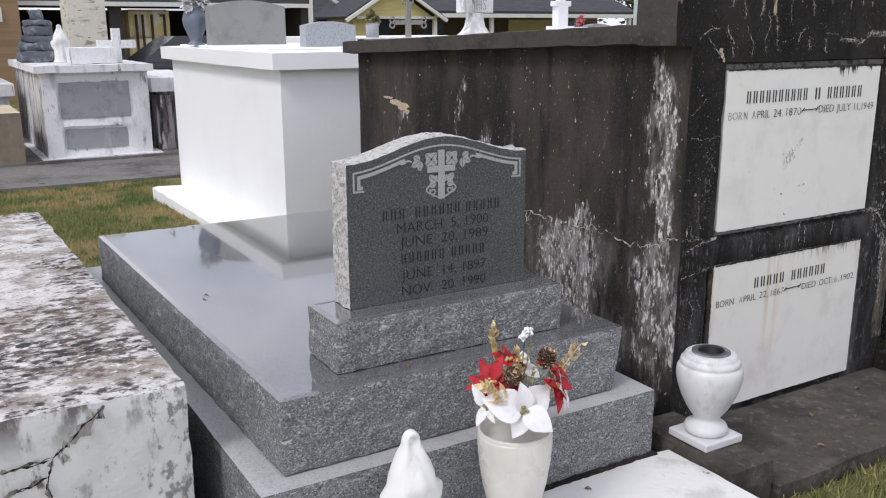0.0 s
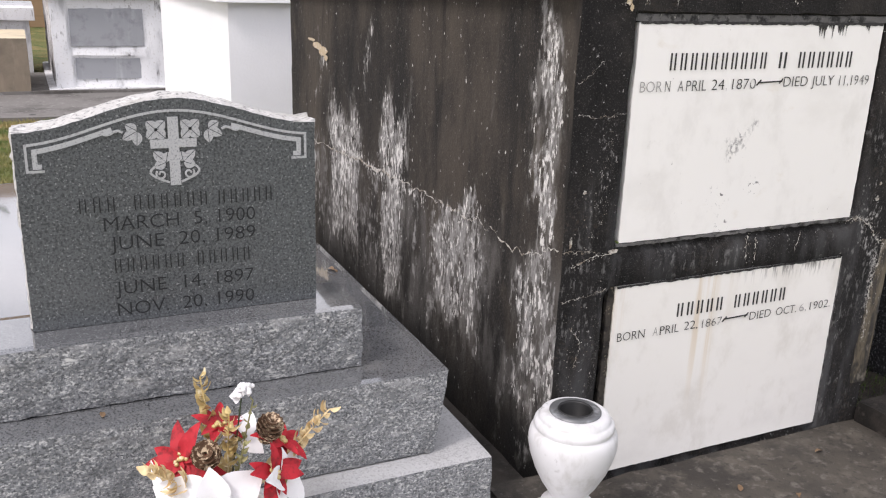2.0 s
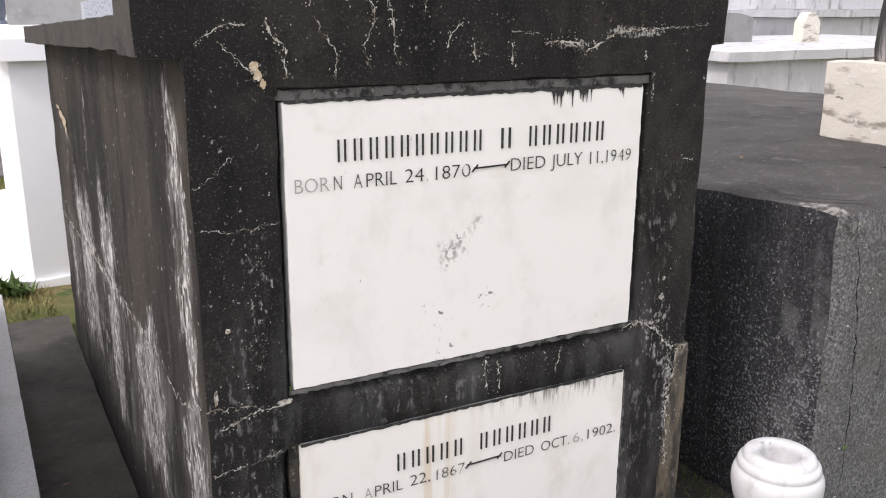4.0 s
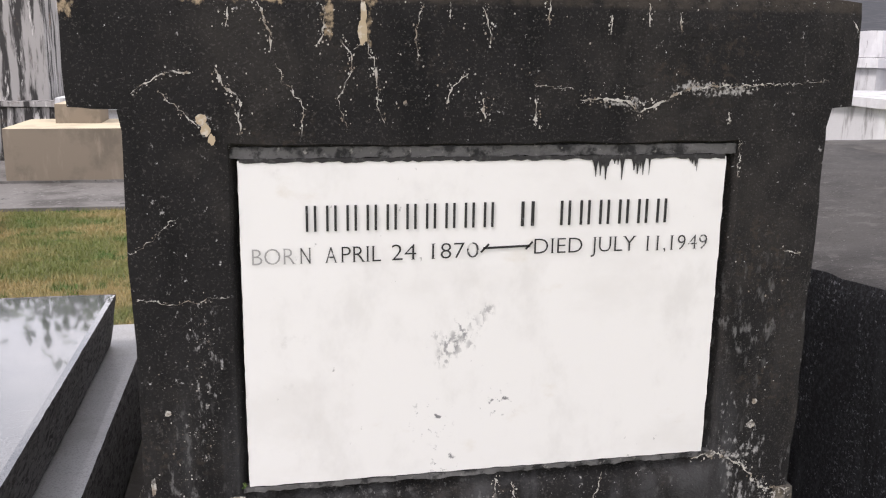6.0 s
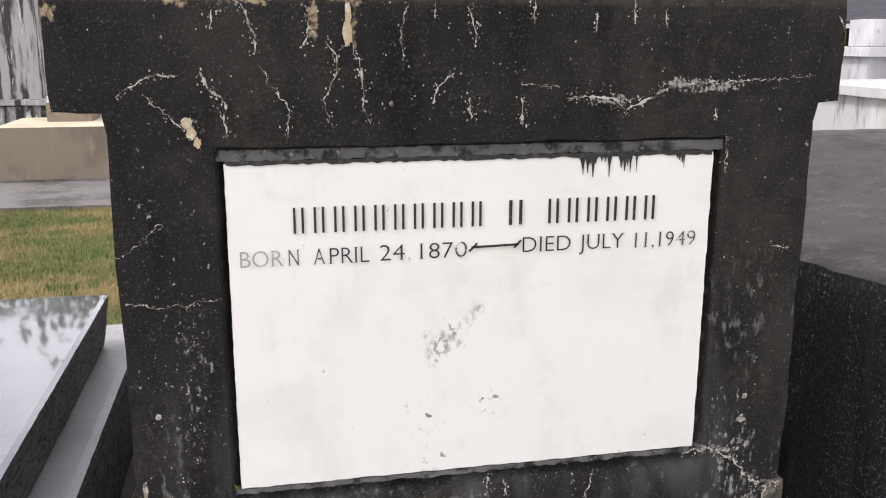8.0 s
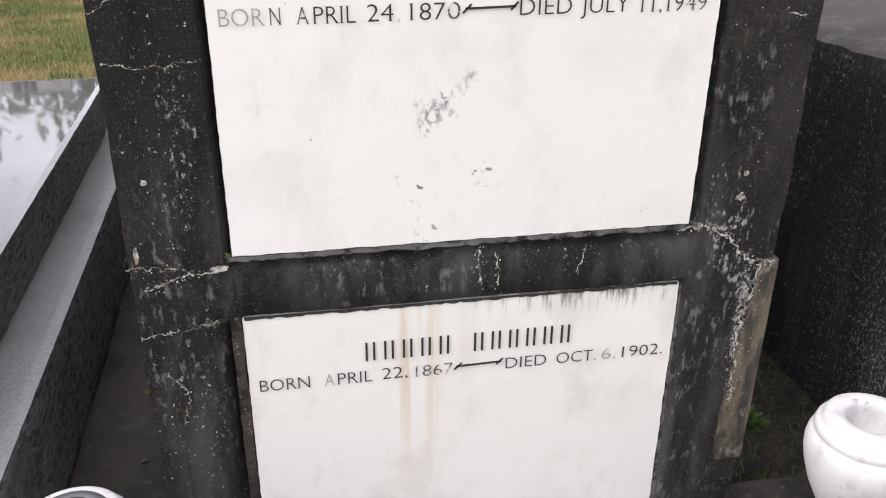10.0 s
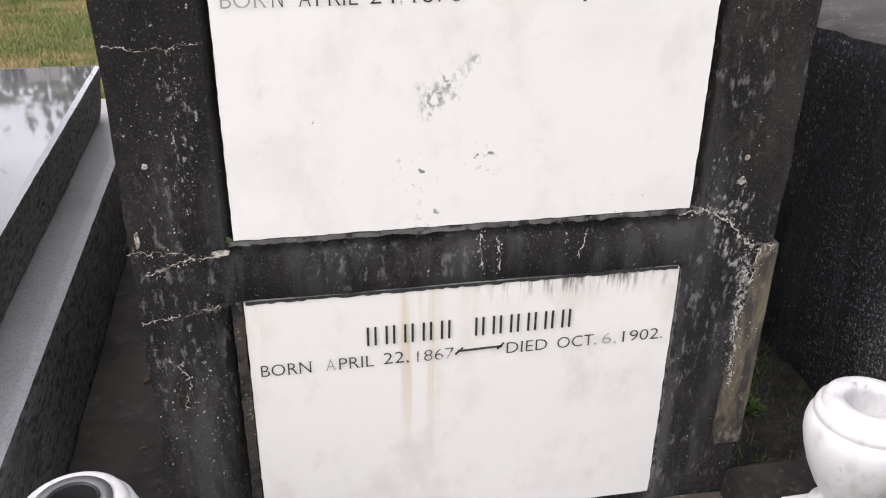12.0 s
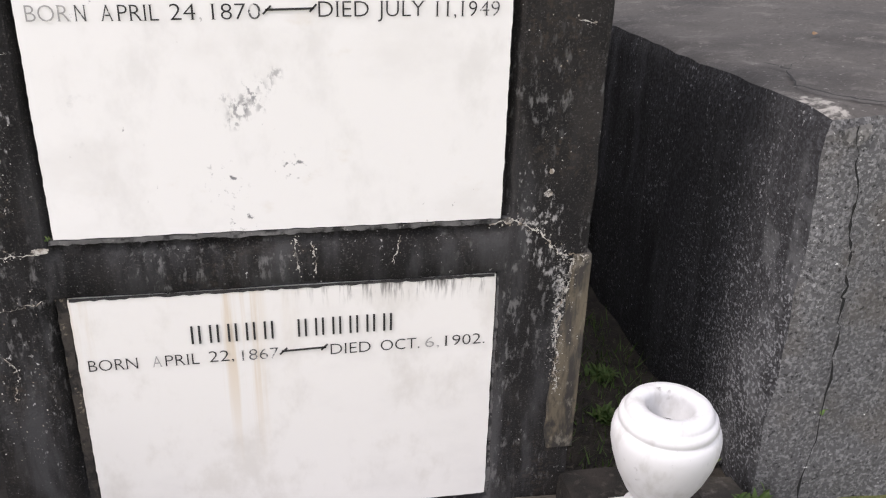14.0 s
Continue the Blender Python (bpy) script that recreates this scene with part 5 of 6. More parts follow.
# ---- dark pebbled tomb with a peeling white block on it ----
dtomb = thing("pebbled_tomb", "dark pebble-dashed concrete tomb with a weathered grey top", "tomb", (5.3, 3.9, 0.0))


def sag(v):
    v = Vector(v)
    k = max(0.0, min(1.0, v.z))
    v.z += (0.025 * math.sin((v.x - 4.05) * 0.9) - 0.045 * max(0.0, v.y - 2.165) * max(0.0, 1 - (v.x - 4.05))) * k
    return v


# The front's light and the sides' shade come from two pebbled tones.
part("body", slab((4.045, 2.163, 0.0), (5.725, 5.6, 1.057), 0.05, 0.03, 0.010, 9, 14.0, front_mat=1, top_mat=2, side_mat=0, shape_fn=sag), [SPECKLED, SPECKLED_LIT, DARK_TOP], dtomb, "pebbled walls, sides in a shade-darkened tone")
for i, (a, b) in enumerate([((4.098, 1.035), (4.147, 0.761)), ((4.147, 0.761), (4.166, 0.568)), ((4.166, 0.568), (4.163, 0.10))]):
    part("crack", jagged(a, b, 14, 0.010, 520 + i, 0.010, 2.153), CRACK, dtomb, "dark upright crack")


def flat_crack(pts, w, z, seed):
    r = random.Random(seed)
    verts, faces = [], []
    dense = []
    for (xa, ya), (xb, yb) in zip(pts, pts[1:]):
        for i in range(6):
            t = i / 6
            dense.append((xa + (xb - xa) * t + r.uniform(-0.008, 0.008), ya + (yb - ya) * t + r.uniform(-0.008, 0.008)))
    for i, (x, y) in enumerate(dense):
        ww = w * r.uniform(0.3, 1.0)
        zz = sag((x, y, z)).z
        verts += [(x - ww, y - ww * 0.5, zz), (x + ww, y + ww * 0.5, zz)]
        if i:
            faces.append((2 * i - 2, 2 * i - 1, 2 * i + 1, 2 * i))
    return verts, faces


part("crack", flat_crack([(4.20, 2.19), (4.125, 2.27), (4.095, 2.39), (4.17, 2.55), (4.155, 2.64)], 0.005, 1.066, 3), CRACK, dtomb, "dark crack across the top")
part("crack", flat_crack([(4.17, 2.55), (4.30, 2.68), (4.62, 2.80)], 0.003, 1.066, 4), CRACK, dtomb, "dark crack across the top")
part("chip", blob((4.105, 1.018), 0.034, 0.026, 2.158, 71), PALE_BREAK, dtomb, "broken pale corner")
nt = thing("pebbled_tomb", "low dark concrete tomb with a smooth dark top", "tomb", (6.6, 4.2, 0.0))
part("body", slab((5.75, 2.3, 0.0), (6.6, 5.6, 1.070), 0.08, 0.02, 0.008, 7, 15.0, top_mat=1), [SPECKLED, WET_CONC], nt)
peel = thing("stone_pedestal", "peeling whitewashed stone pedestal with brown stains", "pedestal", (5.36, 2.8, 1.06))
part("base", slab((5.07, 2.50, 1.05), (5.65, 3.085, 1.375), 0.05, 0.012, 0.007, 10, 17.0), PEELING, peel, "flaking white base block")
part("shaft", slab((5.14, 2.60, 1.37), (5.58, 2.93, 2.5), 0.06, 0.012, 0.010, 8, 18.0), STREAKED, peel, "stained upper shaft")


# ---- vases, pot with flowers, statue ----
def marble_vase(x, y, z, scale, tall, cup, label, foot=0.084):
    v = thing("vase", label, "vase", (x, y, z), "marble vases before the tomb")
    s = scale
    part("foot", box_bm((x - foot, y - foot, z), (x + foot, y + foot, z + 0.030 * tall), 0.004), VASE_MARBLE, v, "square marble foot")
    prof = [(0.070, 0.030), (0.079, 0.038), (0.081, 0.050), (0.076, 0.064), (0.060, 0.073), (0.050, 0.082), (0.048, 0.092), (0.056, 0.104), (0.078, 0.138), (0.100, 0.184), (0.114, 0.226), (0.121, 0.258), (0.122, 0.280), (0.119, 0.298), (0.113, 0.308), (0.109, 0.311), (0.109, 0.315),
            (0.111, 0.319), (0.108, 0.330), (0.102, 0.336), (0.099, 0.337), (0.098, 0.342), (0.093, 0.352), (0.086, 0.357), (0.074, 0.358), (0.060, 0.357), (0.055, 0.352), (0.053, 0.34), (0.049, 0.24), (0.0, 0.235)]
    smooth(part("bowl", lathe([(r * s, h * tall) for r, h in prof], (x, y, z), 56), VASE_MARBLE, v, "rounded white marble bowl"))
    if not cup:
        # A dark hollowed disc closes the open bowl a little below its rim.
        smooth(part("dirt", lathe([(0.050 * s, 0.285 * tall), (0.030 * s, 0.275 * tall), (0.0, 0.262 * tall)], (x, y, z), 24), SOIL, v, "dark disc in the opening"))
    if cup:
        smooth(part("collar", lathe([(0.070 * s, 0.356 * tall), (0.070 * s, 0.362 * tall), (0.046 * s, 0.364 * tall), (0.045 * s, 0.350 * tall)], (x, y, z), 40), STEEL, v, "grey metal collar"))
        smooth(part("cup", lathe([(0.048 * s, 0.364 * tall), (0.046 * s, 0.368 * tall), (0.043 * s, 0.362 * tall), (0.040 * s, 0.27 * tall), (0.0, 0.262 * tall)], (x, y, z), 40), BLACK_CUP, v, "black flower cup"))
    return v


step_v = structure("step", slab((2.171, 1.755, -0.02), (2.362, 2.20, 0.222), 0.04, 0.012, 0.005, 12, 19.0), APRON, "small brown concrete step under a vase", "step")
marble_vase(2.283, 1.975, 0.223, 0.875, 0.85, True, "white marble cemetery vase with a black cup, empty")
structure("step_2", slab((3.57, 1.86, -0.02), (3.87, 2.222, 0.200), 0.04, 0.012, 0.005, 12, 20.0), MUDDY, "low dark concrete step beside the tomb", "step")
marble_vase(3.709, 1.998, 0.201, 0.90, 0.91, False, "white marble cemetery vase with a stained open top, empty")

PX, PY, PZ = 1.443, 1.886, 0.199
pot = thing("flower_pot", "cream glazed ceramic flower pot on the white paving", "pot", (PX, PY, PZ))
smooth(part("pot", lathe([(0.0, 0.0), (0.050, 0.0), (0.054, 0.008), (0.064, 0.05), (0.078, 0.10), (0.090, 0.155), (0.098, 0.21), (0.102, 0.255), (0.102, 0.285), (0.101, 0.294), (0.094, 0.294), (0.092, 0.28), (0.090, 0.25), (0.0, 0.245)], (PX, PY, PZ), 56), CERAMIC, pot, "tapering cream pot body"))
smooth(part("rim", lathe([(0.101, 0.294), (0.1005, 0.301), (0.0975, 0.305), (0.094, 0.302), (0.0935, 0.294)], (PX, PY, PZ), 56), CERAMIC, pot, "rounded cream rim"))
bouquet = thing("bouquet", "artificial red and white poinsettias with pine cones and gilded sprigs", "bouquet", (PX, PY, PZ + 0.25))
rf = random.Random(5)


def petal(length, width, cup=0.18):
    """A pointed petal along +x, drooping at its tip, with a folded midrib."""
    verts, faces, n = [], [], 8
    for i in range(n + 1):
        t = i / n
        w = width * math.sin(math.pi * min(1.0, t ** 0.72)) ** 0.9 * 0.5 + 0.0008
        z = cup * length * (t - t * t * 1.5)
        for s in (-1, -0.5, 0, 0.5, 1):
            verts.append((t * length, s * w, z + abs(s) * w * 0.25 + length * 0.016 * math.sin(14 * t + 3 * s)))
    for i in range(n):
        for j in range(4):
            k = i * 5 + j
            faces.append((k, k + 1, k + 6, k + 5))
    return verts, faces


def put(shape, m):
    return [tuple(m @ Vector(v)) for v in shape[0]], shape[1]


def poinsettia(center, facing, size, mats, count, heart, wide=0.56, turn=0.0):
    frame_m = Matrix.Translation(center) @ Vector(facing).to_track_quat("Z", "Y").to_matrix().to_4x4()
    head = None
    for k in range(count):
        big = k % 2 == 0
        length = size * (1.0 if big else 0.72) * rf.uniform(0.88, 1.1)
        m = frame_m @ pose(0, 0, 0.004 * (k % 3), rf.uniform(-14, 14), rf.uniform(-24, 6), turn + 360 * k / count + rf.uniform(-12, 12))
        p = smooth(part("petal", put(petal(length, length * wide), m), mats, head or bouquet))
    beads = []
    for k in range(9):
        a, r = rf.uniform(0, 6.28), rf.uniform(0.0, 0.012)
        bm = bmesh.new()
        bmesh.ops.create_icosphere(bm, subdivisions=1, radius=0.005, matrix=frame_m @ Matrix.Translation((r * math.cos(a), r * math.sin(a), 0.012)))
        beads.append(([tuple(v.co) for v in bm.verts], [tuple(v.index for v in f.verts) for f in bm.faces]))
        bm.free()
    part("flower_heart", joined(beads), heart, bouquet, "cluster of small beads")


def pine_cone(center, axis, size):
    m = Matrix.Translation(center) @ Vector(axis).to_track_quat("Z", "Y").to_matrix().to_4x4()
    out = []
    for ring in range(7):
        t = ring / 6
        r0 = size * (0.30 + 0.75 * math.sin(math.pi * (0.15 + 0.75 * t)))
        n = 11
        for k in range(n):
            a = 2 * math.pi * (k + 0.5 * (ring % 2)) / n
            loc = m @ Matrix.Translation((0, 0, (t - 0.5) * size * 1.8)) @ Matrix.Rotation(a, 4, "Z") @ Matrix.Rotation(-0.5, 4, "Y")
            w = size * 0.26
            v = [(r0 * 0.2, -w * 0.4, 0), (r0 * 0.9, -w, 0.0), (r0 * 1.08, 0, size * 0.12), (r0 * 0.9, w, 0), (r0 * 0.2, w * 0.4, 0), (r0 * 0.8, 0, -size * 0.12)]
            out.append(([tuple(loc @ Vector(q)) for q in v], [(0, 1, 2), (0, 2, 3), (0, 3, 4), (1, 5, 2), (2, 5, 3), (0, 5, 1), (4, 3, 5)]))
    part("pine_cone", joined(out), CONE, bouquet, "small brown pine cone")


def sprig(start, end, n, mat, seed, size=0.010):
    r = random.Random(seed)
    a, b = Vector(start), Vector(end)
    out = []
    along = (b - a).to_track_quat("X", "Z").to_matrix().to_4x4()
    for i in range(n):
        t = 0.35 + 0.65 * i / (n - 1)
        m = Matrix.Translation(a.lerp(b, t)) @ along @ pose(0, 0, 0, r.uniform(0, 360), 0, 0) @ pose(0, 0, 0, 0, r.uniform(-75, -40), 0)
        k = size * r.uniform(0.8, 1.2) * (1.15 - 0.5 * t)
        out.append(put(petal(k * 2.4, k * 1.5, 0.3), m))
    d = (b - a).normalized()
    side = d.cross(Vector((0.3, 1, 0.2))).normalized() * 0.0015
    up = d.cross(side).normalized() * 0.0015
    vs = [tuple(q) for p in (a, b) for q in (p + side, p + up, p - side, p - up)]
    out.append((vs, [(0, 1, 5, 4), (1, 2, 6, 5), (2, 3, 7, 6), (3, 0, 4, 7)]))
    part("sprig", joined(out), mat, bouquet, "leafy gilded sprig")


RZ = PZ + 0.30
poinsettia((1.405, 1.803, 0.588), (-0.16, -0.85, 0.42), 0.104, WHITE_PETAL, 5, TWIG, 0.78, 20)
poinsettia((1.372, 1.895, 0.640), (-0.50, -0.55, 0.65), 0.084, RED, 11, GOLD, 0.40)
poinsettia((1.512, 1.805, 0.632), (0.45, -0.70, 0.55), 0.064, RED, 9, GOLD, 0.46)
poinsettia((1.525, 1.815, 0.612), (0.75, -0.50, 0.30), 0.080, WHITE_PETAL, 5, TWIG, 0.6)
poinsettia((1.442, 1.930, 0.678), (0.05, -0.45, 0.85), 0.056, RED, 9, GOLD, 0.38)
poinsettia((1.545, 1.870, 0.655), (0.40, -0.40, 0.80), 0.064, RED, 10, GOLD, 0.38)
poinsettia((1.345, 1.870, 0.595), (-0.80, -0.50, 0.10), 0.066, WHITE_PETAL, 6, TWIG, 0.42)
poinsettia((1.482, 1.915, 0.655), (0.10, -0.75, 0.60), 0.055, WHITE_PETAL, 3, TWIG, 0.7, 60)
for dx, dz in ((-0.008, -0.004), (0.008, 0.004), (0.001, 0.008)):
    poinsettia((1.483 + dx, 1.902, 0.752 + dz), (dx * 40, -0.60, 0.70), 0.013, WHITE_PETAL, 8, WHITE_PETAL, 0.9)
pine_cone((1.407, 1.852, 0.664), (-0.2, -0.7, 0.7), 0.030)
pine_cone((1.522, 1.862, 0.688), (0.2, -0.4, 0.9), 0.029)
sprig((PX, PY, RZ), (1.420, 1.970, 0.768), 46, GOLD, 1, 0.013)
sprig((PX, PY, RZ), (1.456, 1.890, 0.722), 30, GOLD, 6, 0.013)
sprig((PX, PY, RZ), (1.483, 1.902, 0.748), 3, STEM, 2, 0.003)
sprig((PX, PY, RZ), (1.640, 1.860, 0.712), 34, CREAM, 3, 0.014)
sprig((PX, PY, RZ), (1.505, 1.905, 0.735), 12, TWIG, 4, 0.006)
sprig((PX, PY, RZ), (1.475, 1.850, 0.680), 16, TWIG, 7, 0.008)
sprig((1.400, 1.830, 0.600), (1.300, 1.830, 0.672), 20, CREAM, 5, 0.015)


def statue_mesh(x, y, z, h, seg=36):
    """A veiled standing figure as one plain shape."""
    prof = [(0.0, 0.0), (0.215, 0.0), (0.22, 0.03), (0.20, 0.05), (0.185, 0.10), (0.175, 0.22), (0.178, 0.34), (0.186, 0.44), (0.196, 0.50), (0.196, 0.55), (0.188, 0.60), (0.176, 0.67), (0.148, 0.75), (0.118, 0.81), (0.098, 0.85), (0.078, 0.885), (0.072, 0.915), (0.066, 0.945), (0.052, 0.972), (0.030, 0.992), (0.0, 1.0)]
    verts, faces = [], []
    for r, t in prof:
        for k in range(seg):
            a = 2 * math.pi * k / seg
            fold = 1 + 0.16 * math.sin(a * 8 + t * 4) * max(0.0, 0.66 - t) + 0.07 * math.sin(a * 3 + 0.6) * max(0.0, 0.8 - t)
            sx, sy = (0.97, 0.78) if t < 0.76 else (0.92, 1.0)
            px, py = r * fold * sx * math.cos(a), r * fold * sy * math.sin(a)
            front = max(0.0, -math.sin(a)) ** 3
            if 0.50 < t < 0.70:
                py -= 0.05 * front
            if 0.36 < t < 0.60:
                px += 0.05 * math.copysign(abs(math.cos(a)) ** 4, math.cos(a))
                py += 0.05 * front
            if 0.79 < t < 0.95:
                py += 0.05 * max(0.0, -math.sin(a)) ** 6
            fold_in = math.exp(-((a - 1.5 * math.pi) / 0.5) ** 2)
            if 0.10 < t < 0.79:
                py += 0.034 * fold_in - 0.030 * math.exp(-((a - 1.5 * math.pi) / 0.22) ** 2)
            for side in (-0.75, 0.75):
                py -= 0.040 * math.exp(-((a - 1.5 * math.pi - side) / 0.22) ** 2) * math.exp(-((t - 0.52) / 0.10) ** 2)
            verts.append((x + h * px, y + h * py, z + h * t))
    for i in range(len(prof) - 1):
        for k in range(seg):
            k2 = (k + 1) % seg
            faces.append((i * seg + k, i * seg + k2, (i + 1) * seg + k2, (i + 1) * seg + k))
    return verts, faces


tagged(smooth(part("statue", statue_mesh(1.130, 1.900, 0.199, 0.367), STATUE)), "small white plaster statue of a veiled standing figure", "statue")


# ---- fallen leaves and tufts ----
def dry_leaf(x, y, z, size, turn, label="small curled dry brown leaf"):
    m = pose(x, y, z + size * 0.12, 12, -14, turn)
    lf = put(petal(size, size * 0.5, 0.35), m)
    return tagged(part("leaf", lf, DRY_LEAF), label, "leaf", "fallen leaves")


rl = random.Random(77)
for x, y, z, size in ((1.955, 2.86, 0.632, 0.030), (1.97, 2.82, 0.632, 0.024), (1.25, 2.13, 0.632, 0.02), (0.95, 3.1, 0.632, 0.028), (2.24, 2.9, 0.119, 0.030), (2.20, 3.4, 0.119, 0.026), (2.28, 2.62, 0.119, 0.024), (2.15, 2.5, 0.119, 0.028),
                      (2.9, 2.02, 0.131, 0.03), (3.05, 1.95, 0.131, 0.026), (3.3, 2.10, 0.131, 0.03), (2.72, 1.86, 0.131, 0.024), (3.42, 1.9, 0.131, 0.028),
                      (0.74, 2.5, 0.086, 0.03), (0.75, 2.9, 0.086, 0.028), (0.74, 3.4, 0.086, 0.03), (0.75, 4.2, 0.086, 0.026), (1.75, 1.95, 0.199, 0.022), (1.9, 1.7, 0.199, 0.026), (4.7, 2.5, 1.06, 0.03), (4.45, 2.9, 1.055, 0.026)):
    dry_leaf(x, y, z, size, rl.uniform(0, 360))


def weed_tuft(x, y, z, n, h, seed, label):
    r = random.Random(seed)
    out = []
    for _ in range(n):
        m = Matrix.Translation((x + r.gauss(0, h * 0.35), y + r.gauss(0, h * 0.35), z)) @ pose(0, 0, 0, 0, r.uniform(-85, -25), r.uniform(0, 360))
        out.append(put(petal(h * r.uniform(0.5, 1.1), h * 0.28, 0.3), m))
    return tagged(part("weed", joined(out), WEED), label, "weed", "weeds by the tombs")


weed_tuft(2.12, 5.72, 0.08, 60, 0.10, 1, "leafy green weed by the white tomb's footing")
weed_tuft(2.20, 5.66, 0.08, 40, 0.08, 2, "leafy green weed by the white tomb's footing")
weed_tuft(3.82, 2.55, 0.08, 110, 0.04, 3, "low green weed in the damp strip")
weed_tuft(3.88, 2.75, 0.08, 110, 0.04, 4, "low green weed in the damp strip")
weed_tuft(3.98, 2.32, 0.08, 90, 0.045, 5, "low green weed at the foot of the pebbled tomb")
weed_tuft(4.02, 2.10, 0.12, 90, 0.045, 6, "low green weed at the foot of the pebbled tomb")
weed_tuft(4.18, 2.16, 0.34, 8, 0.03, 7, "tiny green weed growing from a crack")
weed_tuft(2.55, 2.226, 0.842, 5, 0.010, 8, "tiny green weed in the joint under a tablet")



# ---- clean white tomb beyond the grass ----
wt = thing("white_tomb", "freshly painted white box tomb with a flat cap", "tomb", (3.0, 7.4, 0.0))
part("footing", slab((1.99, 5.77, -0.02), (3.65, 8.55, 0.115), 0.06, 0.01, 0.010, 14, 22.0), FRESH_WHITE, wt, "white footing with ragged edge")
part("body", slab((2.280, 5.80, 0.05), (3.70, 8.62, 1.29), 0.12, 0.008, 0.002, 5, 23.0), FRESH_WHITE, wt, "smooth white walls")
part("cap", slab((2.200, 5.72, 1.285), (3.78, 8.70, 1.400), 0.12, 0.008, 0.002, 5, 24.0), FRESH_WHITE, wt, "white flat cap")
part("cap_step", slab((2.36, 6.4, 1.400), (3.6, 8.6, 1.418), 0.12, 0.006, 0.002, 5, 25.0), FRESH_WHITE, wt, "low white upper step")


def gravestone(x0, x1, y, z0, z1, depth, rise, mat, label):
    g = thing("gravestone", label, "gravestone", ((x0 + x1) / 2, y, z0), "gravestones on tombs")
    n = 20
    ring = [(x0, z0), (x1, z0)] + [(x1 + (x0 - x1) * i / n, z1 - rise + rise * math.sin(math.pi * i / n)) for i in range(n + 1)]
    verts = [(x, y, z) for x, z in ring] + [(x, y + depth, z) for x, z in ring]
    k = len(ring)
    faces = [tuple(range(k)), tuple(range(2 * k - 1, k - 1, -1))] + [(i, i + k, (i + 1) % k + k, (i + 1) % k) for i in range(k)]
    bm = bmesh.new()
    vs = [bm.verts.new(v) for v in verts]
    for f in faces:
        bm.faces.new([vs[i] for i in f])
    bmesh.ops.bevel(bm, geom=[e for e in bm.edges if e.calc_face_angle(0) > 0.6], offset=0.008, segments=2, affect="EDGES")
    part("tablet", bm, mat, g)
    return g


gravestone(2.41, 3.08, 7.75, 1.418, 1.79, 0.14, 0.05, GREY_STONE, "plain matt grey headstone with a gently arched top")
gravestone(2.76, 3.17, 6.5, 1.418, 1.605, 0.12, 0.03, LIGHT_STONE, "pale grey granite headstone with worn lettering")
bv = thing("vase", "slate-blue vase with white flowers on the white tomb", "vase", (2.36, 8.05, 1.418))
smooth(part("vase", lathe([(0.0, 0.0), (0.075, 0.0), (0.07, 0.012), (0.045, 0.03), (0.055, 0.06), (0.095, 0.15), (0.105, 0.21), (0.09, 0.27), (0.062, 0.30), (0.075, 0.32), (0.06, 0.32), (0.05, 0.28), (0.0, 0.27)], (2.36, 8.05, 1.418), 32), VASE_BLUE, bv))
fl = thing("bouquet", "white artificial chrysanthemums in a blue vase", "bouquet", (2.36, 8.05, 1.69))


def puff(center, radius, n, mat, parent, seed, name="blossom"):
    r = random.Random(seed)
    out = []
    for _ in range(n):
        d = Vector((r.gauss(0, 1), r.gauss(0, 1), r.gauss(0, 1))).normalized()
        m = Matrix.Translation(center) @ d.to_track_quat("X", "Z").to_matrix().to_4x4()
        out.append(put(petal(radius * r.uniform(0.7, 1.1), radius * 0.6), m))
    return part(name, joined(out), mat, parent)


for i, c in enumerate([(2.30, 8.00, 1.76), (2.39, 8.03, 1.78), (2.34, 8.08, 1.81), (2.44, 8.08, 1.77)]):
    puff(c, 0.085, 70, WHITE_PETAL, fl, 40 + i)

# ---- whitewashed tomb with two grey panels, across the path ----
pt = thing("panel_tomb", "weathered whitewashed tomb with two grey painted panels", "tomb", (2.2, 13.0, 0.0))
part("footing", slab((1.39, 11.42, 0.0), (2.80, 14.4, 0.06), 0.12, 0.01, 0.008, 8, 26.0), OLD_WHITE, pt, "white footing")
part("body", slab((1.47, 11.54, 0.05), (2.70, 14.3, 1.06), 0.08, 0.012, 0.008, 6, 27.0, front_cuts=((1.66, 2.48, 0.51, 1.00), (1.69, 2.46, 0.14, 0.42)), cut_depth=0.04, left_mat=1), [OLD_WHITE, STREAKED_PALE], pt, "stained whitewashed walls")
part("cap", slab((1.40, 11.45, 1.055), (2.76, 14.4, 1.145), 0.08, 0.012, 0.006, 6, 28.0), OLD_WHITE, pt, "white cap slab")
part("panel", slab((1.67, 11.562, 0.52), (2.47, 11.59, 0.99), 0.1, 0.004, 0.002, 6, 29.0), PANEL_GREY, pt, "grey painted panel")
part("panel", slab((1.70, 11.562, 0.15), (2.45, 11.59, 0.41), 0.1, 0.004, 0.002, 6, 30.0), PANEL_GREY, pt, "grey painted panel")
wb = thing("stone_block", "cracked white block on the tomb's cap", "block", (2.3, 12.0, 1.175))
part("block", slab((1.86, 11.65, 1.146), (2.38, 12.1, 1.34), 0.05, 0.01, 0.008, 10, 31.0), OLD_WHITE, wb)


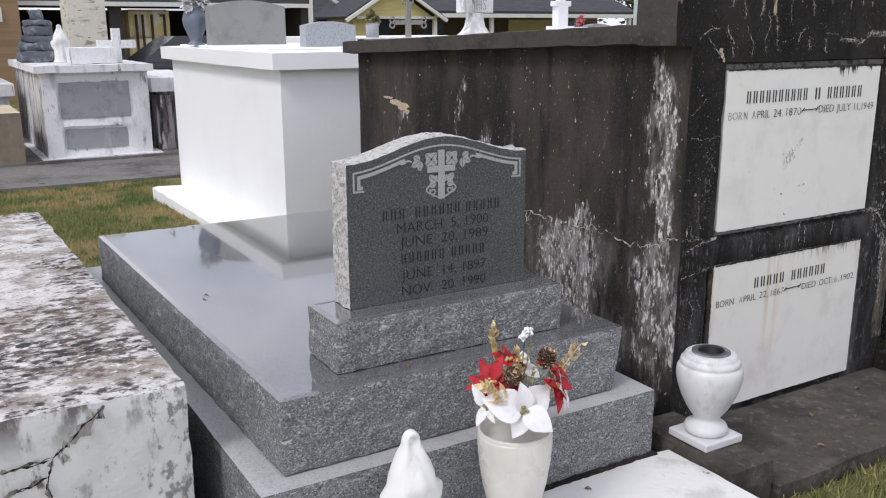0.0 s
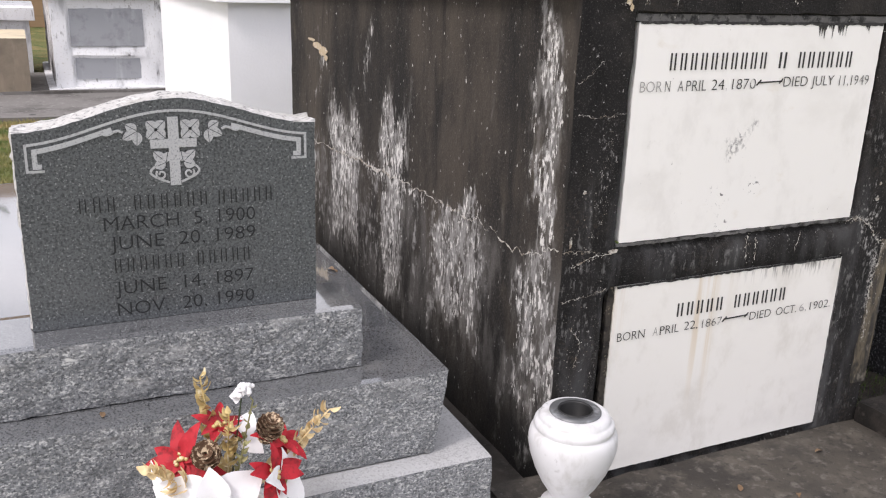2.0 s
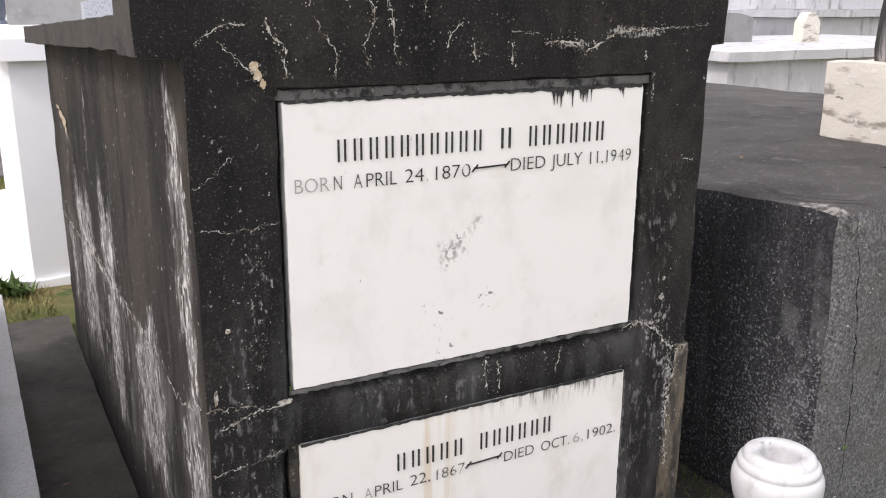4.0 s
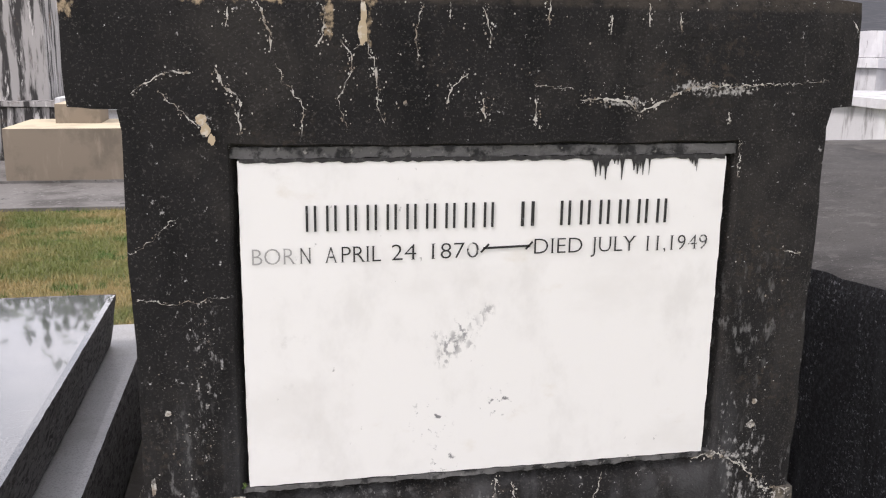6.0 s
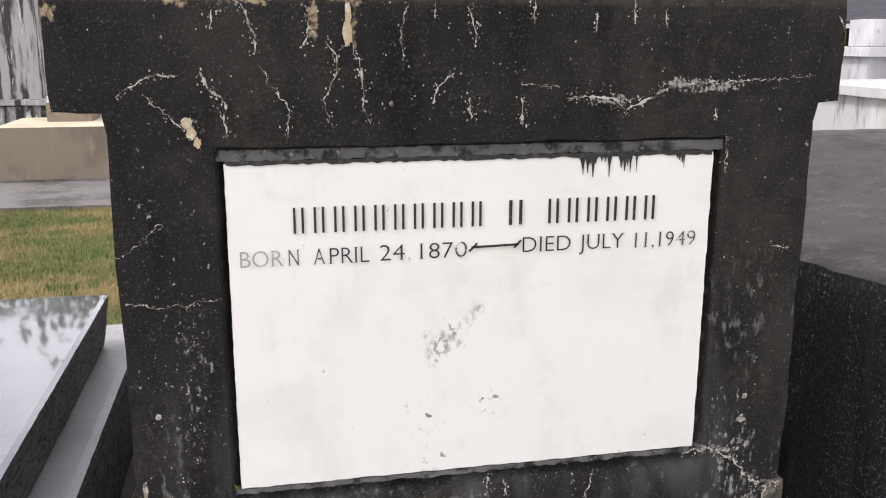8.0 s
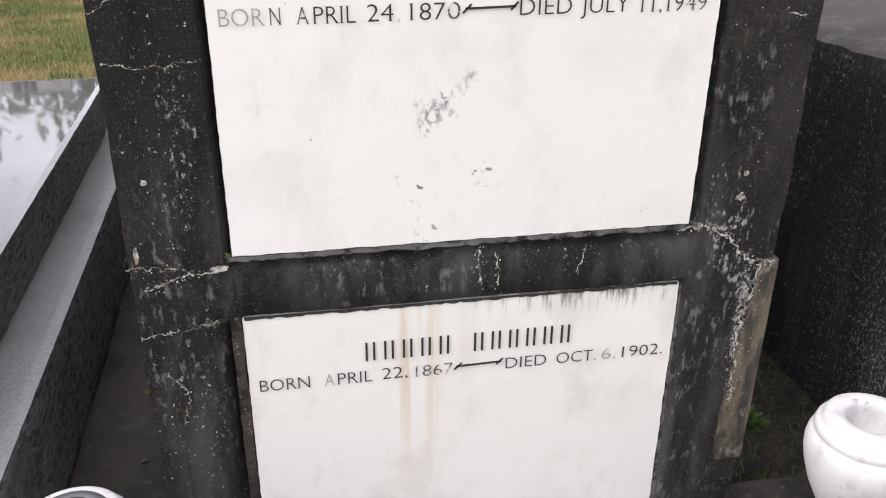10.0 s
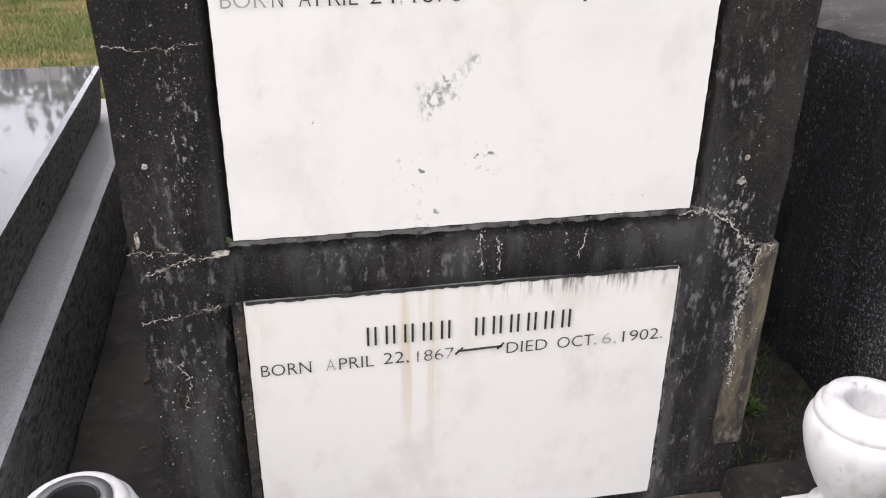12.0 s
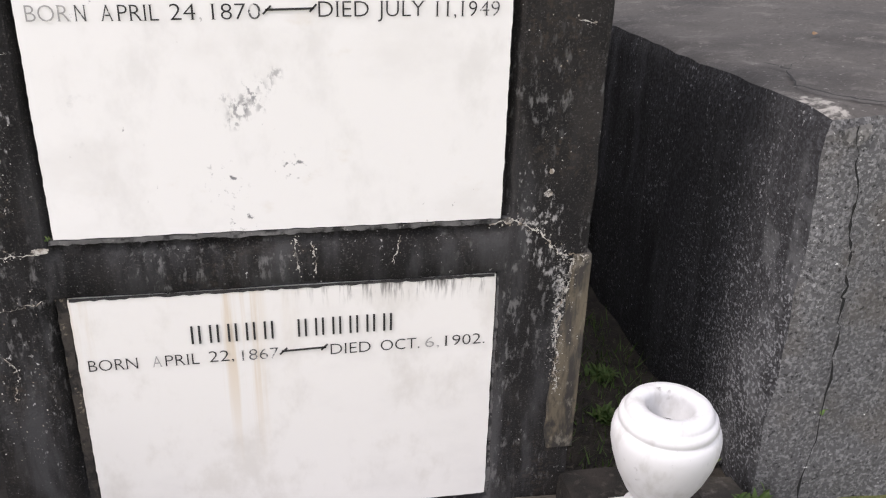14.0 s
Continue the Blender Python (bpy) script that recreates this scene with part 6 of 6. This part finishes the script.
def plain_cross(x, y, z, h, w, arm, mat, label, t=0.09, at=0.58):
    c = thing("cross", label, "cross", (x, y, z), "stone crosses")
    bm = box_bm((x - w / 2, y - t / 2, z), (x + w / 2, y + t / 2, z + h), 0.006)
    part("upright", bm, mat, c)
    for s in (-1, 1):
        a, b = sorted((x + s * w / 2, x + s * arm / 2))
        part("arm", box_bm((a, y - t / 2, z + h * at), (b, y + t / 2, z + h * at + w), 0.006), mat, c)
    return c


plain_cross(2.44, 11.95, 1.146, 0.42, 0.10, 0.46, OLD_WHITE, "plain white stone cross on a tomb", 0.09, 0.42)
tagged(smooth(part("statue", statue_mesh(1.84, 12.3, 1.146, 0.47), STATUE)), "white plaster statue of a veiled figure on a tomb", "statue")
rk = thing("monument", "blue-grey tiered stone monument on a tomb", "monument", (1.55, 12.9, 1.176))
for k, (w0, za, zb) in enumerate(((0.24, 1.27, 1.40), (0.21, 1.395, 1.48), (0.17, 1.475, 1.60), (0.165, 1.595, 1.665), (0.085, 1.66, 1.80))):
    part("tier", slab((1.66 - w0, 12.9 - w0 * 0.6, za), (1.66 + w0, 12.9 + w0 * 0.6, zb), 0.04, 0.03, 0.03, 9, 33.0 + k), BLUE_STONE, rk)
part("base", slab((1.40, 12.6, 1.146), (1.98, 13.2, 1.28), 0.06, 0.02, 0.02, 8, 34.0), BLUE_STONE, rk)
pl = thing("pillar_tomb", "tall peeling white plastered tomb pillar", "tomb", (2.9, 16.0, 0.0))
part("pillar", slab((2.48, 15.8, 0.0), (3.07, 16.6, 3.2), 0.1, 0.02, 0.012, 5, 35.0), PEELING, pl)

sv = thing("white_vault", "narrow black-streaked white vault with a cap slab", "tomb", (3.1, 12.8, 0.0))
part("body", slab((2.82, 11.75, 0.0), (3.50, 14.0, 0.74), 0.1, 0.012, 0.006, 6, 60.0), STREAKED, sv)
part("cap", slab((2.76, 11.66, 0.78), (3.56, 14.1, 0.96), 0.1, 0.012, 0.006, 6, 61.0), OLD_WHITE, sv)
part("neck", slab((2.86, 11.80, 0.735), (3.46, 13.95, 0.785), 0.1, 0.01, 0.004, 6, 62.0), STREAKED, sv)

# ---- beige tomb, stepped tomb with a cross, streaked tall tomb ----
bt = thing("beige_tomb", "plain beige concrete tomb with a pale top", "tomb", (0.25, 12.3, 0.0))
part("body", slab((-0.26, 11.37, 0.0), (1.21, 12.7, 0.63), 0.12, 0.012, 0.003, 5, 36.0, top_mat=1), [BEIGE, BEIGE_TOP], bt)
part("upper_step", slab((0.17, 12.0, 0.625), (0.68, 12.6, 0.86), 0.12, 0.012, 0.003, 5, 37.0, top_mat=1), [BEIGE, BEIGE_TOP], bt)
stp = thing("stepped_tomb", "grey and white stepped tomb topped by a cross", "tomb", (0.4, 14.4, 0.0))
part("body", slab((0.0, 13.25, 0.0), (1.27, 15.0, 0.70), 0.12, 0.012, 0.006, 5, 38.0), OLD_WHITE, stp)
part("cap", slab((-0.07, 13.15, 0.70), (1.34, 15.1, 0.86), 0.12, 0.012, 0.006, 5, 39.0), OLD_WHITE, stp)
plain_cross(0.76, 13.7, 0.86, 1.0, 0.14, 0.62, OLD_WHITE, "tall whitewashed stone cross on a stepped tomb", 0.12)
st = thing("streaked_tomb", "tall black-streaked plaster tomb with mouldings at its foot", "tomb", (-1.6, 16.0, 0.0))
part("body", slab((-2.2, 13.6, 0.0), (-0.22, 15.2, 3.2), 0.12, 0.02, 0.010, 5, 40.0), STREAKED, st)
part("base_moulding", slab((-2.3, 13.45, 0.0), (-0.14, 15.25, 0.72), 0.12, 0.02, 0.010, 5, 41.0), STREAKED, st)
part("ledge", slab((-2.34, 13.40, 0.72), (-0.10, 15.30, 0.80), 0.12, 0.02, 0.008, 5, 42.0), STREAKED, st)
dl = thing("low_grave", "low dark weathered concrete grave beside the lawn", "grave", (-0.1, 7.9, 0.0))
part("coping", slab((-1.6, 7.0, 0.0), (0.10, 9.2, 0.30), 0.08, 0.015, 0.006, 8, 43.0, top_mat=1), [SPECKLED, DARK_TOP], dl)

# ---- white tombs on the far side of the pebbled tomb ----
rt = thing("white_vault", "low whitewashed vault with an overhanging cap", "tomb", (8.4, 7.5, 0.0))
part("body", slab((7.60, 6.05, 0.0), (12.0, 8.6, 1.13), 0.15, 0.012, 0.006, 5, 44.0), DULL_WHITE, rt)
part("cap", slab((7.52, 5.97, 1.13), (12.1, 8.68, 1.215), 0.15, 0.012, 0.006, 5, 45.0), DULL_WHITE, rt)
gravestone(8.60, 9.19, 7.3, 1.215, 1.50, 0.16, 0.05, GREY_STONE, "square grey granite headstone with a low arched top")
gravestone(9.57, 9.81, 7.0, 1.215, 1.51, 0.12, 0.10, PEELING, "small stained white rounded headstone")
r2 = thing("white_vault", "long stepped whitewashed tomb with stained ledges", "tomb", (9.5, 11.0, 0.0))
part("body", slab((8.75, 9.0, 0.0), (15.0, 9.5, 1.42), 0.2, 0.012, 0.006, 4, 46.0), DULL_WHITE, r2)
part("ledge", slab((8.68, 8.9, 1.42), (15.1, 9.55, 1.52), 0.2, 0.012, 0.006, 4, 47.0), DULL_WHITE, r2)
part("upper", slab((8.85, 9.1, 1.52), (14.6, 9.5, 1.80), 0.2, 0.012, 0.008, 4, 48.0), DULL_WHITE, r2)
plain_cross(9.15, 8.3, 1.215, 0.75, 0.11, 0.42, DULL_WHITE, "tall white stone cross between tombs", 0.12)

# ---- tombs and crosses seen over the dark tomb's roof ----
bk = thing("white_vault", "broad white tomb with a flat top carrying crosses", "tomb", (7.0, 11.0, 0.0))
part("body", slab((4.1, 8.7, 0.0), (6.5, 11.0, 1.36), 0.2, 0.012, 0.006, 4, 49.0), OLD_WHITE, bk)
part("cap", slab((4.0, 8.6, 1.36), (6.6, 11.1, 1.46), 0.2, 0.012, 0.006, 4, 50.0), WHITE_PAINT, bk)
IX, IY, IZ = 4.885, 8.8, 1.46
ic = thing("iron_cross", "grey iron cross with curled ends on a tomb", "cross", (IX, IY, IZ))
part("upright", box_bm((IX - 0.03, IY - 0.02, IZ), (IX + 0.03, IY + 0.02, IZ + 0.36), 0.004), IRON, ic)
part("arm", box_bm((IX - 0.17, IY - 0.018, IZ + 0.13), (IX + 0.17, IY + 0.018, IZ + 0.18), 0.004), IRON, ic)


def ring_mesh(c, r, t, seg=18, tube=6):
    verts, faces = [], []
    for i in range(seg):
        a = 2 * math.pi * i / seg
        for j in range(tube):
            b = 2 * math.pi * j / tube
            rr = r + t * math.cos(b)
            verts.append((c[0] + rr * math.cos(a), c[1] + t * math.sin(b), c[2] + rr * math.sin(a)))
    for i in range(seg):
        for j in range(tube):
            faces.append((i * tube + j, ((i + 1) % seg) * tube + j, ((i + 1) % seg) * tube + (j + 1) % tube, i * tube + (j + 1) % tube))
    return verts, faces


for dx, dz in ((-0.195, 0.185), (-0.195, 0.125), (0.195, 0.185), (0.195, 0.125), (-0.035, 0.375), (0.035, 0.375)):
    part("curl", ring_mesh((IX + dx, IY, IZ + dz), 0.028, 0.009), IRON, ic)
hp = thing("pedestal", "white flared pedestal with a carved monogram panel", "pedestal", (5.74, 8.8, 1.46))
smooth(part("flare", lathe([(0.20, 0.0), (0.20, 0.02), (0.16, 0.05), (0.12, 0.11), (0.10, 0.20), (0.095, 0.26)], (5.74, 8.8, 1.46), 28), OLD_WHITE, hp))
part("panel", box_bm((5.54, 8.72, 1.72), (5.94, 8.88, 1.98), 0.008), OLD_WHITE, hp)
part("monogram", lettering("IHS", 5.68, 5.84, 1.75, 1.87, 8.718), PANEL_GREY, hp, "grey carved letters")
b2 = thing("white_vault", "white tomb with a stepped cross base", "tomb", (8.6, 14.0, 0.0))
part("body", slab((6.75, 8.5, 0.0), (7.95, 9.3, 1.42), 0.2, 0.012, 0.006, 4, 51.0), OLD_WHITE, b2)
part("cap", slab((6.66, 8.44, 1.42), (8.02, 9.36, 1.485), 0.2, 0.012, 0.006, 4, 52.0), WHITE_PAINT, b2)
wc2 = thing("cross", "white stone cross on a stepped base", "cross", (6.95, 8.8, 1.485))
part("base", box_bm((6.82, 8.7, 1.485), (7.10, 8.9, 1.57), 0.006), WHITE_PAINT, wc2)
part("shaft", box_bm((6.88, 8.74, 1.57), (7.03, 8.86, 1.80), 0.006), WHITE_PAINT, wc2)
part("head", box_bm((6.84, 8.75, 1.80), (7.08, 8.85, 1.86), 0.006), WHITE_PAINT, wc2)
part("finial", box_bm((6.91, 8.76, 1.86), (7.00, 8.84, 2.15), 0.006), WHITE_PAINT, wc2)
gravestone(7.36, 7.76, 8.8, 1.485, 1.60, 0.10, 0.03, GREY_STONE, "small dark grey pillow headstone")
pf = thing("bouquet", "pink artificial flowers in a white pot", "bouquet", (7.22, 8.75, 1.485))
part("pot", box_bm((7.16, 8.69, 1.485), (7.30, 8.83, 1.56), 0.006), WHITE_PAINT, pf)
for i, c in enumerate([(7.19, 8.75, 1.60), (7.25, 8.75, 1.63), (7.22, 8.73, 1.66)]):
    puff(c, 0.06, 26, PINK, pf, 60 + i)
yf = thing("bouquet", "pale yellow-green artificial flowers in a stone vase", "bouquet", (4.43, 8.8, 1.46))
smooth(part("vase", lathe([(0.0, 0.0), (0.07, 0.0), (0.07, 0.14), (0.05, 0.15), (0.0, 0.14)], (4.45, 8.8, 1.46), 20), LIGHT_STONE, yf))
for i, c in enumerate([(4.40, 8.78, 1.66), (4.46, 8.8, 1.70), (4.5, 8.8, 1.64)]):
    puff(c, 0.07, 26, TWIG, yf, 70 + i)

# ---- buildings and trees in the distance ----
hs = thing("house", "pale yellow gabled house with a grey shingle roof and deep porch", "house", (21.0, 36.0, 0.0))
part("wall", box_bm((16.0, 34.0, 0.0), (17.1, 41.0, 2.05)), HOUSE_YELLOW, hs)
part("porch_wall", box_bm((17.1, 36.5, 0.0), (31.0, 41.0, 2.05)), HOUSE_BROWN, hs, "shaded brown porch wall")
gv = [(15.9, 33.7, 2.02), (19.6, 33.7, 2.02), (17.75, 33.7, 3.15), (15.9, 34.0, 2.02), (19.6, 34.0, 2.02), (17.75, 34.0, 3.15)]
part("gable", (gv, [(0, 1, 2), (5, 4, 3), (0, 3, 4, 1)]), HOUSE_YELLOW, hs)


def plank(a, b, c, d, t, mat, name, parent):
    up = (Vector(b) - Vector(a)).cross(Vector(d) - Vector(a)).normalized() * t
    vs = [Vector(p) for p in (a, b, c, d)]
    vs = [tuple(v) for v in vs] + [tuple(v + up) for v in vs]
    return part(name, (vs, [(3, 2, 1, 0), (4, 5, 6, 7), (0, 1, 5, 4), (1, 2, 6, 5), (2, 3, 7, 6), (3, 0, 4, 7)]), mat, parent)


plank((15.5, 33.4, 1.92), (17.75, 33.4, 3.30), (17.75, 42, 3.30), (15.5, 42, 1.92), 0.12, ROOF, "roof", hs)
plank((17.75, 33.4, 3.30), (20.0, 33.4, 1.92), (20.0, 42, 1.92), (17.75, 42, 3.30), 0.12, ROOF, "roof", hs)
plank((19.6, 33.6, 2.15), (31.0, 33.6, 2.15), (30.0, 38.6, 4.3), (19.6, 38.6, 4.3), 0.14, ROOF, "roof", hs)
part("fascia", box_bm((19.6, 33.45, 2.0), (31.0, 33.58, 2.17)), TRIM, hs, "white fascia board")
part("fascia", box_bm((16.0, 33.56, 1.94), (19.6, 33.68, 2.04)), TRIM, hs, "white fascia board")
plank((15.45, 33.28, 1.80), (17.75, 33.28, 3.20), (17.75, 33.42, 3.20), (15.45, 33.42, 1.80), 0.13, TRIM, "fascia", hs)
plank((17.75, 33.28, 3.20), (20.05, 33.28, 1.80), (20.05, 33.42, 1.80), (17.75, 33.42, 3.20), 0.13, TRIM, "fascia", hs)
for x in (19.7, 22.6, 27.4, 30.6):
    part("post", box_bm((x - 0.08, 33.65, 0.0), (x + 0.08, 33.8, 2.0)), TRIM, hs)
for x in (17.8, 20.6, 28.2):
    part("window", box_bm((x, 36.44, 0.9), (x + 1.2, 36.5, 1.9)), GLASS_DARK, hs)
part("garage_door", box_bm((25.4, 36.42, 0.0), (28.0, 36.5, 1.95)), HOUSE_YELLOW, hs)

sh = thing("shed", "open dark carport with a white fascia and storage inside", "shed", (5.6, 25.0, 0.0))
part("roof", box_bm((1.5, 22.5, 2.16), (9.4, 28.5, 2.34)), ROOF, sh)
part("fascia", box_bm((1.5, 22.42, 2.08), (9.4, 22.5, 2.18)), TRIM, sh, "narrow white fascia")
part("back_wall", box_bm((1.5, 28.3, 0.0), (9.4, 28.5, 2.10)), SHED_DARK, sh)
part("side_wall", box_bm((9.2, 22.6, 0.0), (9.4, 28.3, 2.10)), SHED_DARK, sh)
for x in (4.54, 7.0):
    part("post", box_bm((x - 0.14, 22.6, 0.0), (x + 0.14, 22.8, 2.10)), SHED_DARK, sh)
mc = thing("machine", "faded yellow machine parked in the carport", "machine", (6.2, 25.0, 0.0))
part("body", box_bm((4.85, 22.95, 0.0), (6.05, 24.2, 1.35), 0.08), MACHINE_YELLOW, mc)
part("cab", box_bm((4.90, 23.0, 1.35), (5.90, 24.1, 2.02), 0.06), MACHINE_YELLOW, mc)
for x in (5.05, 5.20, 5.42, 5.72):
    part("bar", box_bm((x, 22.90, 0.95), (x + 0.05, 22.96, 1.90)), SHED_DARK, mc)
tw = thing("building", "tan-brown sided building with a small blue sign", "building", (-0.5, 24.0, 0.0))
part("wall", box_bm((-9.0, 22.0, 0.0), (2.41, 27.0, 5.0)), TAN_WALL, tw)
part("sign", box_bm((1.72, 21.96, 1.72), (2.06, 22.0, 2.02)), TRIM, tw, "small white sign")
part("sign_mark", ring_mesh((1.89, 21.95, 1.87), 0.07, 0.025), BLUE_RIBBON, tw, "blue round mark")
cr = thing("building", "cream plastered building with narrow windows", "building", (11.0, 27.0, 0.0))
part("wall", box_bm((8.6, 26.0, 0.0), (10.95, 31.0, 4.0)), TRIM, cr)
for z in (1.2, 2.6):
    part("window", box_bm((10.15, 25.95, z), (10.55, 26.0, z + 0.7)), GLASS_DARK, cr)


dk = thing("house", "dark grey shingled cottage with white gable trim", "house", (14.5, 38.0, 0.0))
part("wall", box_bm((13.6, 37.0, 0.0), (17.2, 43.0, 1.8)), HOUSE_BROWN, dk)
plank((12.6, 36.6, 1.75), (18.4, 36.6, 1.75), (18.4, 40.0, 4.4), (12.6, 40.0, 4.4), 0.14, ROOF, "roof", dk)
plank((15.9, 36.4, 2.9), (17.4, 36.4, 1.9), (17.4, 36.55, 1.9), (15.9, 36.55, 2.9), 0.14, TRIM, "fascia", dk)


def car(x, y):
    c = thing("car", "dark parked car behind the tombs", "car", (x, y, 0.0))
    bm = box_bm((x - 2.1, y - 0.85, 0.35), (x + 2.1, y + 0.85, 0.95), 0.12, seg=3)
    part("body", bm, CAR_DARK, c)
    bm = bmesh.new()
    vs = [(x - 1.3, y - 0.75, 0.93), (x + 1.5, y - 0.75, 0.93), (x + 0.9, y - 0.65, 1.42), (x - 0.6, y - 0.65, 1.42)]
    vv = [bm.verts.new(v) for v in vs] + [bm.verts.new((a, 2 * y - b, d)) for a, b, d in vs]
    for f in ((0, 1, 2, 3), (7, 6, 5, 4), (0, 4, 5, 1), (1, 5, 6, 2), (2, 6, 7, 3), (3, 7, 4, 0)):
        bm.faces.new([vv[i] for i in f])
    part("cabin", bm, GLASS_DARK, c)
    for sx in (-1.3, 1.3):
        for sy in (-0.8, 0.8):
            bm = bmesh.new()
            bmesh.ops.create_cone(bm, cap_ends=True, segments=24, radius1=0.33, radius2=0.33, depth=0.2, matrix=Matrix.Translation((x + sx, y + sy, 0.33)) @ Matrix.Rotation(math.pi / 2, 4, "X"))
            part("wheel", bm, BLACK_CUP, c)


car(5.3, 18.6)
bl = thing("house", "pale blue house with teal trim and a small window", "house", (24.0, 22.0, 0.0))
part("wall", box_bm((22.0, 20.0, 0.0), (32.0, 24.0, 3.4)), PALE_BLUE, bl)
part("trim_board", box_bm((21.95, 19.94, 1.05), (32.05, 20.0, 1.28)), TEAL, bl, "teal band")
wdw = part("window", box_bm((23.8, 19.94, 1.6), (25.2, 20.0, 2.5)), GLASS_DARK, bl)
part("frame", joined([ribbon([(23.75, 1.57), (25.25, 1.57)], 0.12, 19.94, 0.03), ribbon([(23.8, 1.55), (23.8, 2.52)], 0.12, 19.94, 0.03), ribbon([(25.2, 1.55), (25.2, 2.52)], 0.12, 19.94, 0.03), ribbon([(23.75, 2.0), (25.25, 2.0)], 0.06, 19.94, 0.02)]), TEAL, wdw)
plank((21.6, 19.5, 3.4), (32.4, 19.5, 3.4), (32.4, 23.5, 5.0), (21.6, 23.5, 5.0), 0.15, ROOF, "roof", bl)


def tree(x, y, h, crown, seed, label="broad dark-green tree behind the cemetery"):
    r = random.Random(seed)
    t = thing("tree", label, "tree", (x, y, 0.0), "trees behind the cemetery")
    out = []

    def limb(a, b, ra, rb):
        a, b = Vector(a), Vector(b)
        q = (b - a).to_track_quat("Z", "Y").to_matrix()
        vs = []
        for p, rad in ((a, ra), (b, rb)):
            for k in range(8):
                vs.append(tuple(p + q @ Vector((rad * math.cos(k * math.pi / 4), rad * math.sin(k * math.pi / 4), 0))))
        out.append((vs, [(k, (k + 1) % 8, 8 + (k + 1) % 8, 8 + k) for k in range(8)]))

    top = Vector((x, y, h * 0.45))
    limb((x, y, 0), top, h * 0.035, h * 0.022)
    ends = []
    for k in range(9):
        a, e = r.uniform(0, 6.28), r.uniform(0.25, 1.2)
        d = Vector((math.cos(a) * math.cos(e), math.sin(a) * math.cos(e), math.sin(e)))
        end = top + d * crown * r.uniform(0.6, 1.0)
        limb(top - Vector((0, 0, r.uniform(0, h * 0.1))), end, h * 0.014, h * 0.004)
        ends += [end, top.lerp(end, 0.6)]
    part("trunk", joined(out), BARK, t)
    verts, faces = [], []
    for e in ends:
        for _ in range(130):
            c = e + Vector((r.gauss(0, 1), r.gauss(0, 1), r.gauss(0, 0.8))) * crown * 0.24
            s = r.uniform(0.08, 0.2) * crown / 3.2
            u = Vector((r.gauss(0, 1), r.gauss(0, 1), r.gauss(0, 1))).normalized()
            w = u.orthogonal().normalized()
            k = len(verts)
            verts += [tuple(c - u * s), tuple(c + w * s * 0.6), tuple(c + u * s), tuple(c - w * s * 0.6)]
            faces.append((k, k + 1, k + 2, k + 3))
    part("crown", (verts, faces), LEAF, t)


tree(34.0, 46.0, 9.0, 4.5, 1)
tree(12.5, 44.0, 9.0, 4.5, 2)
tree(4.0, 44.0, 9.0, 4.5, 3)
tree(-10.0, 30.0, 11.0, 5.0, 4)
tree(-16.0, 24.0, 10.0, 5.0, 5)
tree(-5.0, 36.0, 11.0, 5.0, 6)
tree(24.0, 48.0, 8.0, 4.0, 7)
tree(38.5, 42.0, 6.0, 4.2, 8)
tree(31.0, 46.0, 6.0, 4.0, 9)
